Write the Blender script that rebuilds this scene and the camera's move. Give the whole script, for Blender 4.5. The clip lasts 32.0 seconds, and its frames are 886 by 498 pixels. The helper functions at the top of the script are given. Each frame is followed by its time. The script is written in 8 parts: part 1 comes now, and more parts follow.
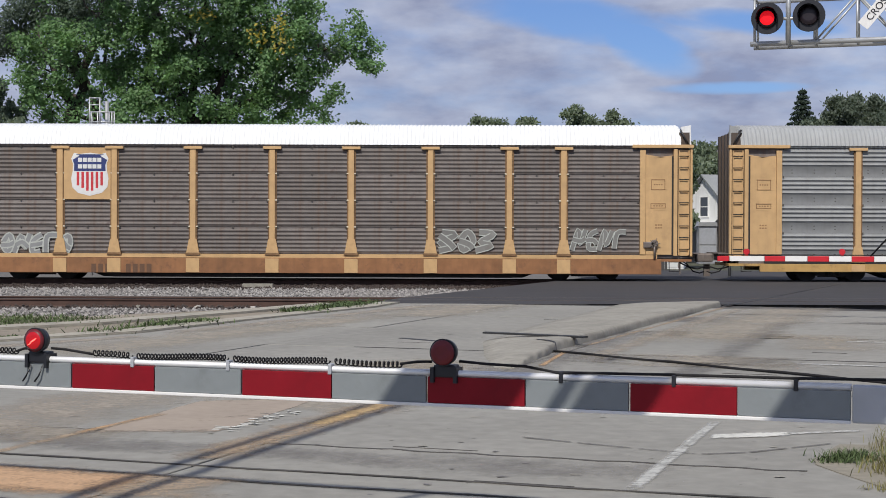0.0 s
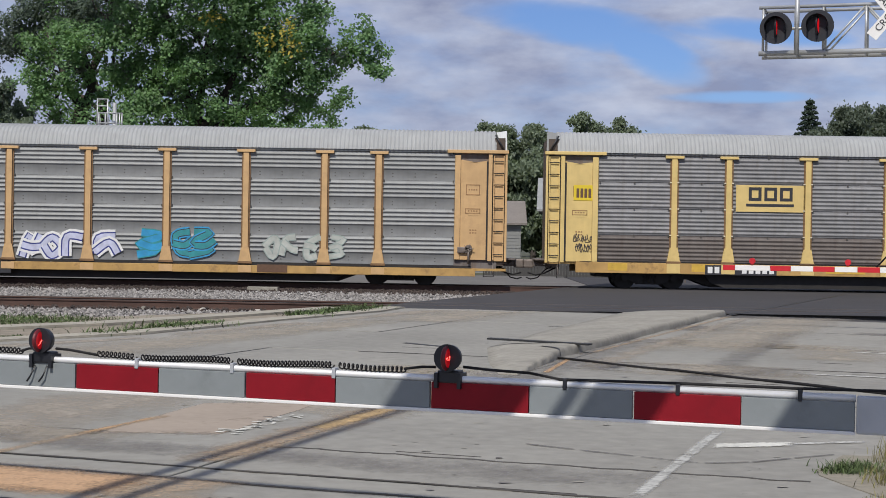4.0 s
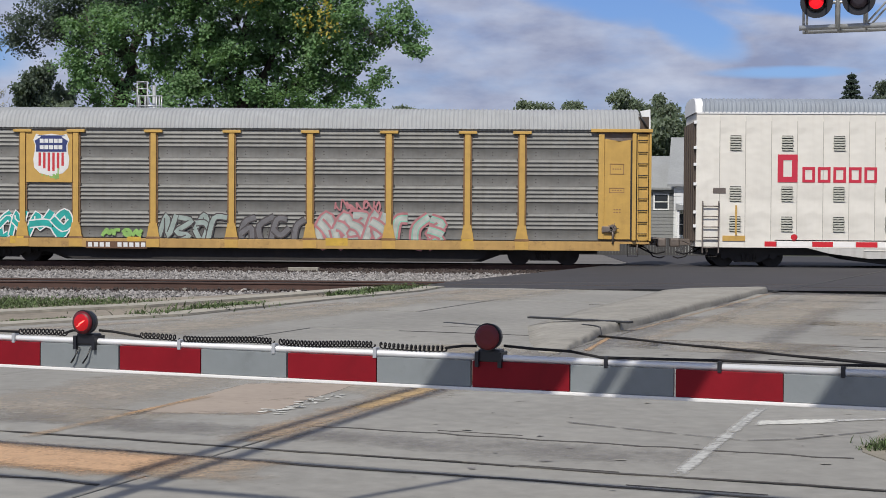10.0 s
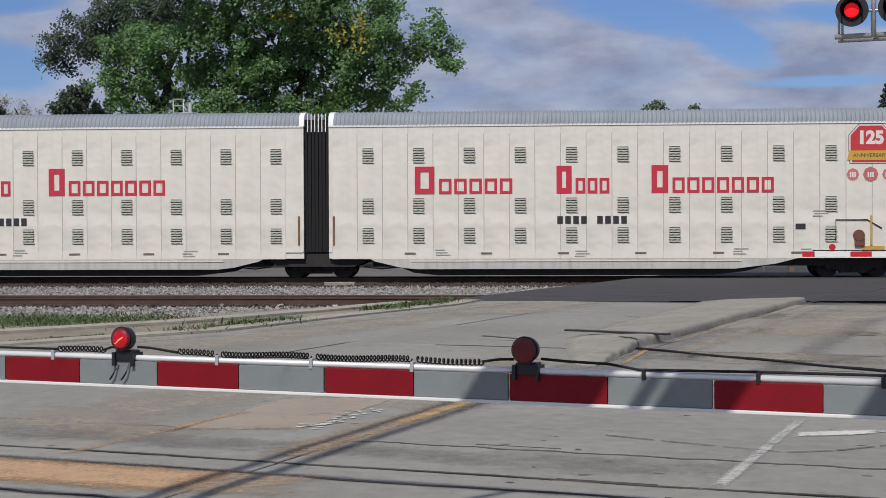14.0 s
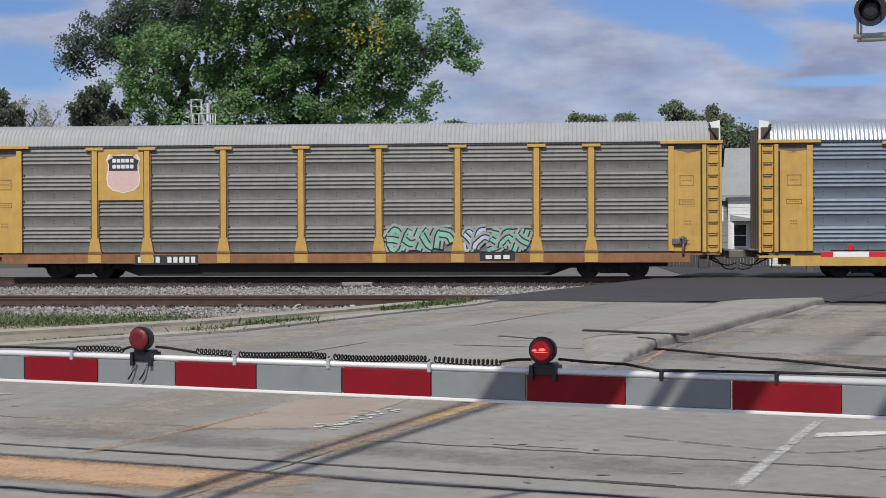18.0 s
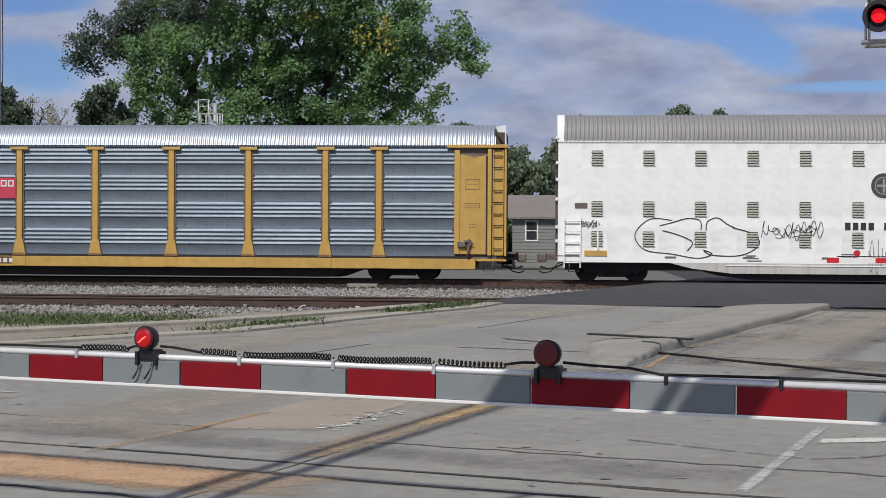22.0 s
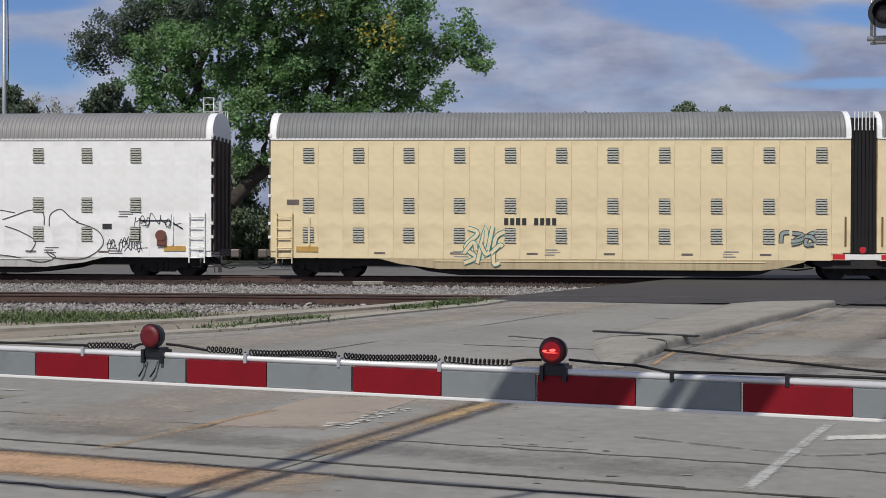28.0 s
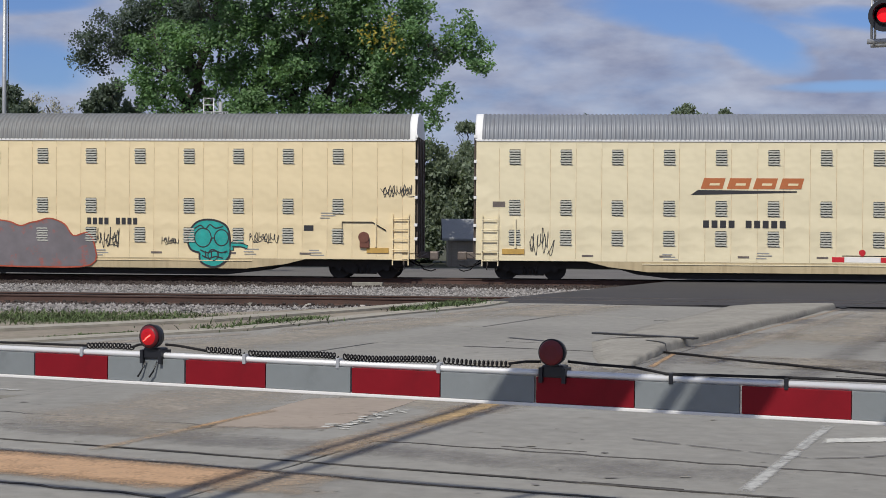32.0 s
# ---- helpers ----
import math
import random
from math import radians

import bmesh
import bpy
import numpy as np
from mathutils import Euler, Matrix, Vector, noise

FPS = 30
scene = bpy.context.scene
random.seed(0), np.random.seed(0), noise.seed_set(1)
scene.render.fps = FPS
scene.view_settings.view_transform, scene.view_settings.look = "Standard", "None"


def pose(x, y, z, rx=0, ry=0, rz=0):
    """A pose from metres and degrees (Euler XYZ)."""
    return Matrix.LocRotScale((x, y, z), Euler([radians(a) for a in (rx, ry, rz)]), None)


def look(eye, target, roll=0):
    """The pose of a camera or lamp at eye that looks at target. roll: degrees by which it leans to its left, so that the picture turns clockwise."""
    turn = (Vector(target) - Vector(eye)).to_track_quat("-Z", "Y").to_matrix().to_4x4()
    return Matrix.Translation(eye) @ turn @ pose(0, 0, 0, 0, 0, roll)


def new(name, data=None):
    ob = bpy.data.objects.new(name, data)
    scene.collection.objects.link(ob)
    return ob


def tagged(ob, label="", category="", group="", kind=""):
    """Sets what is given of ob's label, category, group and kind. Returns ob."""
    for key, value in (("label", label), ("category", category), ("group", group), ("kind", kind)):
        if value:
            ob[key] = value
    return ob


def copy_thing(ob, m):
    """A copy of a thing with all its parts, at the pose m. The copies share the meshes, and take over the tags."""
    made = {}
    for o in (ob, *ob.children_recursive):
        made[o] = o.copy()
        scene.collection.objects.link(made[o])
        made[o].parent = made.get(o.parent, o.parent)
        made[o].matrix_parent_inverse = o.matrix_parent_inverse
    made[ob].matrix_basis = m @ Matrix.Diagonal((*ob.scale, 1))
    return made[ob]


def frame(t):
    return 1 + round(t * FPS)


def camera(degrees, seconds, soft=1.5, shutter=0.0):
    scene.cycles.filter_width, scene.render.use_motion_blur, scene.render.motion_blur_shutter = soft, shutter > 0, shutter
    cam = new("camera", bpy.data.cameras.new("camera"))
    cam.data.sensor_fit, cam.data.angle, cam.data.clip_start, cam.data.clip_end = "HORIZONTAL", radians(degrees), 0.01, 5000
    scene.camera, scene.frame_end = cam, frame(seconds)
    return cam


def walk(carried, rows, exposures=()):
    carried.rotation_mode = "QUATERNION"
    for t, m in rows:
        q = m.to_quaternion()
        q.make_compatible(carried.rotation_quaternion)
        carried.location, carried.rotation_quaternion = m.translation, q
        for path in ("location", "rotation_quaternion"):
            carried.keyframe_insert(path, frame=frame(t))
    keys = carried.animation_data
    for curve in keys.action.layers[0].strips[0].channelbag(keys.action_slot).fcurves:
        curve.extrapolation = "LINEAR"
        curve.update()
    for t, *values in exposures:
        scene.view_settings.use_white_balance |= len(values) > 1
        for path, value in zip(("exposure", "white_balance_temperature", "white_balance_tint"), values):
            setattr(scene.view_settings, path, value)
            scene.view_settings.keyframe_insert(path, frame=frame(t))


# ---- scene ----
import itertools

EYE = (0.0, 0.0, 1.6)
SECONDS = 32.0
cam = camera(33.57, SECONDS, soft=0.85)
# seconds, tilt, lean and turn of the hand-held camera, in degrees
TURNS = [
    (0.0, 89.496, -0.190, 0.402),
    (0.5, 89.381, -0.207, 0.932),
    (1.0, 89.202, -0.220, 1.511),
    (1.5, 89.143, -0.314, 1.584),
    (2.0, 89.052, -0.233, 1.178),
    (2.5, 89.201, -0.473, 0.851),
    (3.0, 89.409, -0.880, 0.923),
    (3.5, 89.705, -1.083, 0.674),
    (5.5, 89.664, -0.318, 0.567),
    (6.0, 89.514, -0.492, 0.493),
    (6.5, 89.439, -0.456, 0.304),
    (7.0, 89.327, -0.656, 0.386),
    (7.5, 89.052, -0.533, 0.271),
    (8.0, 89.028, -0.541, 0.454),
    (8.5, 88.831, -0.346, 0.618),
    (9.0, 88.786, -0.044, 1.081),
    (9.5, 88.666, -0.064, 1.727),
    (10.0, 88.877, -0.392, 2.167),
    (10.5, 89.081, -0.403, 2.428),
    (11.0, 89.054, -0.413, 2.137),
    (11.5, 88.706, -0.304, 2.412),
    (12.0, 88.997, -0.207, 3.156),
    (12.5, 89.146, 0.025, 3.553),
    (13.0, 89.248, 0.140, 3.713),
    (13.5, 89.317, 0.116, 3.634),
    (14.0, 89.408, 0.202, 3.558),
    (14.5, 89.438, 0.281, 3.415),
    (16.5, 89.261, 0.278, 3.949),
    (17.0, 89.143, 0.437, 4.190),
    (17.5, 88.998, 0.423, 4.316),
    (18.0, 89.417, 0.215, 4.236),
    (18.5, 89.530, 0.020, 3.970),
    (19.0, 89.499, -0.036, 3.959),
    (19.5, 89.498, -0.122, 4.055),
    (20.0, 89.488, -0.340, 4.068),
    (20.5, 89.319, -0.320, 4.101),
    (21.0, 89.365, -0.197, 4.235),
    (21.5, 89.407, -0.278, 4.383),
    (22.0, 89.502, -0.328, 4.461),
    (22.5, 89.526, -0.333, 4.371),
    (23.0, 89.484, -0.385, 4.377),
    (23.5, 89.290, -0.158, 4.433),
    (24.0, 89.212, -0.266, 4.312),
    (24.5, 89.191, -0.182, 4.245),
    (25.0, 89.162, -0.321, 4.249),
    (25.5, 89.025, -0.274, 4.401),
    (26.0, 89.128, -0.163, 4.545),
    (26.5, 89.110, -0.099, 4.614),
    (28.5, 89.474, -0.281, 4.706),
    (29.0, 89.481, -0.328, 4.728),
    (29.5, 89.428, -0.287, 4.710),
    (30.0, 89.402, -0.251, 4.671),
    (30.5, 89.403, -0.309, 4.690),
    (31.0, 89.350, -0.418, 4.639),
    (31.5, 89.450, -0.421, 4.618),
    (32.0, 89.457, -0.422, 4.656),
]

walk(cam, [(t, pose(*EYE, rx, ry, rz)) for t, rx, ry, rz in TURNS], exposures=[(0.0, 0.03), (9.0, 0.05), (11.2, 0.0), (13.0, -0.18), (14.5, -0.18), (17.0, -0.08), (19.0, 0.05), (21.0, -0.05), (23.0, -0.22), (25.0, -0.32), (26.0, -0.3), (29.0, -0.2), (32.0, -0.14)])

# ---------------------------------------------------------------- light
SUN_TURN, SUN_HEIGHT = 17.3, 48.0          # degrees: the sun stands behind the camera and shines this way
world = bpy.data.worlds.new("world")
scene.world = world
world.use_nodes = True


def link(tree, a, b):
    tree.links.new(a, b)


def sky():
    tree = world.node_tree
    n = tree.nodes
    n.clear()
    out, bg = n.new("ShaderNodeOutputWorld"), n.new("ShaderNodeBackground")
    tex = n.new("ShaderNodeTexSky")
    tex.sky_type, tex.sun_disc = "NISHITA", False
    tex.sun_elevation, tex.sun_rotation = radians(SUN_HEIGHT), radians(180 + SUN_TURN)
    tex.air_density, tex.dust_density, tex.ozone_density = 1.0, 0.6, 2.0
    co, sep = n.new("ShaderNodeTexCoord"), n.new("ShaderNodeSeparateXYZ")
    link(tree, co.outputs["Generated"], sep.inputs[0])

    def math_node(op, a, b=None, c=None):
        m = n.new("ShaderNodeMath")
        m.operation = op
        for i, q in enumerate((a, b, c)):
            if q is not None:
                if isinstance(q, (int, float)):
                    m.inputs[i].default_value = q
                else:
                    link(tree, q, m.inputs[i])
        return m.outputs[0]
    # bearing and height of the view, so that cloud banks lie flat above the horizon
    level = math_node("SQRT", math_node("ADD", math_node("MULTIPLY", sep.outputs[0], sep.outputs[0]), math_node("MULTIPLY", sep.outputs[1], sep.outputs[1])))
    bearing = math_node("ARCTAN2", sep.outputs[0], sep.outputs[1])
    height = math_node("ARCTAN2", sep.outputs[2], level)
    com = n.new("ShaderNodeCombineXYZ")
    link(tree, bearing, com.inputs[0])
    link(tree, math_node("MULTIPLY", height, 2.6), com.inputs[1])
    big, small = n.new("ShaderNodeTexNoise"), n.new("ShaderNodeTexNoise")
    for t, scale, detail, rough in ((big, 9.0, 7, 0.55), (small, 13.0, 8, 0.55)):
        t.inputs["Scale"].default_value, t.inputs["Detail"].default_value, t.inputs["Roughness"].default_value = scale, detail, rough
        link(tree, com.outputs[0], t.inputs["Vector"])
    # clear gaps between the banks
    total = big.outputs["Fac"]
    for b0, h0, bw, hw, slope in CLEAR:
        x = math_node("DIVIDE", math_node("SUBTRACT", bearing, b0), bw)
        y = math_node("DIVIDE", math_node("SUBTRACT", math_node("SUBTRACT", height, h0), math_node("MULTIPLY", math_node("SUBTRACT", bearing, b0), slope)), hw)
        r = math_node("ADD", math_node("MULTIPLY", x, x), math_node("MULTIPLY", y, y))
        gap = math_node("MAXIMUM", math_node("SUBTRACT", 1.0, r), 0.0)
        total = math_node("SUBTRACT", total, math_node("MULTIPLY", gap, 0.5))
    cover = n.new("ShaderNodeMapRange")
    cover.inputs[1].default_value, cover.inputs[2].default_value = 0.04, 0.60
    cover.interpolation_type = "SMOOTHSTEP"
    link(tree, total, cover.inputs[0])
    tone = n.new("ShaderNodeValToRGB")
    tone.color_ramp.elements[0].position, tone.color_ramp.elements[0].color = 0.34, (2.6, 2.95, 4.4, 1)
    tone.color_ramp.elements[1].position, tone.color_ramp.elements[1].color = 0.66, (4.9, 5.35, 6.7, 1)
    link(tree, small.outputs["Fac"], tone.inputs["Fac"])
    mix = n.new("ShaderNodeMix")
    mix.data_type = "RGBA"
    link(tree, cover.outputs[0], mix.inputs["Factor"])
    air = n.new("ShaderNodeMix")
    air.data_type, air.blend_type, air.inputs["Factor"].default_value = "RGBA", "MULTIPLY", 1.0
    air.inputs[7].default_value = (0.54, 0.67, 1.0, 1)
    link(tree, tex.outputs[0], air.inputs[6])
    link(tree, air.outputs[2], mix.inputs[6])
    link(tree, tone.outputs[0], mix.inputs[7])
    link(tree, mix.outputs[2], bg.inputs["Color"])
    bg.inputs["Strength"].default_value = 0.1
    link(tree, bg.outputs[0], out.inputs[0])


# bearing, height, half width, half height (radians) and slope of the blue gaps
CLEAR = ((0.0905, 0.1446, 0.1038, 0.0162, -0.16), (0.136, 0.1227, 0.0346, 0.0173, -0.3), (0.1847, 0.0992, 0.0577, 0.005, 0.0), (-0.3491, 0.1083, 0.0423, 0.0212, -0.1), (-0.3652, 0.1476, 0.0615, 0.0085, 0.1), (0.1993, 0.1419, 0.0654, 0.0096, -0.1), (0.5, 0.3, 0.2, 0.1, 0.1), (-0.9, 0.35, 0.3, 0.12, 0.1), (0.0, 0.9, 0.6, 0.3, 0.0), (2.4, 0.6, 0.6, 0.25, 0.0), (-2.2, 0.4, 0.5, 0.15, 0.0))
sky()
sun = new("sun", bpy.data.lights.new("sun", "SUN"))
sun.data.energy, sun.data.angle, sun.data.color = 3.6, radians(0.53), (1.0, 0.95, 0.87)
sun_way = Vector((math.sin(radians(SUN_TURN)) * math.cos(radians(SUN_HEIGHT)), math.cos(radians(SUN_TURN)) * math.cos(radians(SUN_HEIGHT)), -math.sin(radians(SUN_HEIGHT))))
sun.matrix_world = look(Vector((0, -20, 30)), Vector((0, -20, 30)) + sun_way)

# ---------------------------------------------------------------- materials


def material(name, color, rough=0.6, metal=0.0, vary=0.12, grain=9.0, spots=0.0, spot_color=(0.05, 0.04, 0.03), bump=0.15, big=0.7,
             island=0.0, per_object=0.0, streak=0.0, streak_color=(0.12, 0.07, 0.04), stretch=(1, 1, 1), glow=0.0, coat=0.0, spot_range=(0.55, 0.72), dent=0.0, shine=0.5):
    """A painted or raw surface: colour that varies at two scales, stains, streaks that run down, and a fine relief."""
    m = bpy.data.materials.new(name)
    m.use_nodes = True
    tree = m.node_tree
    n = tree.nodes
    bsdf = n["Principled BSDF"]
    bsdf.inputs["Roughness"].default_value, bsdf.inputs["Metallic"].default_value = rough, metal
    bsdf.inputs["Coat Weight"].default_value = coat
    bsdf.inputs["Specular IOR Level"].default_value = shine
    co, mp = n.new("ShaderNodeTexCoord"), n.new("ShaderNodeMapping")
    mp.inputs["Scale"].default_value = stretch
    link(tree, co.outputs["Object"], mp.inputs[0])
    noises = []
    for scale, detail in ((grain, 6), (big, 4)):
        t = n.new("ShaderNodeTexNoise")
        t.inputs["Scale"].default_value, t.inputs["Detail"].default_value = scale, detail
        link(tree, mp.outputs[0], t.inputs["Vector"])
        noises.append(t)
    add = n.new("ShaderNodeMath")
    add.operation = "ADD"
    link(tree, noises[0].outputs["Fac"], add.inputs[0])
    link(tree, noises[1].outputs["Fac"], add.inputs[1])
    rng = n.new("ShaderNodeMapRange")
    rng.inputs[1].default_value, rng.inputs[2].default_value = 0.6, 1.4
    rng.inputs[3].default_value, rng.inputs[4].default_value = 1 - vary, 1 + vary
    link(tree, add.outputs[0], rng.inputs[0])
    value = rng.outputs[0]
    for amount, source in ((island, "island"), (per_object, "object")):
        if amount:
            node = n.new("ShaderNodeNewGeometry" if source == "island" else "ShaderNodeObjectInfo")
            r2 = n.new("ShaderNodeMapRange")
            r2.inputs[3].default_value, r2.inputs[4].default_value = 1 - amount, 1 + amount
            link(tree, node.outputs["Random Per Island" if source == "island" else "Random"], r2.inputs[0])
            mul = n.new("ShaderNodeMath")
            mul.operation = "MULTIPLY"
            link(tree, value, mul.inputs[0])
            link(tree, r2.outputs[0], mul.inputs[1])
            value = mul.outputs[0]
    base = n.new("ShaderNodeVectorMath")
    base.operation = "SCALE"
    base.inputs[0].default_value = color[:3]
    link(tree, value, base.inputs["Scale"])
    out = base.outputs[0]

    def stain(out, fac, tint):
        mix = n.new("ShaderNodeMix")
        mix.data_type = "RGBA"
        mix.inputs[7].default_value = (*tint, 1)
        link(tree, fac, mix.inputs["Factor"])
        link(tree, out, mix.inputs[6])
        return mix.outputs[2]
    if spots:
        t = n.new("ShaderNodeTexNoise")
        t.inputs["Scale"].default_value, t.inputs["Detail"].default_value, t.inputs["Roughness"].default_value = big * 3.1, 9, 0.7
        link(tree, mp.outputs[0], t.inputs["Vector"])
        r = n.new("ShaderNodeMapRange")
        r.inputs[1].default_value, r.inputs[2].default_value, r.inputs[4].default_value = *spot_range, spots
        link(tree, t.outputs["Fac"], r.inputs[0])
        out = stain(out, r.outputs[0], spot_color)
    if streak:
        t, m2 = n.new("ShaderNodeTexNoise"), n.new("ShaderNodeMapping")
        m2.inputs["Scale"].default_value = (4.0, 4.0, 0.35)
        link(tree, co.outputs["Object"], m2.inputs[0])
        link(tree, m2.outputs[0], t.inputs["Vector"])
        t.inputs["Scale"].default_value, t.inputs["Detail"].default_value = 1.6, 6
        r = n.new("ShaderNodeMapRange")
        r.inputs[1].default_value, r.inputs[2].default_value, r.inputs[4].default_value = 0.48, 0.75, streak
        link(tree, t.outputs["Fac"], r.inputs[0])
        out = stain(out, r.outputs[0], streak_color)
    link(tree, out, bsdf.inputs["Base Color"])
    if bump:
        b = n.new("ShaderNodeBump")
        b.inputs["Strength"].default_value, b.inputs["Distance"].default_value = bump, 0.02
        link(tree, noises[0].outputs["Fac"], b.inputs["Height"])
        link(tree, b.outputs[0], bsdf.inputs["Normal"])
        if dent:
            # thin sheet that buckles softly between its frames
            wave, m3, b2 = n.new("ShaderNodeTexNoise"), n.new("ShaderNodeMapping"), n.new("ShaderNodeBump")
            m3.inputs["Scale"].default_value = (0.9, 0.9, 1.2)
            link(tree, co.outputs["Object"], m3.inputs[0])
            link(tree, m3.outputs[0], wave.inputs["Vector"])
            wave.inputs["Scale"].default_value, wave.inputs["Detail"].default_value = 0.9, 2
            b2.inputs["Strength"].default_value, b2.inputs["Distance"].default_value = 1.0, dent
            link(tree, wave.outputs["Fac"], b2.inputs["Height"])
            link(tree, b2.outputs[0], b.inputs["Normal"])
    if glow:
        bsdf.inputs["Emission Color"].default_value = (*color[:3], 1)
        bsdf.inputs["Emission Strength"].default_value = glow
    return m


def leaf_material(name, color, island=0.4, vary=0.38):
    """Thin leaves: some of the light that falls on one side shines through to the other."""
    m = material(name, color, 0.55, vary=vary, grain=1.1, big=0.35, island=island, bump=0)
    tree = m.node_tree
    n = tree.nodes
    thin, mix = n.new("ShaderNodeBsdfTranslucent"), n.new("ShaderNodeMixShader")
    thin.inputs["Color"].default_value = (color[0] * 1.3, color[1] * 1.3, color[2] * 0.8, 1)
    mix.inputs[0].default_value = 0.38
    link(tree, n["Principled BSDF"].outputs[0], mix.inputs[1])
    link(tree, thin.outputs[0], mix.inputs[2])
    link(tree, mix.outputs[0], n["Material Output"].inputs[0])
    return m


def worn_material(name, color, grain=14.0, keep=0.55, soft=0.12, rough=0.85, vary=0.2, tint=None):
    """Thin worn paint or dust on a road: flakes are missing, more so towards the frayed edges (the mesh's "wear")."""
    m = material(name, color, rough, vary=vary, grain=grain, bump=0.1, spots=0.5 if tint else 0.0, spot_color=tint or (0.2, 0.2, 0.2), big=grain * 0.2)
    tree = m.node_tree
    n = tree.nodes
    att, co, clear, mix = n.new("ShaderNodeAttribute"), n.new("ShaderNodeTexCoord"), n.new("ShaderNodeBsdfTransparent"), n.new("ShaderNodeMixShader")
    att.attribute_name = "wear"
    fine, coarse, add, scale, edge, cut = n.new("ShaderNodeTexNoise"), n.new("ShaderNodeTexNoise"), n.new("ShaderNodeMath"), n.new("ShaderNodeMath"), n.new("ShaderNodeMath"), n.new("ShaderNodeMapRange")
    for t, k, d, r in ((fine, grain, 8, 0.7), (coarse, grain * 0.16, 4, 0.55)):
        t.inputs["Scale"].default_value, t.inputs["Detail"].default_value, t.inputs["Roughness"].default_value = k, d, r
        link(tree, co.outputs["Object"], t.inputs["Vector"])
    add.operation, edge.operation, scale.operation = "ADD", "ADD", "MULTIPLY"
    scale.inputs[1].default_value = 0.5
    link(tree, fine.outputs["Fac"], add.inputs[0])
    link(tree, coarse.outputs["Fac"], add.inputs[1])
    link(tree, add.outputs[0], scale.inputs[0])
    half = n.new("ShaderNodeMath")
    half.operation = "MULTIPLY"
    half.inputs[1].default_value = 0.45
    link(tree, att.outputs["Fac"], half.inputs[0])
    link(tree, scale.outputs[0], edge.inputs[0])
    link(tree, half.outputs[0], edge.inputs[1])
    # the sum runs from about 0.35 to 1.1; the share kept sets where the paint is gone
    low = 1.15 - 0.40 * keep
    cut.inputs[1].default_value, cut.inputs[2].default_value = low - soft, low + soft
    link(tree, edge.outputs[0], cut.inputs[0])
    link(tree, cut.outputs[0], mix.inputs[0])
    link(tree, clear.outputs[0], mix.inputs[1])
    link(tree, n["Principled BSDF"].outputs[0], mix.inputs[2])
    link(tree, mix.outputs[0], n["Material Output"].inputs[0])
    return m


YELLOW_NEW = material("yellow_paint", (0.66, 0.49, 0.19), 0.5, vary=0.12, grain=3, streak=0.08, spots=0.25, spot_color=(0.42, 0.24, 0.08))
YELLOW_OLD = material("faded_orange_paint", (0.56, 0.36, 0.17), 0.6, vary=0.14, grain=3, streak=0.10, spots=0.3, spot_color=(0.27, 0.15, 0.08))
YELLOW_DEEP = material("golden_paint", (0.54, 0.335, 0.085), 0.5, vary=0.14, grain=3, streak=0.10, spots=0.3, spot_color=(0.28, 0.16, 0.06))
YELLOW_RUSTY = material("rusty_golden_paint", (0.46, 0.285, 0.095), 0.6, vary=0.2, grain=3, streak=0.2, streak_color=(0.24, 0.12, 0.06), spots=0.75, spot_color=(0.16, 0.085, 0.045), big=0.9)
SILL_RUSTY = material("rusty_orange_sill", (0.27, 0.125, 0.052), 0.7, vary=0.3, grain=3, spots=0.7, spot_color=(0.12, 0.060, 0.038), streak=0.3, big=0.9)
GALV = material("galvanised_sheet", (0.265, 0.272, 0.27), 0.6, 0.15, vary=0.14, grain=3, per_object=0.06, streak=0.14, streak_color=(0.16, 0.14, 0.12), spots=0.2, spot_color=(0.16, 0.145, 0.13), dent=0.03)
GALV_DIRTY = material("rusty_galvanised_sheet", (0.150, 0.132, 0.122), 0.72, 0.1, vary=0.24, grain=2.5, per_object=0.14, spots=0.6, spot_color=(0.075, 0.045, 0.037), streak=0.55)
GALV_NEW = material("bright_galvanised_sheet", (0.215, 0.262, 0.31), 0.5, 0.4, vary=0.12, grain=3, per_object=0.12, streak=0.08, streak_color=(0.25, 0.25, 0.25), dent=0.03)
GALV_WARM = material("weathered_galvanised_sheet", (0.215, 0.213, 0.198), 0.62, 0.12, vary=0.18, grain=3, per_object=0.08, streak=0.18, streak_color=(0.15, 0.12, 0.09), spots=0.3, spot_color=(0.13, 0.10, 0.08), dent=0.03)
GALV_BROWN = material("brown_grimed_sheet", (0.130, 0.112, 0.102), 0.68, 0.1, vary=0.26, grain=2.5, per_object=0.14, spots=0.6, spot_color=(0.075, 0.052, 0.042), streak=0.4, streak_color=(0.08, 0.056, 0.045))
POST_RUST = material("rust_along_post", (0.20, 0.115, 0.055), 0.8, vary=0.35, grain=5, spots=0.5, spot_color=(0.09, 0.055, 0.035), big=1.5)
CLIP_PALE = material("pale_panel_clip", (0.62, 0.56, 0.44), 0.6, vary=0.2)
BOLT = material("dull_bolt_head", (0.085, 0.078, 0.07), 0.7, vary=0.3)
GALV_SOOT = material("sooty_galvanised_sheet", (0.218, 0.218, 0.222), 0.6, 0.15, vary=0.26, grain=2.5, per_object=0.14, spots=0.4, spot_color=(0.10, 0.08, 0.07), streak=0.25, streak_color=(0.12, 0.09, 0.075), dent=0.03)
ROOF_WHITE = material("white_roof_sheet", (0.80, 0.81, 0.80), 0.5, vary=0.07, grain=2, streak=0.12)
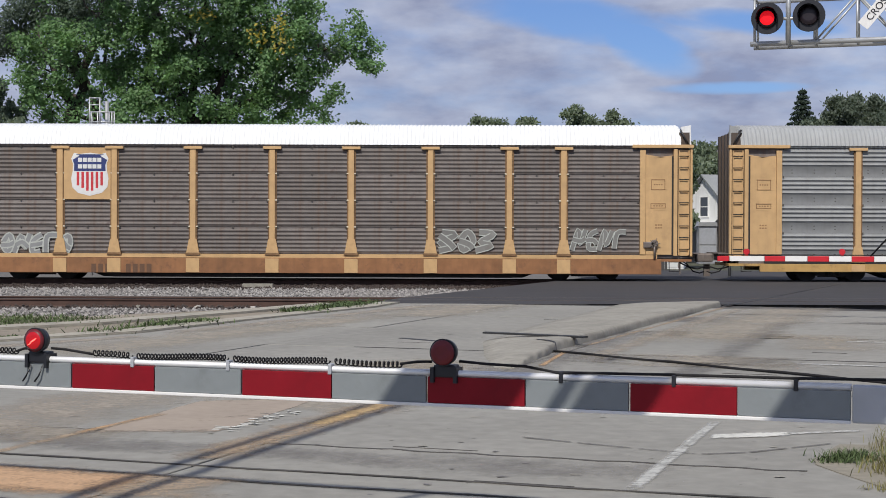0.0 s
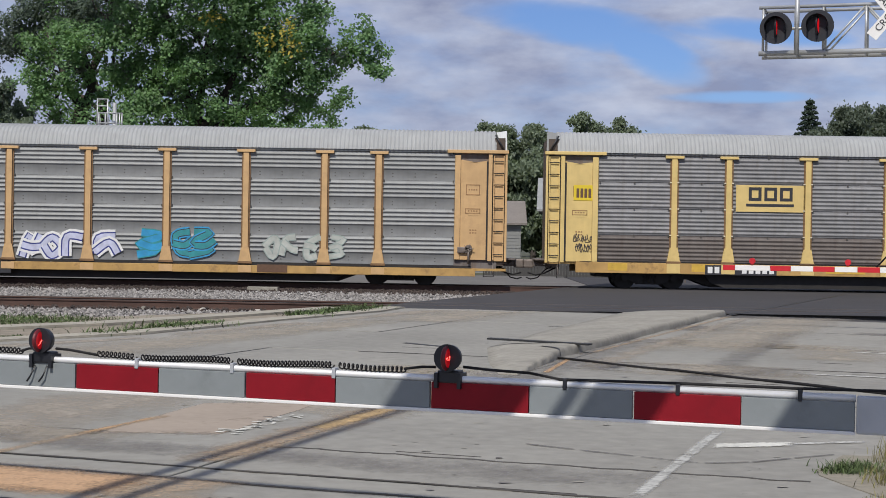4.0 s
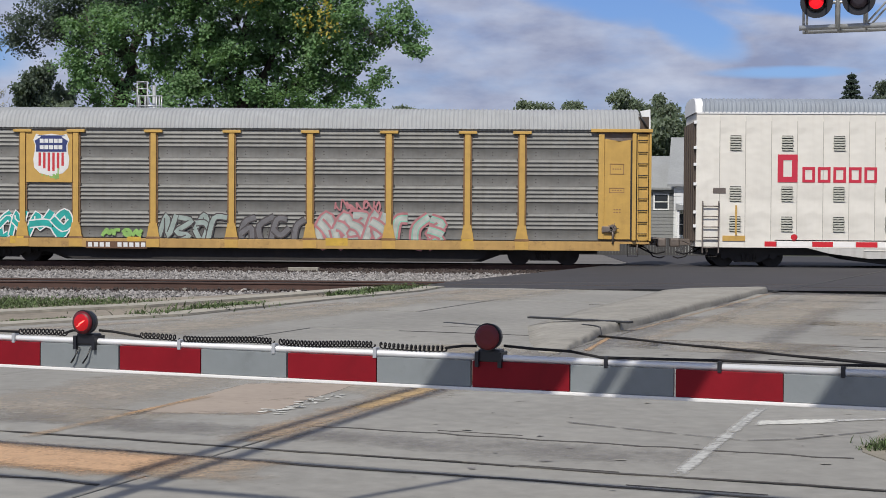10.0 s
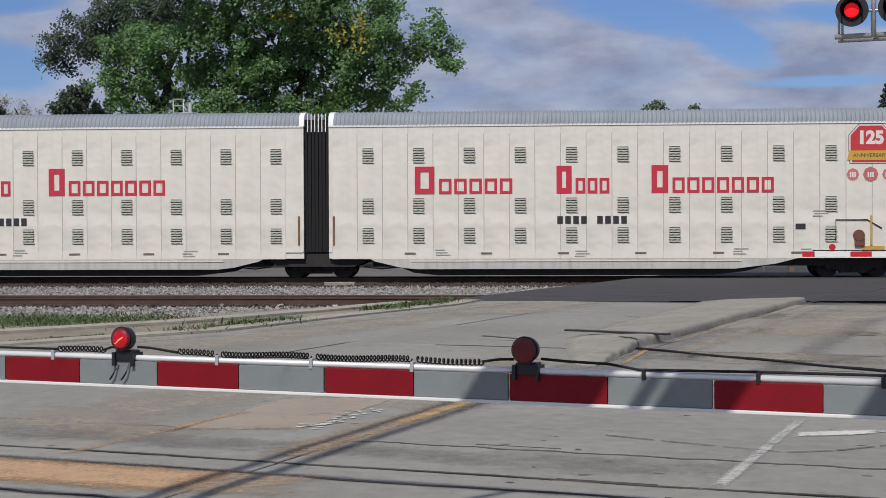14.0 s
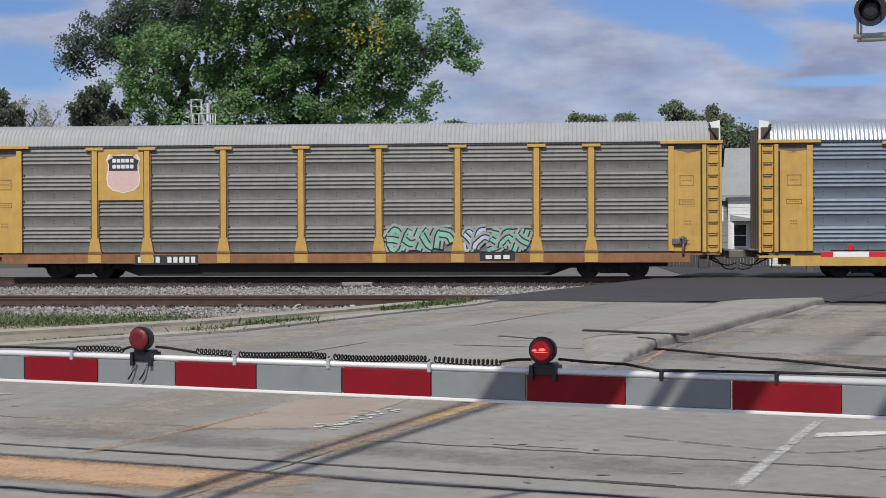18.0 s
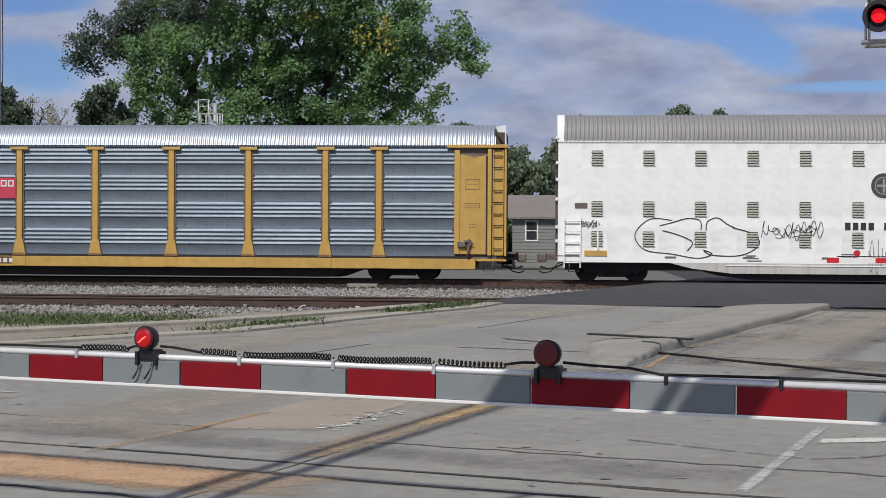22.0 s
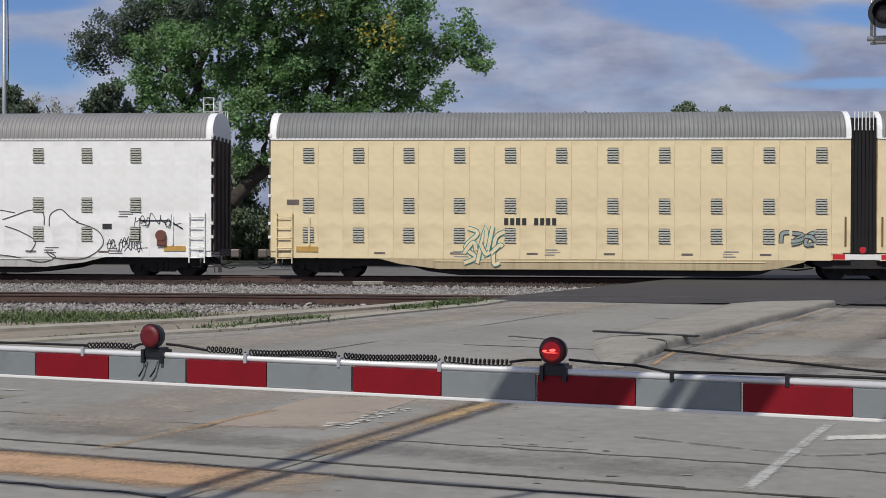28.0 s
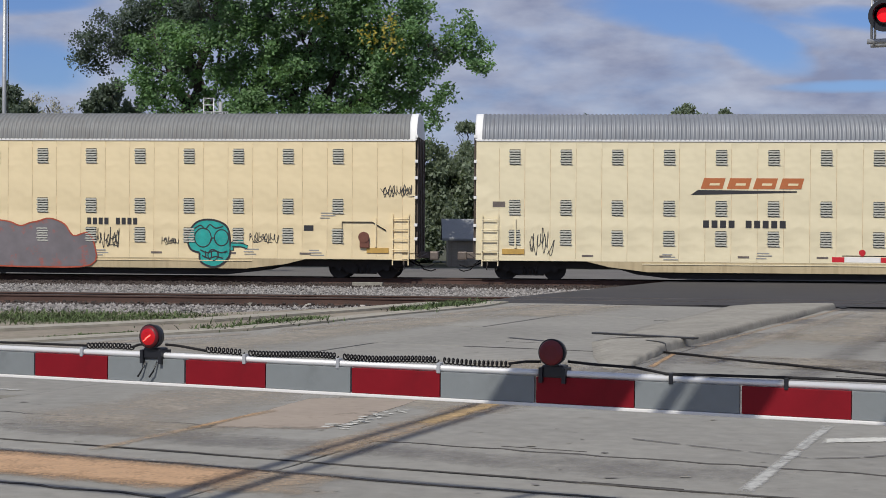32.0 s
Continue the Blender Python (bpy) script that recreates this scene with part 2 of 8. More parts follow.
ROOF_GREY = material("grey_roof_sheet", (0.335, 0.345, 0.345), 0.62, 0.0, vary=0.1, grain=2, streak=0.1, shine=0.3)
ROOF_BLUE = material("blue_grey_roof_sheet", (0.44, 0.48, 0.52), 0.38, 0.6, vary=0.1, grain=2, streak=0.1)
ROOF_STEEL = material("dull_blue_grey_roof_sheet", (0.27, 0.30, 0.335), 0.6, 0.1, vary=0.12, grain=2, streak=0.1, shine=0.3)
ROOF_BROWN = material("brown_grey_roof_sheet", (0.27, 0.265, 0.26), 0.55, 0.2, vary=0.1, grain=2, streak=0.2)
WHITE = material("white_car_paint", (0.905, 0.905, 0.875), 0.45, vary=0.05, grain=1.5, streak=0.04, streak_color=(0.42, 0.38, 0.32), dent=0.09, spots=0.06, spot_color=(0.60, 0.58, 0.54), big=0.5)
IVORY = material("off_white_car_paint", (0.75, 0.72, 0.645), 0.5, vary=0.06, grain=1.5, streak=0.07, streak_color=(0.38, 0.32, 0.25), dent=0.09, spots=0.16, spot_color=(0.50, 0.46, 0.38), big=0.5)
CREAM = material("cream_car_paint", (0.82, 0.685, 0.425), 0.5, vary=0.06, grain=1.2, streak=0.03, streak_color=(0.52, 0.37, 0.20), dent=0.09, spots=0.14, spot_color=(0.70, 0.50, 0.29), big=0.45)
CREAM_PALE = material("pale_cream_car_paint", (0.80, 0.715, 0.49), 0.5, vary=0.06, grain=1.2, streak=0.03, streak_color=(0.52, 0.40, 0.24), dent=0.09, spots=0.12, spot_color=(0.68, 0.54, 0.34), big=0.45)
ROOF_DULL = material("dull_grey_roof_sheet", (0.215, 0.22, 0.215), 0.6, 0.2, vary=0.14, grain=2, streak=0.2)
ROOF_SLATE = material("slate_grey_roof_sheet", (0.23, 0.245, 0.265), 0.5, 0.25, vary=0.14, grain=2, streak=0.15)
SEAM_PALE = material("grey_seam", (0.42, 0.395, 0.35), 0.6, vary=0.4)
SEAM_TAN = material("rusty_tan_seam", (0.62, 0.475, 0.28), 0.7, vary=0.4, spots=0.5, spot_color=(0.36, 0.23, 0.12), big=1.5)
# darker, streaked skirt colours for the white and cream cars
SKIRT_WHITE = material("darker_streaked_white_skirt", (0.52, 0.51, 0.48), 0.6, vary=0.15, grain=2, streak=0.4, streak_color=(0.26, 0.23, 0.19))
SKIRT_CREAM = material("darker_streaked_cream_skirt", (0.50, 0.41, 0.25), 0.6, vary=0.15, grain=2, streak=0.4, streak_color=(0.26, 0.18, 0.10))
VENT_SHADE = material("vent_gap_shade", (0.035, 0.037, 0.033), 0.8, vary=0.2)
TRIM_WHITE = material("white_trim", (0.82, 0.82, 0.80), 0.5, vary=0.05)
DARK = material("dark_underframe", (0.022, 0.020, 0.019), 0.75, vary=0.35, grain=6, spots=0.3, spot_color=(0.07, 0.045, 0.03))
BROWN_END = material("brown_end_door", (0.085, 0.065, 0.052), 0.7, vary=0.25, streak=0.4)
RUBBER = material("black_rubber", (0.016, 0.015, 0.016), 0.75, vary=0.2, shine=0.25)
STEEL = material("worn_steel", (0.20, 0.17, 0.15), 0.55, 0.5, vary=0.3, spots=0.4, spot_color=(0.12, 0.06, 0.035))
RAIL = material("rusty_rail", (0.085, 0.048, 0.037), 0.8, 0.1, vary=0.35, grain=3)
RAIL_TOP = material("polished_rail_head", (0.085, 0.075, 0.07), 0.5, 0.5, vary=0.3)
LOUVER = material("grey_vent", (0.40, 0.40, 0.35), 0.7, vary=0.15, shine=0.1)
BLACK = material("black_paint", (0.02, 0.02, 0.022), 0.5, vary=0.2)
RED_LETTER = material("red_lettering", (0.55, 0.03, 0.06), 0.5, vary=0.08)
SIGN_BLUE = material("navy_emblem", (0.03, 0.045, 0.16), 0.5)
SIGN_RED = material("red_emblem", (0.55, 0.04, 0.05), 0.5)
GALV_POLE = material("galvanised_steel", (0.46, 0.47, 0.47), 0.45, 0.5, vary=0.12, grain=6)


# ---------------------------------------------------------------- mesh helpers
def box(bm, x0, x1, y0, y1, z0, z1, bevel=0.0):
    vs = [bm.verts.new((x, y, z)) for x in (x0, x1) for y in (y0, y1) for z in (z0, z1)]
    fs = [bm.faces.new([vs[i] for i in q]) for q in ((0, 1, 3, 2), (4, 6, 7, 5), (0, 4, 5, 1), (2, 3, 7, 6), (0, 2, 6, 4), (1, 5, 7, 3))]
    if bevel:
        edges = list({e for f in fs for e in f.edges})
        bmesh.ops.bevel(bm, geom=edges, offset=bevel, segments=2, affect="EDGES", profile=0.6)
    return vs


def prism(bm, points, y0, y1):
    """A flat outline in x and z, given thickness from y0 to y1."""
    a = [bm.verts.new((x, y0, z)) for x, z in points]
    b = [bm.verts.new((x, y1, z)) for x, z in points]
    k = len(points)
    bm.faces.new(a)
    bm.faces.new(b[::-1])
    for i in range(k):
        bm.faces.new((a[i], b[i], b[(i + 1) % k], a[(i + 1) % k]))


def tube(bm, a, b, r0, r1=None, sides=8, caps=True):
    """A round bar from a to b, which may taper."""
    r1 = r0 if r1 is None else r1
    a, b = Vector(a), Vector(b)
    q = (b - a).to_track_quat("Z", "Y")
    ra = [bm.verts.new(a + q @ Vector((math.cos(t) * r0, math.sin(t) * r0, 0))) for t in [2 * math.pi * i / sides for i in range(sides)]]
    rb = [bm.verts.new(b + q @ Vector((math.cos(t) * r1, math.sin(t) * r1, 0))) for t in [2 * math.pi * i / sides for i in range(sides)]]
    for i in range(sides):
        f = bm.faces.new((ra[i], ra[(i + 1) % sides], rb[(i + 1) % sides], rb[i]))
        f.smooth = True
    if caps:
        bm.faces.new(ra[::-1])
        bm.faces.new(rb)


def pipe(bm, points, r, sides=6):
    """A bent round bar through points."""
    points = [Vector(p) for p in points]
    rings = []
    for i, p in enumerate(points):
        d = points[min(i + 1, len(points) - 1)] - points[max(i - 1, 0)]
        q = d.to_track_quat("Z", "Y")
        rings.append([bm.verts.new(p + q @ Vector((math.cos(t) * r, math.sin(t) * r, 0))) for t in [2 * math.pi * k / sides for k in range(sides)]])
    for a, b in zip(rings, rings[1:]):
        # match the two rings where the bar twists
        k = min(range(sides), key=lambda s: (b[s].co - a[0].co).length)
        for i in range(sides):
            f = bm.faces.new((a[i], a[(i + 1) % sides], b[(i + 1 + k) % sides], b[(i + k) % sides]))
            f.smooth = True
    bm.faces.new(rings[0][::-1])
    bm.faces.new(rings[-1])


def sheet(bm, profile, x0, x1):
    """A profile in y and z drawn along x."""
    a = [bm.verts.new((x0, y, z)) for y, z in profile]
    b = [bm.verts.new((x1, y, z)) for y, z in profile]
    for i in range(len(profile) - 1):
        bm.faces.new((a[i], b[i], b[i + 1], a[i + 1]))


def data(name, bm, mat):
    bmesh.ops.recalc_face_normals(bm, faces=bm.faces)
    me = bpy.data.meshes.new(name)
    bm.to_mesh(me)
    bm.free()
    for m in (mat if isinstance(mat, (list, tuple)) else (mat,)):
        me.materials.append(m)
    return me


def piece(name, me, parent, m=None, label=""):
    ob = new(name, me)
    ob.parent = parent
    if m is not None:
        ob.matrix_basis = m
    return tagged(ob, label)


def part(name, bm, mat, parent, label="", m=None):
    return piece(name, data(name, bm, mat), parent, m, label)


def thing(name, label, category, group="", kind="", at=None):
    ob = new(name)
    ob.empty_display_size = 0.3
    if at is not None:
        ob.matrix_basis = at
    return tagged(ob, label, category, group, kind)


def mesh_thing(name, bm, mat, label, category, group="", kind="", at=None):
    ob = new(name, data(name, bm, mat))
    if at is not None:
        ob.matrix_basis = at
    return tagged(ob, label, category, group, kind)


def at(x, y, z=0.0, turn=0.0):
    return pose(x, y, z, 0, 0, turn)

# ---------------------------------------------------------------- ground, road and tracks
ROAD = radians(18.35)                      # the road runs this far to the right of straight ahead
RU, RV = Vector((math.sin(ROAD), math.cos(ROAD), 0)), Vector((math.cos(ROAD), -math.sin(ROAD), 0))
TRACK_NEAR, TRACK_FAR = 37.5, 54.22        # middle lines of the empty track and of the train's track


def road_xy(u, v):
    p = RU * u + RV * v
    return p.x, p.y


GRASS_SOIL = material("dry_grass_and_soil", (0.065, 0.068, 0.038), 0.95, vary=0.35, grain=3, spots=0.6, spot_color=(0.12, 0.10, 0.07), big=0.25)
CONCRETE = material("worn_concrete", (0.258, 0.248, 0.218), 0.88, vary=0.22, grain=6, per_object=0.035, spots=0.35, spot_color=(0.178, 0.166, 0.147), big=0.35, bump=0.3)
CONCRETE_LIGHT = material("pale_concrete", (0.285, 0.268, 0.226), 0.9, vary=0.26, grain=6, spots=0.5, spot_color=(0.16, 0.142, 0.115), big=1.0, bump=0.5)
KERB_PALE = material("sandy_kerb_concrete", (0.345, 0.318, 0.258), 0.9, vary=0.24, grain=6, spots=0.45, spot_color=(0.20, 0.175, 0.135), big=1.2, bump=0.5)
PATCH = worn_material("sandy_concrete_patch", (0.33, 0.272, 0.215), 9, 0.95, 0.1, vary=0.12)
ASPHALT = material("old_asphalt", (0.041, 0.039, 0.041), 0.9, vary=0.25, grain=7, spots=0.4, spot_color=(0.075, 0.07, 0.07), big=0.4, bump=0.3)
JOINT = material("joint_filler", (0.07, 0.065, 0.06), 0.95, vary=0.3)
BALLAST_BED = material("ballast_bed", (0.17, 0.16, 0.15), 0.95, vary=0.45, grain=14, spots=0.5, spot_color=(0.09, 0.085, 0.08), big=1.6, bump=1.0)
BALLAST = material("ballast_stone", (0.255, 0.240, 0.225), 0.9, vary=0.2, grain=8, island=0.48)
PAINT_ORANGE = worn_material("worn_orange_road_paint", (0.50, 0.315, 0.165), 26, 0.66, 0.18)
PAINT_BLOCK = worn_material("flat_orange_road_paint", (0.47, 0.295, 0.165), 30, 0.98, 0.18, tint=(0.33, 0.27, 0.21))
PAINT_TAN = worn_material("worn_yellow_tan_road_paint", (0.50, 0.345, 0.165), 24, 0.64, 0.2)
PAINT_FAINT = worn_material("faint_orange_road_paint", (0.40, 0.300, 0.200), 20, 0.52, 0.2)
PAINT_BRIGHT = worn_material("white_road_paint", (0.58, 0.57, 0.51), 18, 0.95, 0.1)
PAINT_WHITE = worn_material("worn_white_road_paint", (0.45, 0.445, 0.41), 22, 0.74, 0.14)
DUST = worn_material("sandy_dust", (0.37, 0.322, 0.258), 12, 0.56, 0.22)
GRIME = worn_material("dark_grime", (0.185, 0.172, 0.16), 10, 0.28, 0.25)
GRIME_DARK = worn_material("dark_tyre_rubber", (0.12, 0.112, 0.104), 18, 0.66, 0.24)
STAIN_SAND = worn_material("thin_sand", (0.38, 0.335, 0.265), 7, 0.62, 0.32)
STAIN_DARK = worn_material("thin_grime", (0.160, 0.148, 0.136), 7, 0.48, 0.30)
BLACK_STRIP = material("black_strip_coat", (0.02, 0.02, 0.02), 0.6, vary=0.2)
WEED = material("green_weeds", (0.070, 0.104, 0.034), 0.85, vary=0.3, island=0.55)
WEED_DRY = material("dry_weeds", (0.19, 0.175, 0.065), 0.85, vary=0.25, island=0.5)
TIE = material("weathered_tie", (0.10, 0.075, 0.055), 0.9, vary=0.3, stretch=(1, 6, 1))

bm = bmesh.new()
box(bm, -900, 900, -300, 1500, -0.6, -0.24)
mesh_thing("ground", bm, GRASS_SOIL, "flat dry grass and soil reaching the horizon", "ground", kind="structure")


def slab_polygon(bm, pts, z0, z1):
    a = [bm.verts.new((x, y, z0)) for x, y in pts]
    b = [bm.verts.new((x, y, z1)) for x, y in pts]
    k = len(pts)
    bm.faces.new(a[::-1])
    bm.faces.new(b)
    for i in range(k):
        bm.faces.new((a[i], a[(i + 1) % k], b[(i + 1) % k], b[i]))


# bed of the road, under the slabs
bm = bmesh.new()
slab_polygon(bm, [road_xy(-14, -16), road_xy(-14, 26), road_xy(31.5, 26), (6.3, 34.85), (-1.3, 34.85), (-3.4, 28.9), (-5.2, 24.1), (-8.2, 20.2), (-16, 14)], -0.23, -0.03)
road = mesh_thing("road", bm, JOINT, "worn grey concrete road with cracked joints before the crossing", "road", kind="structure")

bm = bmesh.new()
slab_polygon(bm, [(-2.1, 34.9), (26, 34.9), (34, 60), (6.0, 60), (0.35, 43.0), (-1.2, 38.6)], -0.22, -0.004)
crossing = mesh_thing("asphalt_crossing", bm, ASPHALT, "dark asphalt level crossing laid over the tracks", "road", kind="structure")

# stone bed of both tracks
bm = bmesh.new()
for a, b, c, d in ((-420, -1.45, 29.5, 41.0), (-420, 3.2, 48.0, 60.0), (-420, 0.6, 40.9, 48.1)):
    box(bm, a, b, c, d, -0.24, -0.215 if d < 45 else -0.212)
box(bm, 27, 420, 30.0, 60.0, -0.24, -0.213)
ballast = mesh_thing("ballast_bed", bm, BALLAST_BED, "grey crushed stone bed of the railway", "ballast", kind="structure")


TRACK_BED = material("oily_dark_ballast", (0.052, 0.039, 0.033), 0.95, vary=0.6, grain=5, spots=0.6, spot_color=(0.12, 0.09, 0.075), big=1.1, bump=1.0)
for y, x1 in ((TRACK_NEAR, -1.5), (TRACK_FAR, 3.4)):
    bm = bmesh.new()
    box(bm, -420, x1 + (0.2 if y < 45 else 0.3), y - (1.95 if y < 45 else 5.0), y + (1.2 if y < 45 else 1.9), -0.23, -0.195)
    mesh_thing("track_bed", bm, TRACK_BED, "oily dark stone bed under the rails", "ballast", kind="structure")
bm = bmesh.new()
box(bm, -120, 5.6, 57.5, 79.5, -0.24, -0.20)
mesh_thing("gravel_yard", bm, material("grey_gravel", (0.14, 0.132, 0.122), 0.95, vary=0.3, grain=9, spots=0.4, spot_color=(0.14, 0.13, 0.11), big=0.5, bump=0.6), "grey gravel yard beyond the tracks", "ground", kind="structure")

bm = bmesh.new()
box(bm, 5.7, 160, 60.1, 79.5, -0.24, -0.21)
mesh_thing("asphalt_yard", bm, ASPHALT, "dark asphalt beyond the crossing before the houses", "road", kind="structure")


def stones(name, n, x0, x1, y0, y1, z, seed, keep=None, mat=None):
    rng = np.random.default_rng(seed)
    c = np.stack([rng.uniform(x0, x1, n), rng.uniform(y0, y1, n), np.full(n, z) + rng.uniform(-0.02, 0.035, n)], 1)
    if keep is not None:
        c = c[keep(c[:, 0], c[:, 1])]
    n = len(c)
    r = rng.uniform(0.025, 0.06, (n, 1))
    octa = np.array([(1, 0, 0), (0, 1, 0), (-1, 0, 0), (0, -1, 0), (0, 0, 0.9), (0, 0, -0.9)], float)
    v = c[:, None, :] + octa[None] * r[:, :, None] * rng.uniform(0.6, 1.3, (n, 6, 1))
    spin = rng.uniform(0, 6.28, n)
    d = v - c[:, None, :]
    x = d[..., 0] * np.cos(spin)[:, None] - d[..., 1] * np.sin(spin)[:, None]
    y = d[..., 0] * np.sin(spin)[:, None] + d[..., 1] * np.cos(spin)[:, None]
    v = np.stack([x, y, d[..., 2]], -1) + c[:, None, :]
    f = np.array([(0, 1, 4), (1, 2, 4), (2, 3, 4), (3, 0, 4), (1, 0, 5), (2, 1, 5), (3, 2, 5), (0, 3, 5)])
    faces = (f[None] + 6 * np.arange(n)[:, None, None]).reshape(-1, 3)
    me = bpy.data.meshes.new(name)
    me.from_pydata(v.reshape(-1, 3).tolist(), [], faces.tolist())
    me.materials.append(mat or BALLAST)
    ob = new(name, me)
    return ob


def left_of_crossing(x, y):
    return (x < -1.7 + (y - 35) * 0.315) & (np.abs(y - 37.1) > 1.75)


tagged(stones("crushed_stone", 26000, -24, 3.4, 27.6, 41.5, -0.19, 3, left_of_crossing), "loose grey crushed stone beside the near track", "ballast", kind="stuff")
def oily(x, y):
    return x < -2.6 + (y - 35) * 0.315


tagged(stones("oily_stone", 5000, -26, 4.0, 48.4, 53.0, -0.195, 6, oily, TRACK_BED), "loose oily dark stone beside the train's track", "ballast", kind="stuff")
tagged(stones("oily_stone", 3500, -24, 3.0, 35.3, 38.8, -0.19, 7, lambda x, y: x < -1.7 + (y - 35) * 0.315, TRACK_BED), "loose oily dark stone along the near rails", "ballast", kind="stuff")
tagged(stones("crushed_stone", 19000, -26, 4.0, 38.7, 49.4, -0.20, 4, lambda x, y: x < -2.6 + (y - 35) * 0.315), "loose grey crushed stone between the tracks", "ballast", kind="stuff")


def track(name, y, label, sleepers):
    t = thing(name, label, "railway track", kind="structure")
    for side in (-0.753, 0.753):
        bm = bmesh.new()
        prof = [(-0.07, -0.205), (0.07, -0.205), (0.07, -0.185), (0.012, -0.165), (0.012, -0.045), (0.037, -0.035), (0.037, -0.002), (0.028, 0.006), (-0.028, 0.006), (-0.037, -0.002), (-0.037, -0.035), (-0.012, -0.045), (-0.012, -0.165), (-0.07, -0.185)]
        a = [bm.verts.new((-420, y + side + p, z)) for p, z in prof]
        b = [bm.verts.new((420, y + side + p, z)) for p, z in prof]
        k = len(prof)
        for i in range(k):
            f = bm.faces.new((a[i], a[(i + 1) % k], b[(i + 1) % k], b[i]))
            f.material_index = 1 if i in (6, 7, 8) else 0
        bm.faces.new(a)
        bm.faces.new(b[::-1])
        part("rail", bm, [RAIL, RAIL_TOP], t)
    if sleepers:
        bm = bmesh.new()
        box(bm, -0.11, 0.11, -1.3, 1.3, -0.25, -0.188, 0.012)
        me = data("sleeper", bm, TIE)
        for i in range(64):
            piece("sleeper", me, t, at(-32 + i * 0.54 + 0.02 * math.sin(i * 7.1), y, 0, 0.8 * math.sin(i * 3.3)))
    return t


track("near_track", TRACK_NEAR, "empty rusty rails on wooden ties in crushed stone", True)
track("far_track", TRACK_FAR, "rails under the passing freight train", True)
# pale marker slab between the tracks
bm = bmesh.new()
box(bm, -7.25, -6.2, 50.35, 50.7, -0.21, -0.06, 0.02)
mesh_thing("marker_slab", bm, CONCRETE_LIGHT, "small pale concrete slab in the ballast", "slab")

PALE_RUBBLE = material("pale_rubble", (0.50, 0.47, 0.42), 0.9, vary=0.2)
DEBRIS = ((-4.9, 35.85), (-3.63, 35.9), (-2.85, 35.85), (-10.6, 40.8), (-9.5, 40.6), (-7.7, 35.8), (-6.3, 36.2), (-12.1, 41.5))
# raised island between the lanes: worn to the road on one side, a rounded kerb face on the other
ISLAND_EDGE = [(0.72, 17.7), (1.05, 18.9), (1.46, 20.6), (2.9, 24.7), (4.6, 29.6), (6.3, 34.45)]
ISLAND_BACK = [(0.50, 17.8), (0.42, 19.6), (0.45, 22.2), (1.55, 26.6), (2.75, 30.6), (3.9, 34.6)]
ISLAND_RISE = [0.02, 0.085, 0.13, 0.135, 0.13, 0.10]
ISLAND_FORM = [(0.0, -0.4), (0.0, 0.02), (0.015, 0.55), (0.03, 0.84), (0.07, 0.97), (0.20, 1.0), (0.45, 0.99)]


def island_points(i, f):
    """Points across the island at station i + f, from the kerb face to the worn side."""
    def mid(q):
        return Vector(q[i]).lerp(Vector(q[i + 1]), f)
    a, b, h = mid(ISLAND_EDGE), mid(ISLAND_BACK), ISLAND_RISE[i] + (ISLAND_RISE[i + 1] - ISLAND_RISE[i]) * f
    w = (b - a).length
    d = (b - a) / w
    k = min(1.0, w / 0.9)
    out = [(*(a + d * (s * k)), h * z) for s, z in ISLAND_FORM]
    q = i + f
    wob = 0.014 * math.sin(q * 5) + 0.009 * math.sin(q * 17 + 1) + 0.006 * math.sin(q * 41)
    out = [(x + wob * (z > 0) + 0.006 * math.sin(q * 19 + 3 * k2) * (k2 > 2), y, z + (0.004 * math.sin(q * 11 + 2 * k2) + 0.002 * math.sin(q * 37 + k2)) * (k2 > 2)) for k2, (x, y, z) in enumerate(out)]
    return out + [(*(a + (b - a) * 0.75), h * 0.55), (*b, 0.004), (*b, -0.05)]


def drape(bm, stations, lo, hi, lift):
    """A skin over the island between two stations, from point lo to point hi across it."""
    rows = [[bm.verts.new((x, y, z + lift)) for x, y, z in island_points(i, f)[lo:hi]] for i, f in stations]
    for r, q in zip(rows, rows[1:]):
        for k in range(len(r) - 1):
            bm.faces.new((r[k], r[k + 1], q[k + 1], q[k])).smooth = True
    return rows


bm = bmesh.new()
rows = drape(bm, [(i, f / 24) for i in range(5) for f in range(24)] + [(4, 1.0)], 0, None, 0.0)
bm.faces.new(rows[0][::-1])
bm.faces.new(rows[-1])
island = mesh_thing("traffic_island", bm, CONCRETE_LIGHT, "raised pale concrete island with worn kerb", "traffic island")

# litter along the near rails
for k, (x, y) in enumerate(DEBRIS):
    bm = bmesh.new()
    box(bm, -0.06 - 0.02 * (k % 2), 0.07, -0.05, 0.05, -0.02, 0.05 + 0.01 * (k % 3), 0.018)
    mesh_thing("rubble", bm, CONCRETE_LIGHT if k % 2 else PALE_RUBBLE, "small pale lump of rubble lying in the track bed", "rubble", "rubble in the track bed", at=pose(x, y, -0.185, 4, 3 * k, 25 * k))
# ---------------------------------------------------------------- the train
# Cars stand on the rails; x runs along the track from each car's middle, the side towards the road is y = -1.5.
START = {"A": -5.09, "B": 23.55, "C": 52.25, "D": 80.95, "E": 117.35, "F": 153.83, "G": 182.45, "H": 219.1, "I": 263.6, "J": 308.1}
WHEEL_R = 0.40


def run(t):
    """How far the train has gone, in metres."""
    return 8.85 * t + 0.0067 * t * t


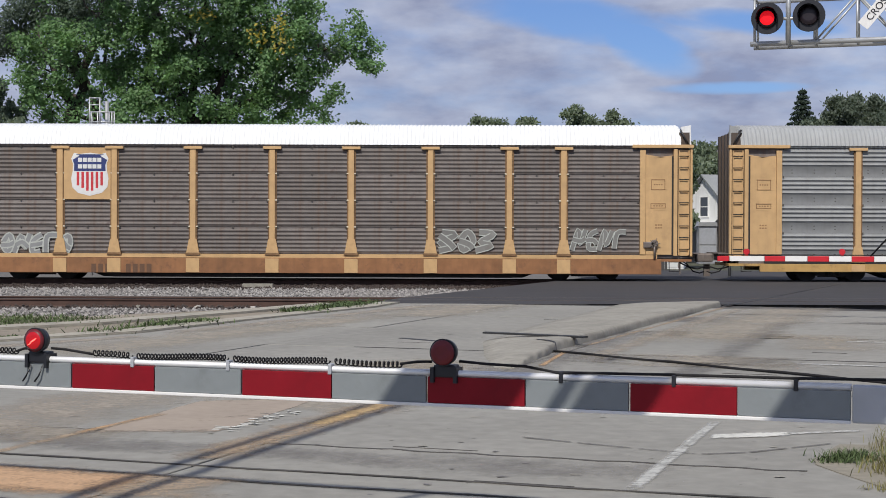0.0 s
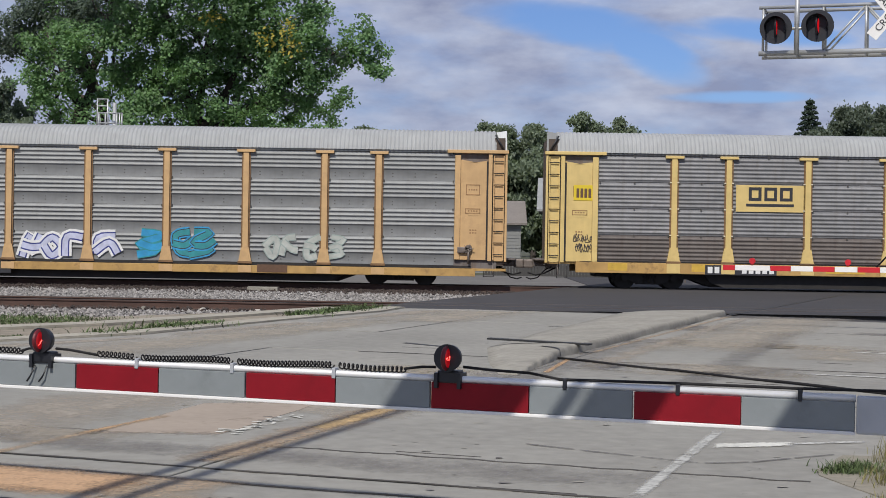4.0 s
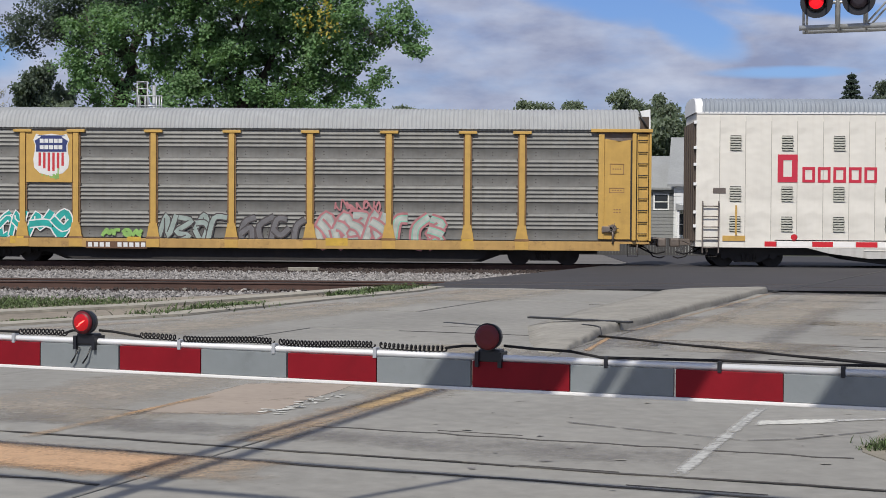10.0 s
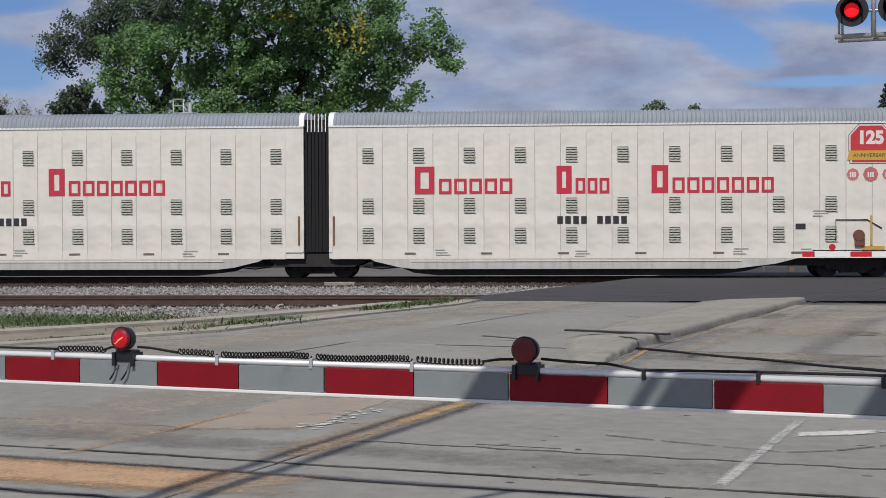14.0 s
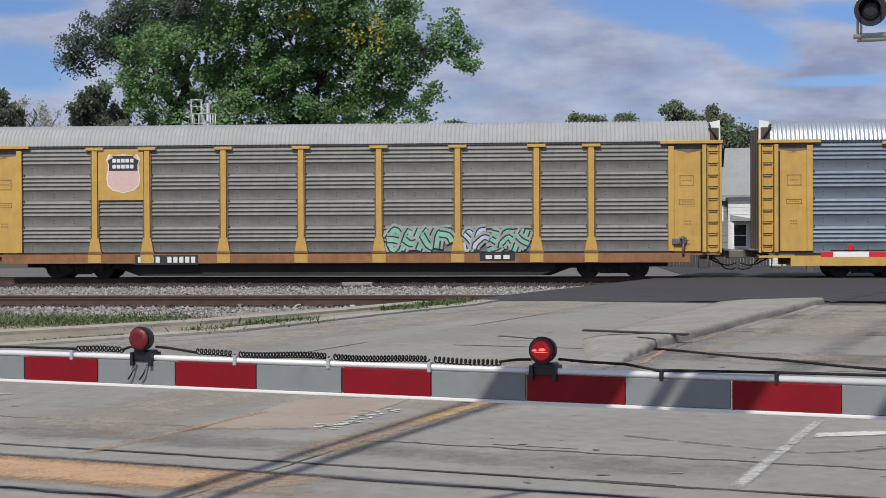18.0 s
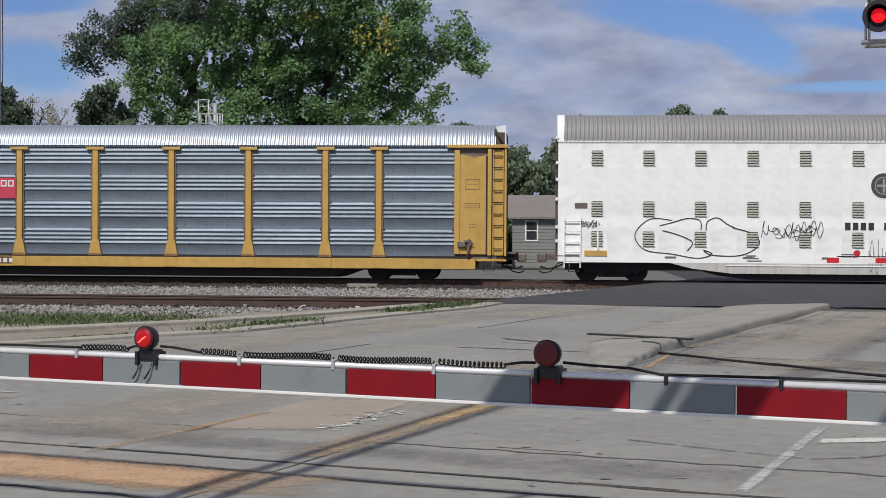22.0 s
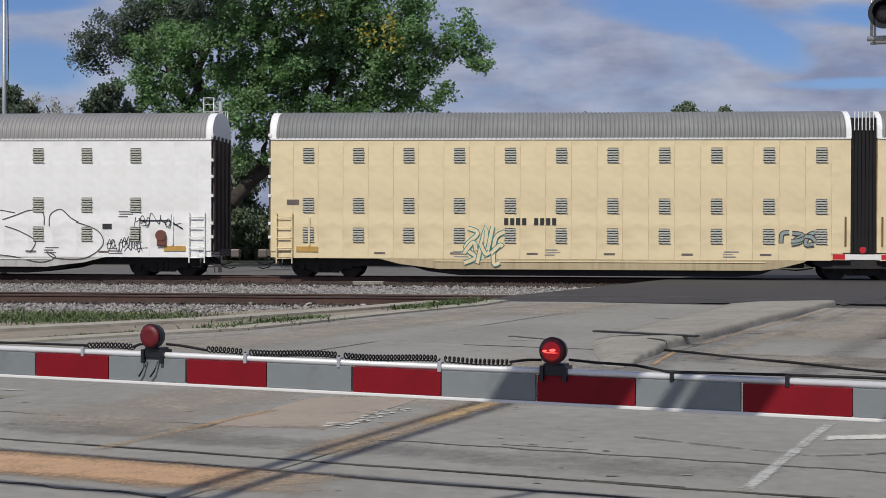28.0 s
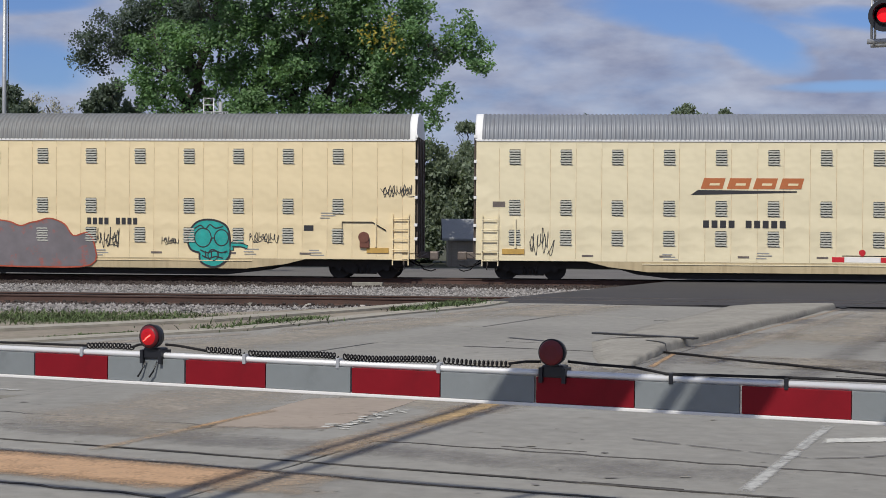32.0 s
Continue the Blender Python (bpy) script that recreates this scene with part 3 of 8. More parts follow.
def corrugated_roof(name, mat, parent, x0, x1, eave, top, pitch, depth, flat, label=""):
    """A roof sheet bent over the car, with round ribs across it; flat 0 gives slanting sides under a shallow crown."""
    n = max(4, int((x1 - x0) / pitch) * 4)
    if flat:
        arc = []
        for a in (0, 14, 30, 48, 68, 90, 112, 132, 150, 166, 180):
            c, s = math.cos(radians(a)), math.sin(radians(a))
            arc.append((-1.49 * math.copysign(abs(c) ** flat, c), eave + (top - eave) * s ** flat))
    else:
        half = [(-1.49, 0.0), (-1.42, 0.25), (-1.30, 0.54), (-1.08, 0.79), (-0.6, 0.95)]
        arc = [(y, eave + (top - eave) * f) for y, f in half + [(0.0, 1.0)] + [(-y, f) for y, f in half[::-1]]]
    k = len(arc)
    verts, faces = [], []
    for i in range(n + 1):
        x = x0 + (x1 - x0) * i / n
        up = depth * (0.0, 0.55, 1.0, 0.55)[i % 4]
        for j, (y, z) in enumerate(arc):
            a = math.pi * j / (k - 1)
            verts.append((x, y - up * math.cos(a), z + up * math.sin(a)))
    for i in range(n):
        for j in range(k - 1):
            faces.append((i * k + j, (i + 1) * k + j, (i + 1) * k + j + 1, i * k + j + 1))
    me = bpy.data.meshes.new(name)
    # closed gable at both ends
    me.from_pydata(verts, [], faces + [tuple(range(k))[::-1], tuple(n * k + j for j in range(k))])
    me.polygons.foreach_set("use_smooth", [True] * len(faces) + [False, False])
    me.materials.append(mat)
    return piece(name, me, parent, None, label)


def ribbed_profile(z0, z1, y, ribs, depth):
    """A sheet with horizontal round ribs, as (y, z): six even ribs, or four ribs above a smooth band."""
    h = z1 - z0
    out = [(y, z0)]
    first, step, share = (0.03, 0.94 / ribs, 0.80) if ribs > 4 else (0.37, 0.155, 0.66)
    for r in range(ribs):
        b, w = z0 + h * (first + step * r), h * step * share
        out += [(y - depth * math.sin(math.pi * k / 6) ** 1.4, b + w * k / 6) for k in range(7)]
    out.append((y, z1))
    return out


def wheelset_mesh():
    bm = bmesh.new()
    tube(bm, (0, -1.1, 0), (0, 1.1, 0), 0.08, sides=10)
    for s in (-1, 1):
        tube(bm, (0, s * 0.69, 0), (0, s * 0.80, 0), WHEEL_R, sides=28)
        tube(bm, (0, s * 0.66, 0), (0, s * 0.69, 0), WHEEL_R + 0.025, sides=28)
        tube(bm, (0, s * 0.80, 0), (0, s * 0.84, 0), 0.15, sides=12)
        for k in range(3):
            a = 2.094 * k
            box(bm, math.cos(a) * 0.25 - 0.03, math.cos(a) * 0.25 + 0.03, s * 0.80 - 0.005, s * 0.80 + 0.012, math.sin(a) * 0.25 - 0.03, math.sin(a) * 0.25 + 0.03)
    return data("wheelset", bm, DARK)


def truck_mesh():
    bm = bmesh.new()
    for s in (-1, 1):
        y0, y1 = sorted((s * 0.93, s * 1.06))
        prism(bm, [(-1.22, 0.36), (-1.22, 0.53), (-1.0, 0.62), (-0.5, 0.66), (0.5, 0.66), (1.0, 0.62), (1.22, 0.53), (1.22, 0.36), (0.98, 0.46), (0.52, 0.22), (0.34, 0.17), (-0.34, 0.17), (-0.52, 0.22), (-0.98, 0.46)], y0, y1)
        for e in (-0.88, 0.88):
            tube(bm, (e, s * 1.02, WHEEL_R), (e, s * 1.14, WHEEL_R), 0.12, sides=12)
        for x in (-0.2, 0, 0.2):
            tube(bm, (x, s * 1.075, 0.22), (x, s * 1.075, 0.48), 0.06, sides=8)
    box(bm, -0.22, 0.22, -1.0, 1.0, 0.4, 0.6)
    box(bm, -1.2, 1.2, -0.6, 0.6, 0.2, 0.62)
    for s in (-1, 1):
        box(bm, -0.5, 0.5, s * 0.9 - 0.02, s * 0.9 + 0.02, 0.16, 0.62)
    box(bm, -1.0, -0.8, -0.9, 0.9, 0.72, 0.8)
    return data("truck", bm, DARK)


WHEELSET, TRUCK = wheelset_mesh(), truck_mesh()
TURNING = []


def truck(parent, x):
    t = piece("truck", TRUCK, parent, at(x, 0))
    for e in (-0.88, 0.88):
        TURNING.append((piece("wheelset", WHEELSET, t, at(e, 0, WHEEL_R)), e))
    return t


def couplers(parent, xs):
    for x, s in xs:
        bm = bmesh.new()
        box(bm, min(x, x + s * 0.62), max(x, x + s * 0.62), -0.13, 0.13, 0.74, 0.98, 0.02)
        box(bm, min(x + s * 0.45, x + s * 0.80), max(x + s * 0.45, x + s * 0.80), -0.2, 0.16, 0.68, 1.0, 0.05)
        box(bm, min(x, x - s * 0.5), max(x, x - s * 0.5), -0.35, 0.35, 0.66, 1.05)
        part("coupler", bm, STEEL, parent)
        bm = bmesh.new()
        pipe(bm, [(x - s * 0.2, -0.55, 0.75), (x + s * 0.05, -0.6, 0.62), (x + s * 0.3, -0.55, 0.34), (x + s * 0.55, -0.45, 0.28), (x + s * 0.72, -0.4, 0.34)], 0.025)
        part("air_hose", bm, RUBBER, parent)
        bm = bmesh.new()
        pipe(bm, [(x - s * 0.35, -1.38, 0.86), (x + s * 0.10, -1.36, 0.84), (x + s * 0.16, -0.9, 0.80), (x + s * 0.36, -0.3, 0.90)], 0.018)
        pipe(bm, [(x - s * 0.35, -1.38, 0.86), (x - s * 0.38, -1.40, 0.55), (x - s * 0.33, -1.41, 0.42)], 0.018)
        part("uncoupling_lever", bm, STEEL, parent)
        bm = bmesh.new()
        pipe(bm, [(x - s * 0.7, -1.36, 0.80), (x - s * 0.7, -1.40, 0.36), (x - s * 0.34, -1.40, 0.36), (x - s * 0.34, -1.36, 0.80)], 0.02)
        part("stirrup_step", bm, DARK, parent)
        bm = bmesh.new()
        pipe(bm, [(x - s * 0.3, -0.8, 0.7), (x + s * 0.1, -0.9, 0.5), (x + s * 0.4, -0.85, 0.44), (x + s * 0.68, -0.8, 0.52)], 0.03)
        part("air_hose", bm, RUBBER, parent)


POST_AT = (-9.05, -7.10, -4.27, -1.42, 1.42, 4.27, 7.10, 9.05)
PANEL_TOP, PANEL_FOOT = 4.78, 0.99


def ladder(parent, x0, x1, z0, z1, y, n, mat, bar=0.022, rung=None):
    bm = bmesh.new()
    for x in (x0, x1):
        box(bm, x - 0.02, x + 0.02, y - 0.03, y + 0.03, z0, z1)
    l = part("ladder", bm, mat, parent)
    bm = bmesh.new()
    tube(bm, (x0, 0, 0), (x1, 0, 0), bar, sides=6)
    me = data("rung", bm, rung or mat)
    for i in range(n):
        piece("rung", me, l, at(0, y - 0.03, z0 + (z1 - z0) * (i + 0.5) / n))
    return l


PANEL_CACHE = {}


def side_panel(width, ribs, mat, h):
    key = (round(width, 2), ribs, mat.name, round(h, 3))
    if key not in PANEL_CACHE:
        bm = bmesh.new()
        gap = 0.014 if ribs > 4 else 0.004
        sheet(bm, ribbed_profile(gap, h - gap, 0, ribs, 0.040 if ribs < 5 else 0.034), -width / 2, width / 2)
        for f in bm.faces:
            f.smooth = True
        box(bm, -width / 2, width / 2, 0.012, 0.03, 0, h - 0.02)
        for x in (-width / 2 + 0.06, width / 2 - 0.06, 0.0) if ribs > 4 else (-width / 2 + 0.05, width / 2 - 0.05):
            k = len(bm.faces)
            box(bm, x - 0.022, x + 0.022, -0.05, 0.0, h - 0.05, h + 0.02)
            bm.faces.ensure_lookup_table()
            for f in bm.faces[k:]:
                f.material_index = 1
        if ribs < 5:
            for x in (-width * 0.36, -width * 0.05, width * 0.24):
                for z in (h * 0.13, h * 0.24):
                    k = len(bm.faces)
                    box(bm, x - 0.022, x + 0.022, -0.012, 0.0, z - 0.014, z + 0.014)
                    bm.faces.ensure_lookup_table()
                    for f in bm.faces[k:]:
                        f.material_index = 1
        PANEL_CACHE[key] = data("side_panel", bm, [mat, BOLT])
    return PANEL_CACHE[key]


def autorack(key, label, paint, sheets, roof, ribs=4, sill=(0.57, 0.95), foot=PANEL_FOOT, sill_mat=None, low=None):
    """An enclosed car carrier: ribbed side sheets between posts, roof, end doors, ladders, sill, trucks."""
    car = thing("autorack_car", label, "freight car", "cars of the freight train", at=at(START[key], TRACK_FAR))
    sill_mat = sill_mat or paint
    bm = bmesh.new()
    box(bm, -13.3, 13.3, -1.40, 1.46, foot - 0.12, 4.84)
    part("body", bm, GALV_DIRTY, car)
    corrugated_roof("roof", roof, car, -13.25, 13.25, 4.87, 5.66, 0.15, 0.05, 0.0)
    bm = bmesh.new()
    box(bm, -13.6, 13.6, -1.46, -1.40, 4.80, 4.90)
    box(bm, -13.6, 13.6, 1.40, 1.46, 4.80, 4.90)
    part("eave_rail", bm, sheets, car)
    # far side, one ribbed wall
    bm = bmesh.new()
    for k in range(4):
        z = foot + (PANEL_TOP - foot) / 4 * k
        sheet(bm, [(-y, q) for y, q in ribbed_profile(z, z + 0.93, -1.47, ribs, 0.022)], -13.2, 13.2)
    part("far_wall", bm, sheets, car)
    # side sheets, bay by bay
    edges = (-11.9, *POST_AT, 11.9)
    h = (PANEL_TOP - foot) / 4
    for a, b in zip(edges, edges[1:]):
        me, me_low = side_panel(b - a - 0.26, ribs, sheets, h), side_panel(b - a - 0.26, ribs, low or sheets, h)
        for k in range(4):
            piece("side_panel", me if k else me_low, car, at((a + b) / 2, -1.42, foot + h * k))
    # posts with a plate on top and a flared foot
    bm = bmesh.new()
    box(bm, -0.10, 0.10, -1.53, -1.40, foot + 0.46, 4.7, 0.012)
    box(bm, -0.33, 0.33, -1.56, -1.40, 4.70, 4.80, 0.012)
    prism(bm, [(-0.24, foot - 0.03), (0.24, foot - 0.03), (0.14, foot + 0.52), (-0.14, foot + 0.52)], -1.54, -1.40)
    me = data("post", bm, paint)
    # rusty flanges beside each post, with pale clips that hold the sheets
    bm = bmesh.new()
    box(bm, -0.155, 0.155, -1.475, -1.41, foot + 0.02, 4.7)
    flange = data("post_flange", bm, POST_RUST)
    bm = bmesh.new()
    box(bm, -0.035, 0.035, -1.50, -1.46, -0.022, 0.022, 0.008)
    clip = data("sheet_clip", bm, CLIP_PALE)
    bm = bmesh.new()
    box(bm, -0.26, 0.26, -1.545, -1.40, foot - 0.055, foot + 0.03, 0.008)
    shoe = data("post_shoe", bm, POST_RUST)
    for x in POST_AT:
        piece("post_flange", flange, car, at(x, 0))
        piece("post", me, car, at(x, 0))
        piece("post", me, car, pose(x, 0, 0, 0, 0, 180))
        piece("post_shoe", shoe, car, at(x, 0))
        if ribs > 4:
            for k, e in itertools.product((1, 2, 3), (-0.135, 0.135)):
                piece("sheet_clip", clip, car, at(x + e, 0, foot + h * k + 0.01))
    # ends
    for s in (-1, 1):
        for q0, q1, y0, y1, z0, z1 in ((11.78, 11.98, -1.53, -1.38, 0.96, 4.7), (12.98, 13.12, -1.53, -1.38, 0.92, 4.74), (13.58, 13.66, -1.52, -1.36, 0.9, 4.78)):
            x0, x1 = sorted((s * q0, s * q1))
            bm = bmesh.new()
            box(bm, x0, x1, y0, y1, z0, z1, 0.01)
            part("corner_post", bm, paint, car)
        bm = bmesh.new()
        x0, x1 = sorted((s * 11.5, s * 13.7))
        box(bm, x0, x1, -1.57, -1.34, 4.78, 4.90, 0.015)
        part("top_plate", bm, paint, car)
        bm = bmesh.new()
        x0, x1 = sorted((s * 11.99, s * 12.97))
        prism(bm, [(x0, 0.96), (x1, 0.96), (x1, 4.52), ((x0 * 2 + x1) / 3, 4.44), ((x0 + x1 * 2) / 3, 4.44), (x0, 4.55)], -1.49, -1.40)
        box(bm, x0 + 0.3, x0 + 0.75, -1.496, -1.48, 3.3, 3.62)
        box(bm, x0 + 0.28, x0 + 0.72, -1.496, -1.48, 2.55, 2.72)
        part("end_panel", bm, paint, car)
        x0, x1 = sorted((s * 13.16, s * 13.55))
        bm = bmesh.new()
        box(bm, x0, x1, -1.44, -1.36, 0.92, 4.72)
        part("ladder_panel", bm, paint, car)
        ladder(car, x0 + 0.02, x1 - 0.02, 0.95, 4.7, -1.47, 9, paint, 0.02, DARK)
        # dark strips standing in for shade in the gaps beside panel and ladder
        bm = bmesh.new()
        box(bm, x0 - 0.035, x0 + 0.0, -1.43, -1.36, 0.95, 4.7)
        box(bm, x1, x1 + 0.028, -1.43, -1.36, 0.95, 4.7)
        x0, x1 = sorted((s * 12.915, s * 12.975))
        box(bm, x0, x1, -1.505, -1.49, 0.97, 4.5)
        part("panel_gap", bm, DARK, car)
        # end doors, ribbed, rounded at the corner
        bm = bmesh.new()
        pts = [(-1.36, 13.2)]
        for k in range(9):
            y0, xx = -1.36 + k * 0.304, 13.62 if k % 2 else 13.57
            pts += [(y0 + 0.02, xx), (y0 + 0.284, xx)]
        pts.append((1.376, 13.2))
        lo = [bm.verts.new((s * x, y, foot)) for y, x in pts]
        hi = [bm.verts.new((s * x, y, 5.35)) for y, x in pts]
        bm.faces.new(lo)
        bm.faces.new(hi[::-1])
        for k in range(len(pts)):
            bm.faces.new((lo[k], hi[k], hi[(k + 1) % len(pts)], lo[(k + 1) % len(pts)]))
        part("end_door", bm, BROWN_END, car)
        bm = bmesh.new()
        pts = [(s * 13.25, 5.55), (s * 13.62, 5.62), (s * 13.64, 4.92), (s * 13.5, 4.92)]
        prism(bm, pts if s > 0 else pts[::-1], -1.30, -1.22)
        part("roof_end", bm, ROOF_WHITE if s > 0 or roof is ROOF_BLUE else roof, car)
        bm = bmesh.new()
        tube(bm, (s * 13.22, -1.40, 5.45), (s * 13.52, -1.45, 4.92), 0.035, sides=6)
        part("brace", bm, BLACK, car)
        # brake wheel platform on the end
        bm = bmesh.new()
        x0, x1 = sorted((s * 13.62, s * 14.0))
        box(bm, x0, x1, -1.2, 1.2, 0.98, 1.03)
        part("platform", bm, STEEL, car)
    # sill and underframe
    bm = bmesh.new()
    box(bm, -12.55, 12.55, -1.54, -1.30, sill[0], sill[1], 0.012)
    box(bm, -12.55, 12.55, 1.30, 1.54, sill[0], sill[1], 0.012)
    box(bm, -13.65, 13.65, -1.42, 1.42, sill[1] - 0.08, sill[1] + 0.01)
    part("sill", bm, sill_mat, car)
    # dark strip standing in for shade between sheets and sill; orange lip on A
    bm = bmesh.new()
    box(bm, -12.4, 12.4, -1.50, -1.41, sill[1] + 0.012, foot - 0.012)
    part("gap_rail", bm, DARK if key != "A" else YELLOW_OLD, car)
    bm = bmesh.new()
    box(bm, -0.24, 0.24, -1.56, -1.535, sill[0] + 0.02, sill[1] - 0.015)
    me = data("sill_bracket", bm, paint)
    for x in POST_AT:
        piece("sill_bracket", me, car, at(x, 0))
    bm = bmesh.new()
    prism(bm, [(-11.8, sill[1] - 0.1), (11.8, sill[1] - 0.1), (11.8, 0.42), (8.3, 0.36), (7.6, 0.10), (-7.6, 0.10), (-8.3, 0.36), (-11.8, 0.42)], -0.9, 0.9)
    prism(bm, [(-8.0, sill[1] - 0.11), (8.0, sill[1] - 0.11), (7.7, 0.26), (7.2, 0.10), (-7.2, 0.10), (-7.7, 0.28)], -1.25, -1.0)
    part("underframe", bm, DARK, car)
    for x in (-9.85, 9.85):
        truck(car, x)
    couplers(car, ((-13.55, -1), (13.55, 1)))
    return car


CARS = {}
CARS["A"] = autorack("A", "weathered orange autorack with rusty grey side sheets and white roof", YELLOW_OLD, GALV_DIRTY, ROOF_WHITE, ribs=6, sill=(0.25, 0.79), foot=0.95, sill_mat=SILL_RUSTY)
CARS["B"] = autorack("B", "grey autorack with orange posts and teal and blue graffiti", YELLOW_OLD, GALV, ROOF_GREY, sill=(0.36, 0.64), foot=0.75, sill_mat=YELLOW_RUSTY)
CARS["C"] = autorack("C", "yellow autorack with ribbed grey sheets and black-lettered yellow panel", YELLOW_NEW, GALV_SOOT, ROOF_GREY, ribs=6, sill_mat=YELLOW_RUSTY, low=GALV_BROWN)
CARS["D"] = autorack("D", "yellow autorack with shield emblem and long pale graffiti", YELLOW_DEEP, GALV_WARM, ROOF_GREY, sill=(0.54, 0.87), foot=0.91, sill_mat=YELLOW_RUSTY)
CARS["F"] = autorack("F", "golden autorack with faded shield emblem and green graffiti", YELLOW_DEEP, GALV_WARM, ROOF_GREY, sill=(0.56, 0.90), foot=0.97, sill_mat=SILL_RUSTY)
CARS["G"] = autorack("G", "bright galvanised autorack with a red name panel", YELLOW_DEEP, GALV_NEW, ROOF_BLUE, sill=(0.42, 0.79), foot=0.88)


def vent_mesh():
    """Six bent slats with uneven ends over a dark sheet that paints the shade between them."""
    bm = bmesh.new()
    box(bm, -0.19, 0.19, -0.010, 0.01, 0, 0.55)
    for f in bm.faces:
        f.material_index = 1
    for k in range(6):
        z, d = 0.02 + k * 0.089, 0.022 * (-1) ** k
        rows = []
        for i in range(9):
            x = -0.205 + 0.41 * i / 8
            sag = 0.007 * math.sin(i * 1.57 + k)
            rows.append([bm.verts.new(q) for q in ((x + d, -0.040, z + sag), (x + d * 0.5, -0.034, z + 0.034 + sag), (x, -0.011, z + 0.056 + sag * 0.5))])
        for a, b in zip(rows, rows[1:]):
            for q in (0, 1):
                bm.faces.new((a[q], b[q], b[q + 1], a[q + 1]))
    return data("vent", bm, [LOUVER, VENT_SHADE])


VENT = vent_mesh()


def articulated(key, label, paint, roof, eave, end_mat, seam_mat, skirt_mat, n_right=10):
    """Two tall enclosed units on three trucks, joined by a bellows. x = 0 is the joint."""
    car = thing("articulated_autorack", label, "freight car", "cars of the freight train", at=at(START[key], TRACK_FAR))
    bm = bmesh.new()
    box(bm, -0.4565, 0.4565, -1.5, -1.47, 0.70, eave - 0.03)
    bmesh.ops.bevel(bm, geom=[e for e in bm.edges if abs(e.verts[0].co.z - e.verts[1].co.z) > 1], offset=0.004 if key == "H" else 0.010, segments=1, affect="EDGES")
    panel = data("wall_panel", bm, paint)
    bm = bmesh.new()
    wide = 0.012 if key == "E" else 0.008
    box(bm, -wide, wide, -1.5035, -1.49, 1.0, eave - 0.30)
    seam = data("seam", bm, seam_mat)
    for s in (-1, 1):
        def span(a, b):
            return sorted((s * a, s * b))
        bm = bmesh.new()
        x0, x1 = span(0.46, 21.15)
        box(bm, x0, x1, -1.468, 1.47, 0.72, eave)
        part("body", bm, paint, car)
        n = 22
        for i in range(n):
            x = -0.66 - 0.9145 * i if s < 0 else 1.03 + 0.9145 * i
            if abs(x) < 20.4 and not (s < 0 and i == 0):
                piece("wall_panel", panel, car, at(x, 0))
                piece("seam", seam, car, at(x + s * 0.4573, 0))
        for a, b in ((0.46, 0.571 if s > 0 else 1.116), (20.69 if s > 0 else 20.32, 21.15)):
            bm = bmesh.new()
            box(bm, *span(a, b), -1.5, -1.45, 0.95, eave - 0.03)
            part("corner_panel", bm, paint, car)
        for i in range(11 if s < 0 else n_right):
            x = -1.47 - 1.829 * i if s < 0 else 1.88 + 1.829 * i
            for z in (4.14, 2.33, 1.26):
                piece("vent", VENT, car, at(x, -1.5, z))
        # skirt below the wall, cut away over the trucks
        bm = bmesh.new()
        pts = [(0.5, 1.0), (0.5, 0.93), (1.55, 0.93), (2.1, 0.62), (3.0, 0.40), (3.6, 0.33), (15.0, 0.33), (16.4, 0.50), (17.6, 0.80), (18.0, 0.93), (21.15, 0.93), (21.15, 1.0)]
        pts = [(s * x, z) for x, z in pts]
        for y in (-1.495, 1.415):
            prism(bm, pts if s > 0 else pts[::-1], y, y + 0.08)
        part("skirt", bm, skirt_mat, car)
        bm = bmesh.new()
        x0, x1 = span(3.4, 15.2)
        box(bm, x0, x1, -1.52, -1.49, 0.60, 0.63)
        part("skirt_rib", bm, paint, car)
        bm = bmesh.new()
        x0, x1 = span(2.0, 20.9)
        box(bm, x0, x1, -1.1, 1.1, 0.42, 0.9)
        pts = [(3.0, 0.41), (16.0, 0.41), (15.4, 0.24), (14.2, 0.10), (4.4, 0.10), (3.5, 0.2)]
        prism(bm, [(s * x, z) for x, z in (pts if s > 0 else pts[::-1])], -1.30, 1.30)
        part("underframe", bm, DARK, car)
        x0, x1 = span(0.62, 20.95)
        corrugated_roof("roof", roof, car, x0, x1, eave, 6.04, 0.155, 0.055, 0.8 if eave < 5.2 else 0.6)
        bm = bmesh.new()
        x0, x1 = span(0.46, 21.15)
        box(bm, x0, x1, -1.53, -1.46, eave - 0.04, eave + 0.025)
        part("eave_trim", bm, TRIM_WHITE, car)
        for a, b in ((0.44, 0.64), (20.93, 21.2)):
            x0, x1 = span(a, b)
            corrugated_roof("roof_trim", TRIM_WHITE, car, x0, x1, eave, 6.08, 0.3, 0.0, 0.8 if eave < 5.2 else 0.6)
        # outer end: dark ribbed doors with hinge blocks
        bm = bmesh.new()
        box(bm, *span(21.0, 21.17), -1.4, 1.4, 0.9, 5.2)
        side_mat = TRIM_WHITE if key == "E" and s > 0 else end_mat
        door = part("end_door", bm, side_mat, car)
        bm = bmesh.new()
        box(bm, *span(21.175, 21.24), -0.10, 0.10, 0.92, 5.16, 0.012)
        me = data("door_rib", bm, side_mat)
        for k in range(5):
            piece("door_rib", me, door, at(0, -1.26 + k * 0.63))
        if key == "E" and s > 0:
            bm = bmesh.new()
            box(bm, 21.245, 21.275, -1.46, 1.40, 4.45, 5.2, 0.006)
            part("end_plate", bm, YELLOW_DEEP, car, "yellow plate across the upper end")
        x0, x1 = span(21.13, 21.24)
        bm = bmesh.new()
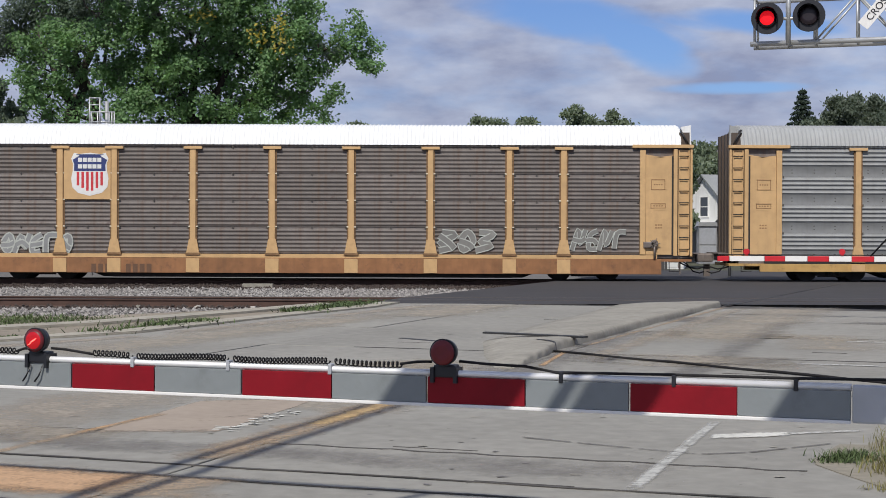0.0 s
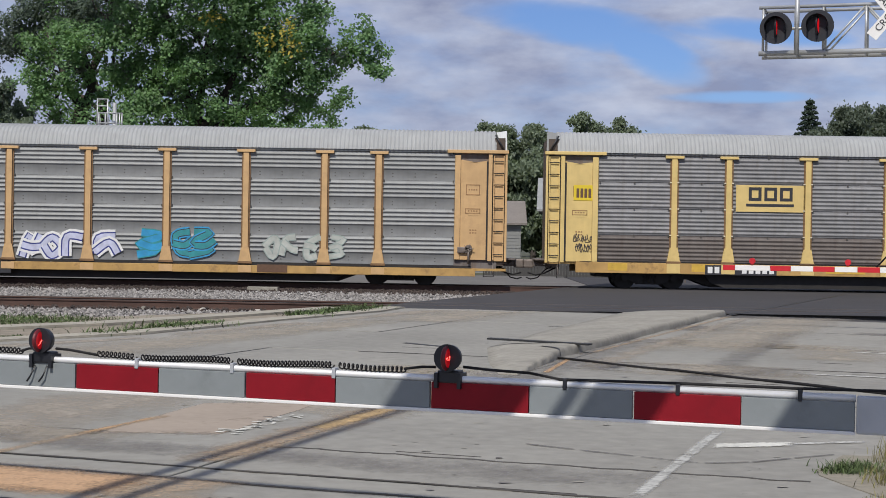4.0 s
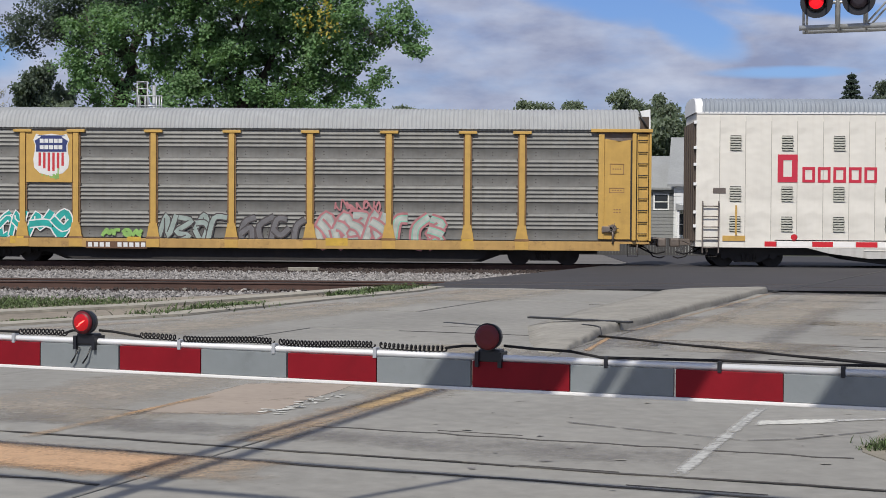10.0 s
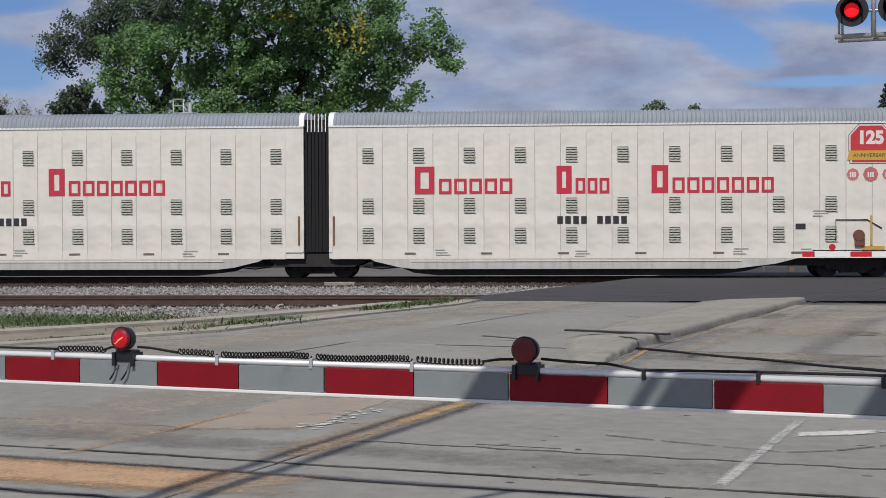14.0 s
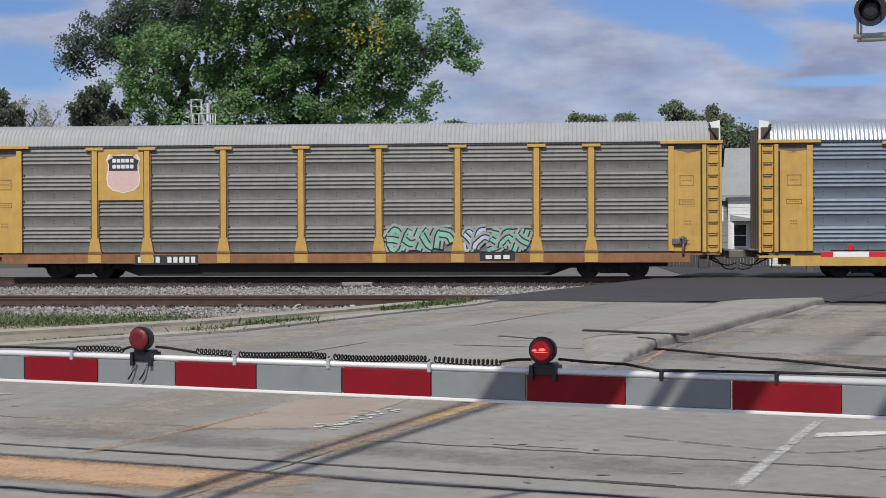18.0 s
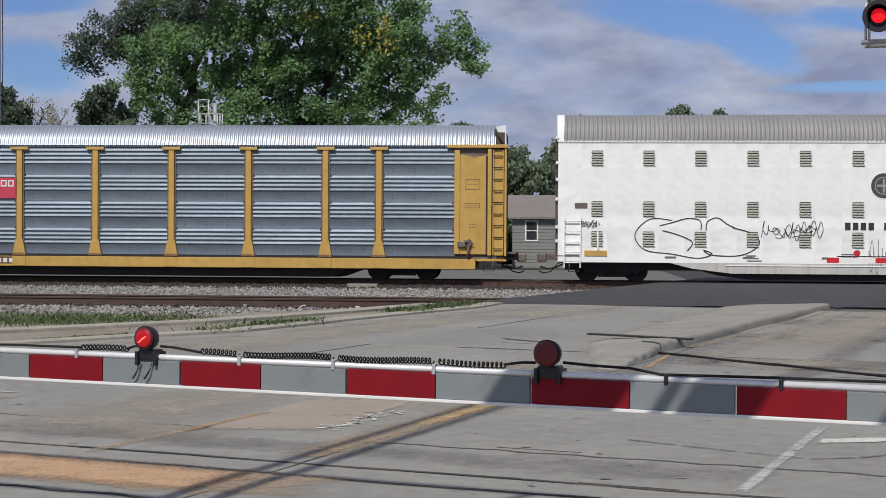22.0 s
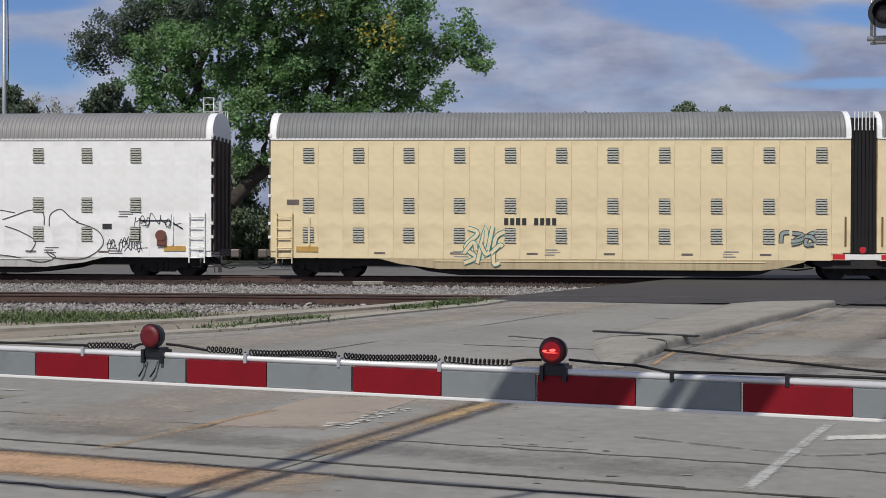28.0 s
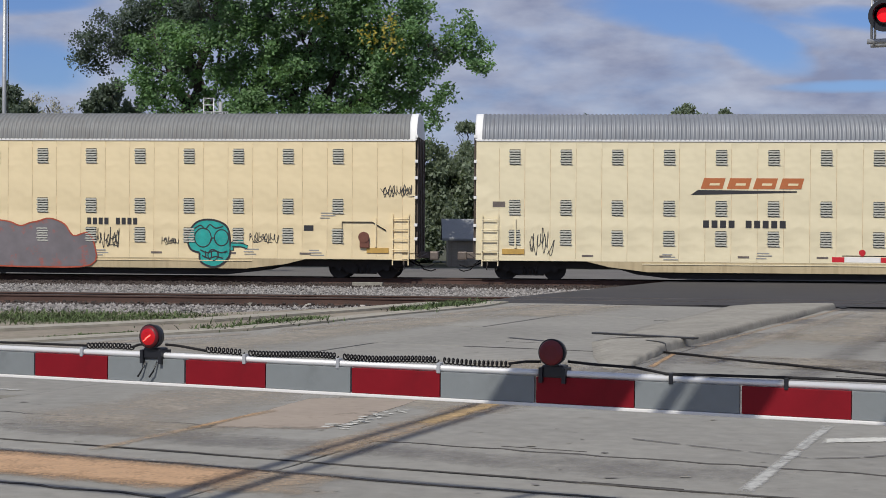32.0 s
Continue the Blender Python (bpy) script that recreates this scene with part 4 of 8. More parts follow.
        box(bm, x0, x1, -1.52, -1.4, 0, 0.11, 0.01)
        me = data("hinge", bm, TRIM_WHITE)
        for z in (5.1, 4.2, 3.6, 2.9, 1.9, 1.4):
            piece("hinge", me, car, at(0, 0, z))
        ladder(car, *span(20.35, 20.92), 0.5, 2.35, -1.56, 5, STEEL if key == "E" else paint)
        bm = bmesh.new()
        box(bm, *span(19.7, 19.76), -1.56, -1.5, 1.15, 2.2)
        part("grab_bar", bm, YELLOW_DEEP if key == "E" else paint, car)
        bm = bmesh.new()
        if key == "H":
            box(bm, *span(1.05, 1.45), -1.515, -1.5, 1.22, 1.40, 0.005)
        else:
            box(bm, *span(0.60, 0.67), -1.53, -1.5, 1.2, 2.25, 0.01)
        part("jack_bar", bm, POST_RUST, car, "rusty brown plate beside the joint")
        bm = bmesh.new()
        box(bm, *span(19.4, 20.2), -1.53, -1.2, 0.93, 1.12)
        part("step", bm, YELLOW_DEEP, car)
        # brown marker plates and chain of pipes below
        bm = bmesh.new()
        box(bm, -0.2, 0.2, -1.512, -1.49, 0.86, 0.93)
        me = data("marker_plate", bm, STEEL)
        for i in range(6):
            piece("marker_plate", me, car, at(s * (3.4 + 2.75 * i), 0))
        bm = bmesh.new()
        pipe(bm, [(s * 1.7, -1.2, 0.42), (s * 2.3, -1.25, 0.34), (s * 3.4, -1.3, 0.44), (s * 4.6, -1.28, 0.36), (s * 6.0, -1.25, 0.30)], 0.03)
        part("brake_pipe", bm, DARK, car)
    # bellows at the joint, white bars on its roof
    bm = bmesh.new()
    prism(bm, [(-0.06, 0.95), (-0.02, 0.95), (0.02, 0.95), (0.06, 0.95), (0.05, 5.75), (-0.05, 5.75)], -1.36, 1.36)
    fold = data("bellows_fold", bm, RUBBER)
    for k in range(7):
        piece("bellows_fold", fold, car, at(-0.39 + k * 0.13, 0))
    bm = bmesh.new()
    box(bm, -0.43, 0.43, -1.28, 1.28, 0.95, 5.7)
    prism(bm, [(-0.42, 0.98), (0.42, 0.98), (0.3, 0.6), (-0.3, 0.6)], -1.2, 1.2)
    part("bellows", bm, RUBBER, car)
    bm = bmesh.new()
    prism(bm, [(-0.016, 5.3), (0.016, 5.3), (0.016, 5.96), (-0.016, 5.96)], -1.40, -1.37)
    me = data("bellows_bar", bm, BLACK if key == "H" else TRIM_WHITE)
    for k in range(6):
        piece("bellows_bar", me, car, at(-0.32 + k * 0.13, 0))
    bm = bmesh.new()
    prism(bm, [(-1.75, 0.60), (-1.25, 0.92), (1.25, 0.92), (1.75, 0.60), (1.35, 0.42), (-1.35, 0.42)], -1.30, -1.16)
    guard = data("truck_guard", bm, DARK)
    for y in (0.0, 2.46):
        piece("truck_guard", guard, car, at(0, y))
    for x in (-19.2, 0.0, 19.2):
        truck(car, x)
    couplers(car, ((-21.1, -1), (21.1, 1)))
    return car


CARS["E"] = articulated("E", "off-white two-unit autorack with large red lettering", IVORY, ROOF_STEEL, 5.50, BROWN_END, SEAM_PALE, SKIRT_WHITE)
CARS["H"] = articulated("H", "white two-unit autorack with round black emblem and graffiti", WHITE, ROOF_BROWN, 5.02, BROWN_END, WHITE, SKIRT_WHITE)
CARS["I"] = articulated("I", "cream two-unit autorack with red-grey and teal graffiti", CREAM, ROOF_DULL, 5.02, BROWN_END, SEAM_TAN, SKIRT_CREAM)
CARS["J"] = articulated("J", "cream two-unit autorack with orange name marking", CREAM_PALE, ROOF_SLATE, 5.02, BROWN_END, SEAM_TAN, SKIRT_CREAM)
# ---------------------------------------------------------------- road surface, kerbs, paint and weeds
U_JOINTS = (-14, -4.0, 2.5, 6.2, 9.12, 15.3, 19.6, 23.9, 28.2, 33.2)
V_JOINTS = (-16.0, -9.4, -4.92, 0.9, 6.5, 10.3, 14.1, 18.0, 26.0)
EDGE = [(-16, 14), (-8.2, 20.2), (-5.2, 24.1), (-3.4, 28.9), (-1.3, 34.85)]


def clip_polygon(pts, a, b, c):
    """Keeps the part of a polygon where a*x + b*y <= c."""
    out = []
    for p, q in zip(pts, pts[1:] + pts[:1]):
        dp, dq = a * p[0] + b * p[1] - c, a * q[0] + b * q[1] - c
        if dp <= 0:
            out.append(p)
        if dp * dq < 0:
            t = dp / (dp - dq)
            out.append((p[0] + t * (q[0] - p[0]), p[1] + t * (q[1] - p[1])))
    return out


rng = random.Random(5)
for (u0, u1), (v0, v1) in itertools.product(zip(U_JOINTS, U_JOINTS[1:]), zip(V_JOINTS, V_JOINTS[1:])):
    g = 0.014
    pts = [road_xy(u0 + g, v0 + g), road_xy(u0 + g, v1 - g), road_xy(u1 - g, v1 - g), road_xy(u1 - g, v0 + g)]
    pts = clip_polygon(pts, 0, 1, 34.86)
    lift = rng.uniform(-0.004, 0.003)

    def outside(q):
        return any(ya <= q[1] < yb and q[0] < xa + (xb - xa) * (q[1] - ya) / (yb - ya) for (xa, ya), (xb, yb) in zip(EDGE, EDGE[1:]))
    if all(outside(q) or q[1] > 34.85 for q in pts) or len(pts) < 3:
        continue
    bm = bmesh.new()
    if any(outside(q) for q in pts) and u1 > 9:
        # follow the kerb, one stretch of it after the other
        for (xa, ya), (xb, yb) in zip(EDGE, EDGE[1:]):
            cut = clip_polygon(clip_polygon(pts, 0, 1, yb), 0, -1, -ya)
            cut = clip_polygon(cut, -(yb - ya), xb - xa, -(yb - ya) * xa + (xb - xa) * ya) if cut else cut
            if len(cut) > 2:
                slab_polygon(bm, cut, -0.1, lift)
    else:
        slab_polygon(bm, pts, -0.1, lift)
        top = [e for e in bm.edges if all(v.co.z > -0.05 for v in e.verts)]
        bmesh.ops.bevel(bm, geom=top, offset=0.006, segments=1, affect="EDGES")
    if not bm.faces:
        bm.free()
        continue
    ob = part("slab", bm, CONCRETE, road)


def flat_strip(name, pts, mat, parent, z=0.004, label=""):
    bm = bmesh.new()
    slab_polygon(bm, pts, z - 0.006, z - 0.001)
    return part(name, bm, mat, parent, label)


def ragged(u0, u1, v0, v1, n, amp, seed):
    """A strip along the road with frayed edges."""
    r = random.Random(seed)
    a = [road_xy(u0 + (u1 - u0) * i / n, v0 + r.uniform(-amp, amp)) for i in range(n + 1)]
    b = [road_xy(u0 + (u1 - u0) * i / n, v1 + r.uniform(-amp, amp)) for i in range(n + 1)]
    return a + b[::-1]


def worn_strip(name, corners, mat, parent, z=0.0055, label="", n=24, k=7, fray=0.22):
    """A thin coat between four ground points, full in the middle and worn to nothing at its edges."""
    p00, p10, p11, p01 = [Vector(c) for c in corners]
    verts, wear, faces = [], [], []
    for i in range(n + 1):
        for j in range(k + 1):
            u, v = i / n, j / k
            q = p00.lerp(p10, u).lerp(p01.lerp(p11, u), v)
            verts.append((q.x, q.y, z))
            wear.append(min(1.0, min(u, 1 - u) / (fray * 0.35), min(v, 1 - v) / fray))
    for i in range(n):
        for j in range(k):
            q = i * (k + 1) + j
            faces.append((q, q + k + 1, q + k + 2, q + 1))
    me = bpy.data.meshes.new(name)
    me.from_pydata(verts, [], faces)
    me.attributes.new("wear", "FLOAT", "POINT").data.foreach_set("value", wear)
    me.materials.append(mat)
    return piece(name, me, parent, None, label)


def along(u0, u1, v0, v1):
    """Corners of a strip that runs along the road."""
    return [road_xy(u0, v0), road_xy(u1, v0), road_xy(u1, v1), road_xy(u0, v1)]


def across(u0, u1, v0, v1):
    """Corners of a strip that runs across the road."""
    return [road_xy(u0, v0), road_xy(u0, v1), road_xy(u1, v1), road_xy(u1, v0)]


worn_strip("sandy_dust", along(8.9, 15.5, -4.55, -5.45), PAINT_FAINT, road, 0.0058, "faint orange dust along the worn line", 40, 8, 0.35)
worn_strip("orange_line", along(11.1, 14.4, -4.83, -5.16), PAINT_TAN, road, 0.0072, "worn orange road line", 30, 8, 0.3)
worn_strip("orange_line", along(9.3, 10.6, -4.86, -5.10), PAINT_FAINT, road, 0.0072, "worn orange road line", 16, 8, 0.3)
worn_strip("orange_patch", across(7.66, 8.72, -9.6, -4.75), PAINT_BLOCK, road, 0.0064, "flaking orange paint block", 40, 10, 0.3)
worn_strip("orange_patch", across(7.55, 9.0, -9.8, -3.9), PAINT_FAINT, road, 0.0056, "faint rim of the orange paint block", 40, 10, 0.3)
worn_strip("orange_edge", [(-3.62, 10.3), (-2.62, 13.3), (-2.42, 13.25), (-3.40, 10.25)], PAINT_FAINT, road, 0.0080, "thin orange paint edge", 24, 6, 0.35)
worn_strip("orange_edge", [(-3.1, 11.75), (-2.70, 12.98), (-2.60, 12.94), (-2.98, 11.7)], PAINT_ORANGE, road, 0.0088, "thin orange paint edge", 24, 6, 0.35)
worn_strip("concrete_patch", [(-2.95, 11.75), (-1.92, 11.72), (-1.22, 14.6), (-2.45, 14.2)], PATCH, road, 0.0060, "sandy concrete patch in the road", 20, 16, 0.10)
worn_strip("white_line", along(8.95, 12.95, -1.92, -1.76), PAINT_WHITE, road, 0.0060, "worn white road line", 40, 6, 0.3)
worn_strip("white_line", [(2.68, 11.84), (3.4, 12.06), (3.42, 12.24), (2.70, 12.02)], PAINT_WHITE, road, 0.0060, "worn white road line", 20, 6, 0.25)
worn_strip("white_line", [(1.98, 11.55), (2.76, 11.78), (2.80, 12.10), (2.08, 11.92)], PAINT_BRIGHT, road, 0.0060, "worn white road line", 20, 6, 0.25)
for u0, u1, v0, v1 in ((18.86, 19.10, -1.9, 1.4), (23.14, 23.46, -1.6, 1.6), (11.88, 12.04, -10.5, -9.6), (21.5, 21.7, 1.2, 4.5)):
    worn_strip("white_line", across(u0, u1, v0, v1), PAINT_WHITE, road, 0.0060, "worn white road line", 24, 6, 0.3)
rs = random.Random(8)
for k in range(34):
    u, v = 10.75 + k * 0.042 + rs.uniform(-0.05, 0.05), -5.56 + rs.uniform(-0.13, 0.13)
    w, l = rs.uniform(0.04, 0.09), rs.uniform(0.02, 0.055) * (1.6 if k < 9 else 1.0)
    worn_strip("white_scrape", across(u, u + w, v - l, v + l), PAINT_BRIGHT, road, 0.0105, "", 6, 4, 0.3)
# sand swept against the kerb and the island, and dark grime in the wheel lanes
for pts, mat in (([(-8.0, 19.9), (-5.0, 23.9), (-4.4, 23.2), (-7.0, 19.0)], DUST), ([(-5.2, 23.9), (-3.2, 28.8), (-2.2, 28.4), (-4.4, 23.2)], DUST), ([(-3.2, 28.6), (-1.1, 34.7), (0.6, 34.5), (-2.2, 28.4)], DUST),
                 ([(1.0, 18.0), (6.5, 34.3), (7.2, 34.1), (1.6, 17.6)], DUST), ([(-6.6, 19.6), (-2.2, 30.0), (-0.6, 29.4), (-4.6, 18.4)], STAIN_SAND), ([(-2.4, 29.0), (-0.9, 34.6), (2.8, 34.5), (0.2, 28.4)], STAIN_SAND), ([(2.2, 22.0), (6.8, 34.2), (9.5, 34.0), (4.6, 21.4)], STAIN_SAND), (along(9.5, 15.0, -9.0, -6.2), DUST), (along(12.0, 30.0, 2.2, 3.4), GRIME), (along(12.0, 30.0, -3.4, -2.2), GRIME), (along(8.0, 14.0, -0.6, 2.4), GRIME), (along(14.0, 26.0, -6.0, -3.8), GRIME), (across(9.0, 10.6, -9.0, -1.0), GRIME), (across(11.2, 13.5, 0.2, 3.8), DUST)):
    worn_strip("road_stain", pts, mat, road, 0.0050 if mat is GRIME else 0.0053 if mat is DUST else 0.0056, "", 24, 12, 0.4)
# broad faint stains: sand and tyre grime over the slabs
rb = random.Random(61)
for k in range(26):
    u, v, lu, lv = rb.uniform(8.0, 29.0), rb.uniform(-9.0, 7.0), rb.uniform(0.8, 3.2), rb.uniform(1.2, 3.6)
    q = [road_xy(*p) for p in ((u, v), (u + lu, v + rb.uniform(-0.5, 0.5)), (u + lu, v + lv), (u + rb.uniform(-0.3, 0.3), v + lv))]
    if all(q2[1] < 34.6 and q2[0] > -7.6 + (q2[1] - 20.2) * (0.62 if q2[1] < 24.5 else 0.5) for q2 in q if q2[1] > 14):
        worn_strip("road_stain", q, (STAIN_SAND, STAIN_DARK, STAIN_SAND)[k % 3], road, 0.0046 + 0.00002 * k, "", 18, 14, 0.5)
# a thin black round bar laid along a dark line on the road
bm = bmesh.new()
pipe(bm, [(1.40 + (5.6 - 1.40) * k / 12, 20.3 + (15.0 - 20.3) * k / 12, 0.016 + 0.006 * math.sin(k * 1.9)) for k in range(13)], 0.017, 7)
mesh_thing("black_hose", bm, RUBBER, "thin black round line lying across the road", "hose")
flat_strip("tar_seam", [(6.3, 34.3), (13.2, 50.6), (13.32, 50.6), (6.45, 34.3)], BLACK_STRIP, crossing, 0.002, "thin black strip")
flat_strip("tar_seam", [(3.2, 34.82), (26, 34.80), (26, 34.95), (3.2, 35.0)], BLACK_STRIP, crossing, 0.002, "thin black strip")
# wavering dark filler in cross joints; lines at 8.63 and 7.53 paint truss shade
for k, (u, va, vb) in enumerate(((8.63, -16, 0.9), (7.53, -9.4, -5.0), (9.12, -16, 0.9), (10.27, -5.0, -0.86), (10.48, -9.4, -6.3), (15.3, -10, 6.5), (19.6, -8, 6.5), (23.9, -6, 6.5), (28.2, -5, 6.5))):
    rj = random.Random(40 + k)
    n = 60
    wob = [0.02 * math.sin(i * 0.7 + k) + rj.uniform(-0.012, 0.012) for i in range(n + 1)]
    a = [road_xy(u + wob[i] - rj.uniform(0.008, 0.022), va + (vb - va) * i / n) for i in range(n + 1)]
    c2 = [road_xy(u + wob[i] + rj.uniform(0.008, 0.022), va + (vb - va) * i / n) for i in range(n + 1)]
    flat_strip("joint_filler", a + c2[::-1], JOINT, road, 0.0055)
CHIP = material("pitted_concrete", (0.16, 0.148, 0.138), 0.95, vary=0.3, island=0.4)
# chips, grit and scuffs on the concrete
rc = random.Random(31)
for name, count, mat, label in (("road_chips", 190, CHIP, "dark pits and chips in the concrete"), ("road_grit", 420, CONCRETE_LIGHT, "pale grit lying on the road")):
    verts, faces = [], []
    for _ in range(count):
        u, v = rc.uniform(7.6, 14) if rc.random() < 0.6 else rc.uniform(14, 31), rc.uniform(-9, 6)
        x, y = road_xy(u, v)
        if y > 34.5 or y < 7 or x < -7 + (y - 21) * 0.5 and y > 14:
            continue
        r, a0 = rc.choice((0.006, 0.008, 0.010, 0.013, 0.024)) * (0.7 + u * 0.045), rc.uniform(0, 6.28)
        i = len(verts)
        for k in range(5):
            a = a0 + k * 1.2566
            q = r * rc.uniform(0.25, 1.3)
            verts.append((x + math.cos(a) * q * 2.0, y + math.sin(a) * q, 0.0062))
        faces.append(tuple(range(i, i + 5)))
    me = bpy.data.meshes.new(name)
    me.from_pydata(verts, [], faces)
    me.materials.append(mat)
    tagged(new(name, me), label, "grit", kind="stuff")
r2 = random.Random(9)
for k in range(26):
    u, v = r2.uniform(8.2, 30), r2.uniform(-8, 6)
    l, w = r2.uniform(0.15, 0.9), r2.uniform(0.006, 0.016)
    if abs(v + 5) < 0.4:
        continue
    flat_strip("crack", ragged(u, u + w, v, v + l, 6, 0.012, 20 + k)[::-1], JOINT, road, 0.005)
# a curved dark tyre mark
arc = [Vector(q) for q in ((0.55, 11.62), (0.95, 11.33), (1.38, 11.05), (1.82, 10.76), (2.2, 10.86), (2.56, 11.1), (2.95, 11.35))]
for (a, b), w in zip(zip(arc, arc[1:]), (0.10, 0.08, 0.055, 0.05, 0.05, 0.05)):
    worn_strip("tyre_mark", [a, b, b + Vector((-0.02, w)), a + Vector((-0.02, w))], GRIME_DARK, road, 0.0066, "", 12, 4, 0.25)
flat_strip("tar_seam", [(-0.85, 22.9), (-0.05, 22.05), (-0.02, 22.2), (-0.8, 23.05)], BLACK_STRIP, road, 0.006, "thin black strip")
bm = bmesh.new()
drape(bm, [(2, -0.02 + 0.0125 * k) for k in range(3)], 1, 7, 0.006)
part("tar_seam", bm, BLACK_STRIP, island, "thin black strip over the kerb")
bm = bmesh.new()
slab_polygon(bm, [(0.45, 22.35), (1.9, 21.4), (1.98, 21.55), (0.5, 22.5)], 0.118, 0.142)
part("tar_seam", bm, BLACK_STRIP, island, "thin black strip over the kerb")
worn_strip("yellow_kerb_line", [(1.0, 18.0), (1.52, 20.5), (1.64, 20.4), (1.12, 17.9)], PAINT_ORANGE, island, 0.0075, "worn yellow line along the kerb", 20, 6, 0.3)
worn_strip("yellow_kerb_line", [(1.52, 20.5), (6.40, 34.4), (6.62, 34.3), (1.66, 20.4)], PAINT_FAINT, island, 0.0075, "worn yellow line along the kerb", 60, 6, 0.3)


def ribbon(path, w, z0, z1, mat, name, label, category, bevel=0.02):
    bm = bmesh.new()
    left, right = [], []
    for i, p in enumerate(path):
        a, b = Vector(path[max(i - 1, 0)]), Vector(path[min(i + 1, len(path) - 1)])
        d = (b - a).normalized()
        nrm = Vector((-d.y, d.x))
        left.append(tuple(Vector(p) + nrm * w))
        right.append(tuple(Vector(p)))
    slab_polygon(bm, right + left[::-1], z0, z1)
    bmesh.ops.bevel(bm, geom=[e for e in bm.edges if all(v.co.z > z1 - 0.01 for v in e.verts)], offset=bevel, segments=2, affect="EDGES")
    return mesh_thing(name, bm, mat, label, category, kind="structure")


KERB = [(-16.4, 13.4), (-11.85, 16.8), (-8.02, 20.1), (-5.1, 24.0), (-3.34, 28.8), (-1.72, 32.8), (-1.25, 34.9)]
ribbon(KERB, 0.5, -0.2, 0.035, KERB_PALE, "kerb", "worn pale concrete kerb with weeds behind it", "kerb")
ribbon([(-18, 16.6), (-12.6, 20.2), (-9.0, 23.2), (-6.3, 26.4), (-4.4, 30.2), (-2.6, 34.2)], 0.6, -0.2, 0.03, KERB_PALE, "footpath_edge", "thin pale concrete path edge among weeds", "path")
# soil between kerb and stones
bm = bmesh.new()
slab_polygon(bm, [(-40, 6), (-16.6, 13.5), (-8.3, 20.2), (-5.4, 24.1), (-3.6, 28.7), (-2.0, 32.9), (-1.5, 35.6), (-2.4, 35.6), (-5.2, 31.6), (-7.2, 29.3), (-26, 28.6), (-60, 28.2)], -0.23, -0.02)
mesh_thing("verge", bm, material("verge_soil", (0.25, 0.215, 0.165), 0.95, vary=0.3, grain=6, spots=0.5, spot_color=(0.13, 0.15, 0.06), big=0.6, bump=0.6), "bare soil verge with patches of weeds", "ground", kind="structure")
bm = bmesh.new()
slab_polygon(bm, [(2.55, 10.32), (2.62, 9.95), (2.72, 9.5), (2.95, 8.6), (3.0, 5), (9, 3), (9, 12.4), (4.4, 12.2), (3.45, 11.75), (3.2, 11.3), (2.98, 11.32), (2.84, 11.05), (2.74, 10.72), (2.6, 10.6)], -0.02, 0.007)
mesh_thing("dirt_verge", bm, material("dirt", (0.235, 0.212, 0.165), 0.95, vary=0.25, grain=14, spots=0.6, spot_color=(0.30, 0.28, 0.245), big=1.6, bump=0.6), "patch of gritty dirt at the road edge", "ground", kind="structure")


def grass(name, places, mat, label, seed, blades=40, h=(0.03, 0.13), spread=0.2, thin=(0.004, 0.011), droop=(0.1, 0.8)):
    """Tufts of thin bent blades, two triangles and a tip each."""
    rng = np.random.default_rng(seed)
    v, f = [], []
    for x, y, z, size in places:
        for _ in range(int(blades * size)):
            bx, by = x + rng.normal(0, spread * size), y + rng.normal(0, spread * size)
            hh, a, lean, w = rng.uniform(*h) * size, rng.uniform(0, 6.28), rng.uniform(*droop), rng.uniform(*thin)
            cx, cy, lx, ly = math.cos(a) * w, math.sin(a) * w, math.cos(a + 1.3) * lean * hh, math.sin(a + 1.3) * lean * hh
            i = len(v)
            v += [(bx - cx, by - cy, z), (bx + cx, by + cy, z), (bx + lx * 0.4 + cx * 0.8, by + ly * 0.4 + cy * 0.8, z + hh * 0.6), (bx + lx * 0.4 - cx * 0.8, by + ly * 0.4 - cy * 0.8, z + hh * 0.6), (bx + lx, by + ly, z + hh)]
            f += [(i, i + 1, i + 2, i + 3), (i + 3, i + 2, i + 4)]
    me = bpy.data.meshes.new(name)
    me.from_pydata(v, [], f)
    me.materials.append(mat)
    return tagged(new(name, me), label, "weeds", kind="stuff")


r3 = random.Random(11)
spots = []
for k in range(150):
    i = r3.randrange(1, len(KERB) - 1)
    t = r3.random()
    x = KERB[i][0] + (KERB[i + 1][0] - KERB[i][0]) * t - r3.uniform(0.35, 1.0)
    y = KERB[i][1] + (KERB[i + 1][1] - KERB[i][1]) * t + r3.uniform(0.0, 0.8)
    if math.sin(x * 2.3 + 1.0) + 0.6 * math.sin(y * 1.7) > -0.1:
        spots.append((x, y, -0.03, r3.choice((0.4, 0.6, 0.8, 1.5))))
grass("kerb_weeds", spots, WEED, "low green weeds behind the kerb", 12, blades=100, h=(0.015, 0.10), spread=0.17, thin=(0.006, 0.02), droop=(0.5, 1.7))
spots = [(r3.uniform(-21, -6.0), r3.uniform(25.6, 28.6), -0.03, r3.choice((0.5, 0.8, 1.0, 1.0, 1.7))) for _ in range(430)]
spots = [s for s in spots if s[0] < -6.4 - (28.6 - s[1]) * 0.7]
grass("verge_grass", spots, WEED, "patchy green grass beside the ballast", 13, blades=70, h=(0.010, 0.065), spread=0.4, thin=(0.005, 0.014), droop=(0.4, 1.6))
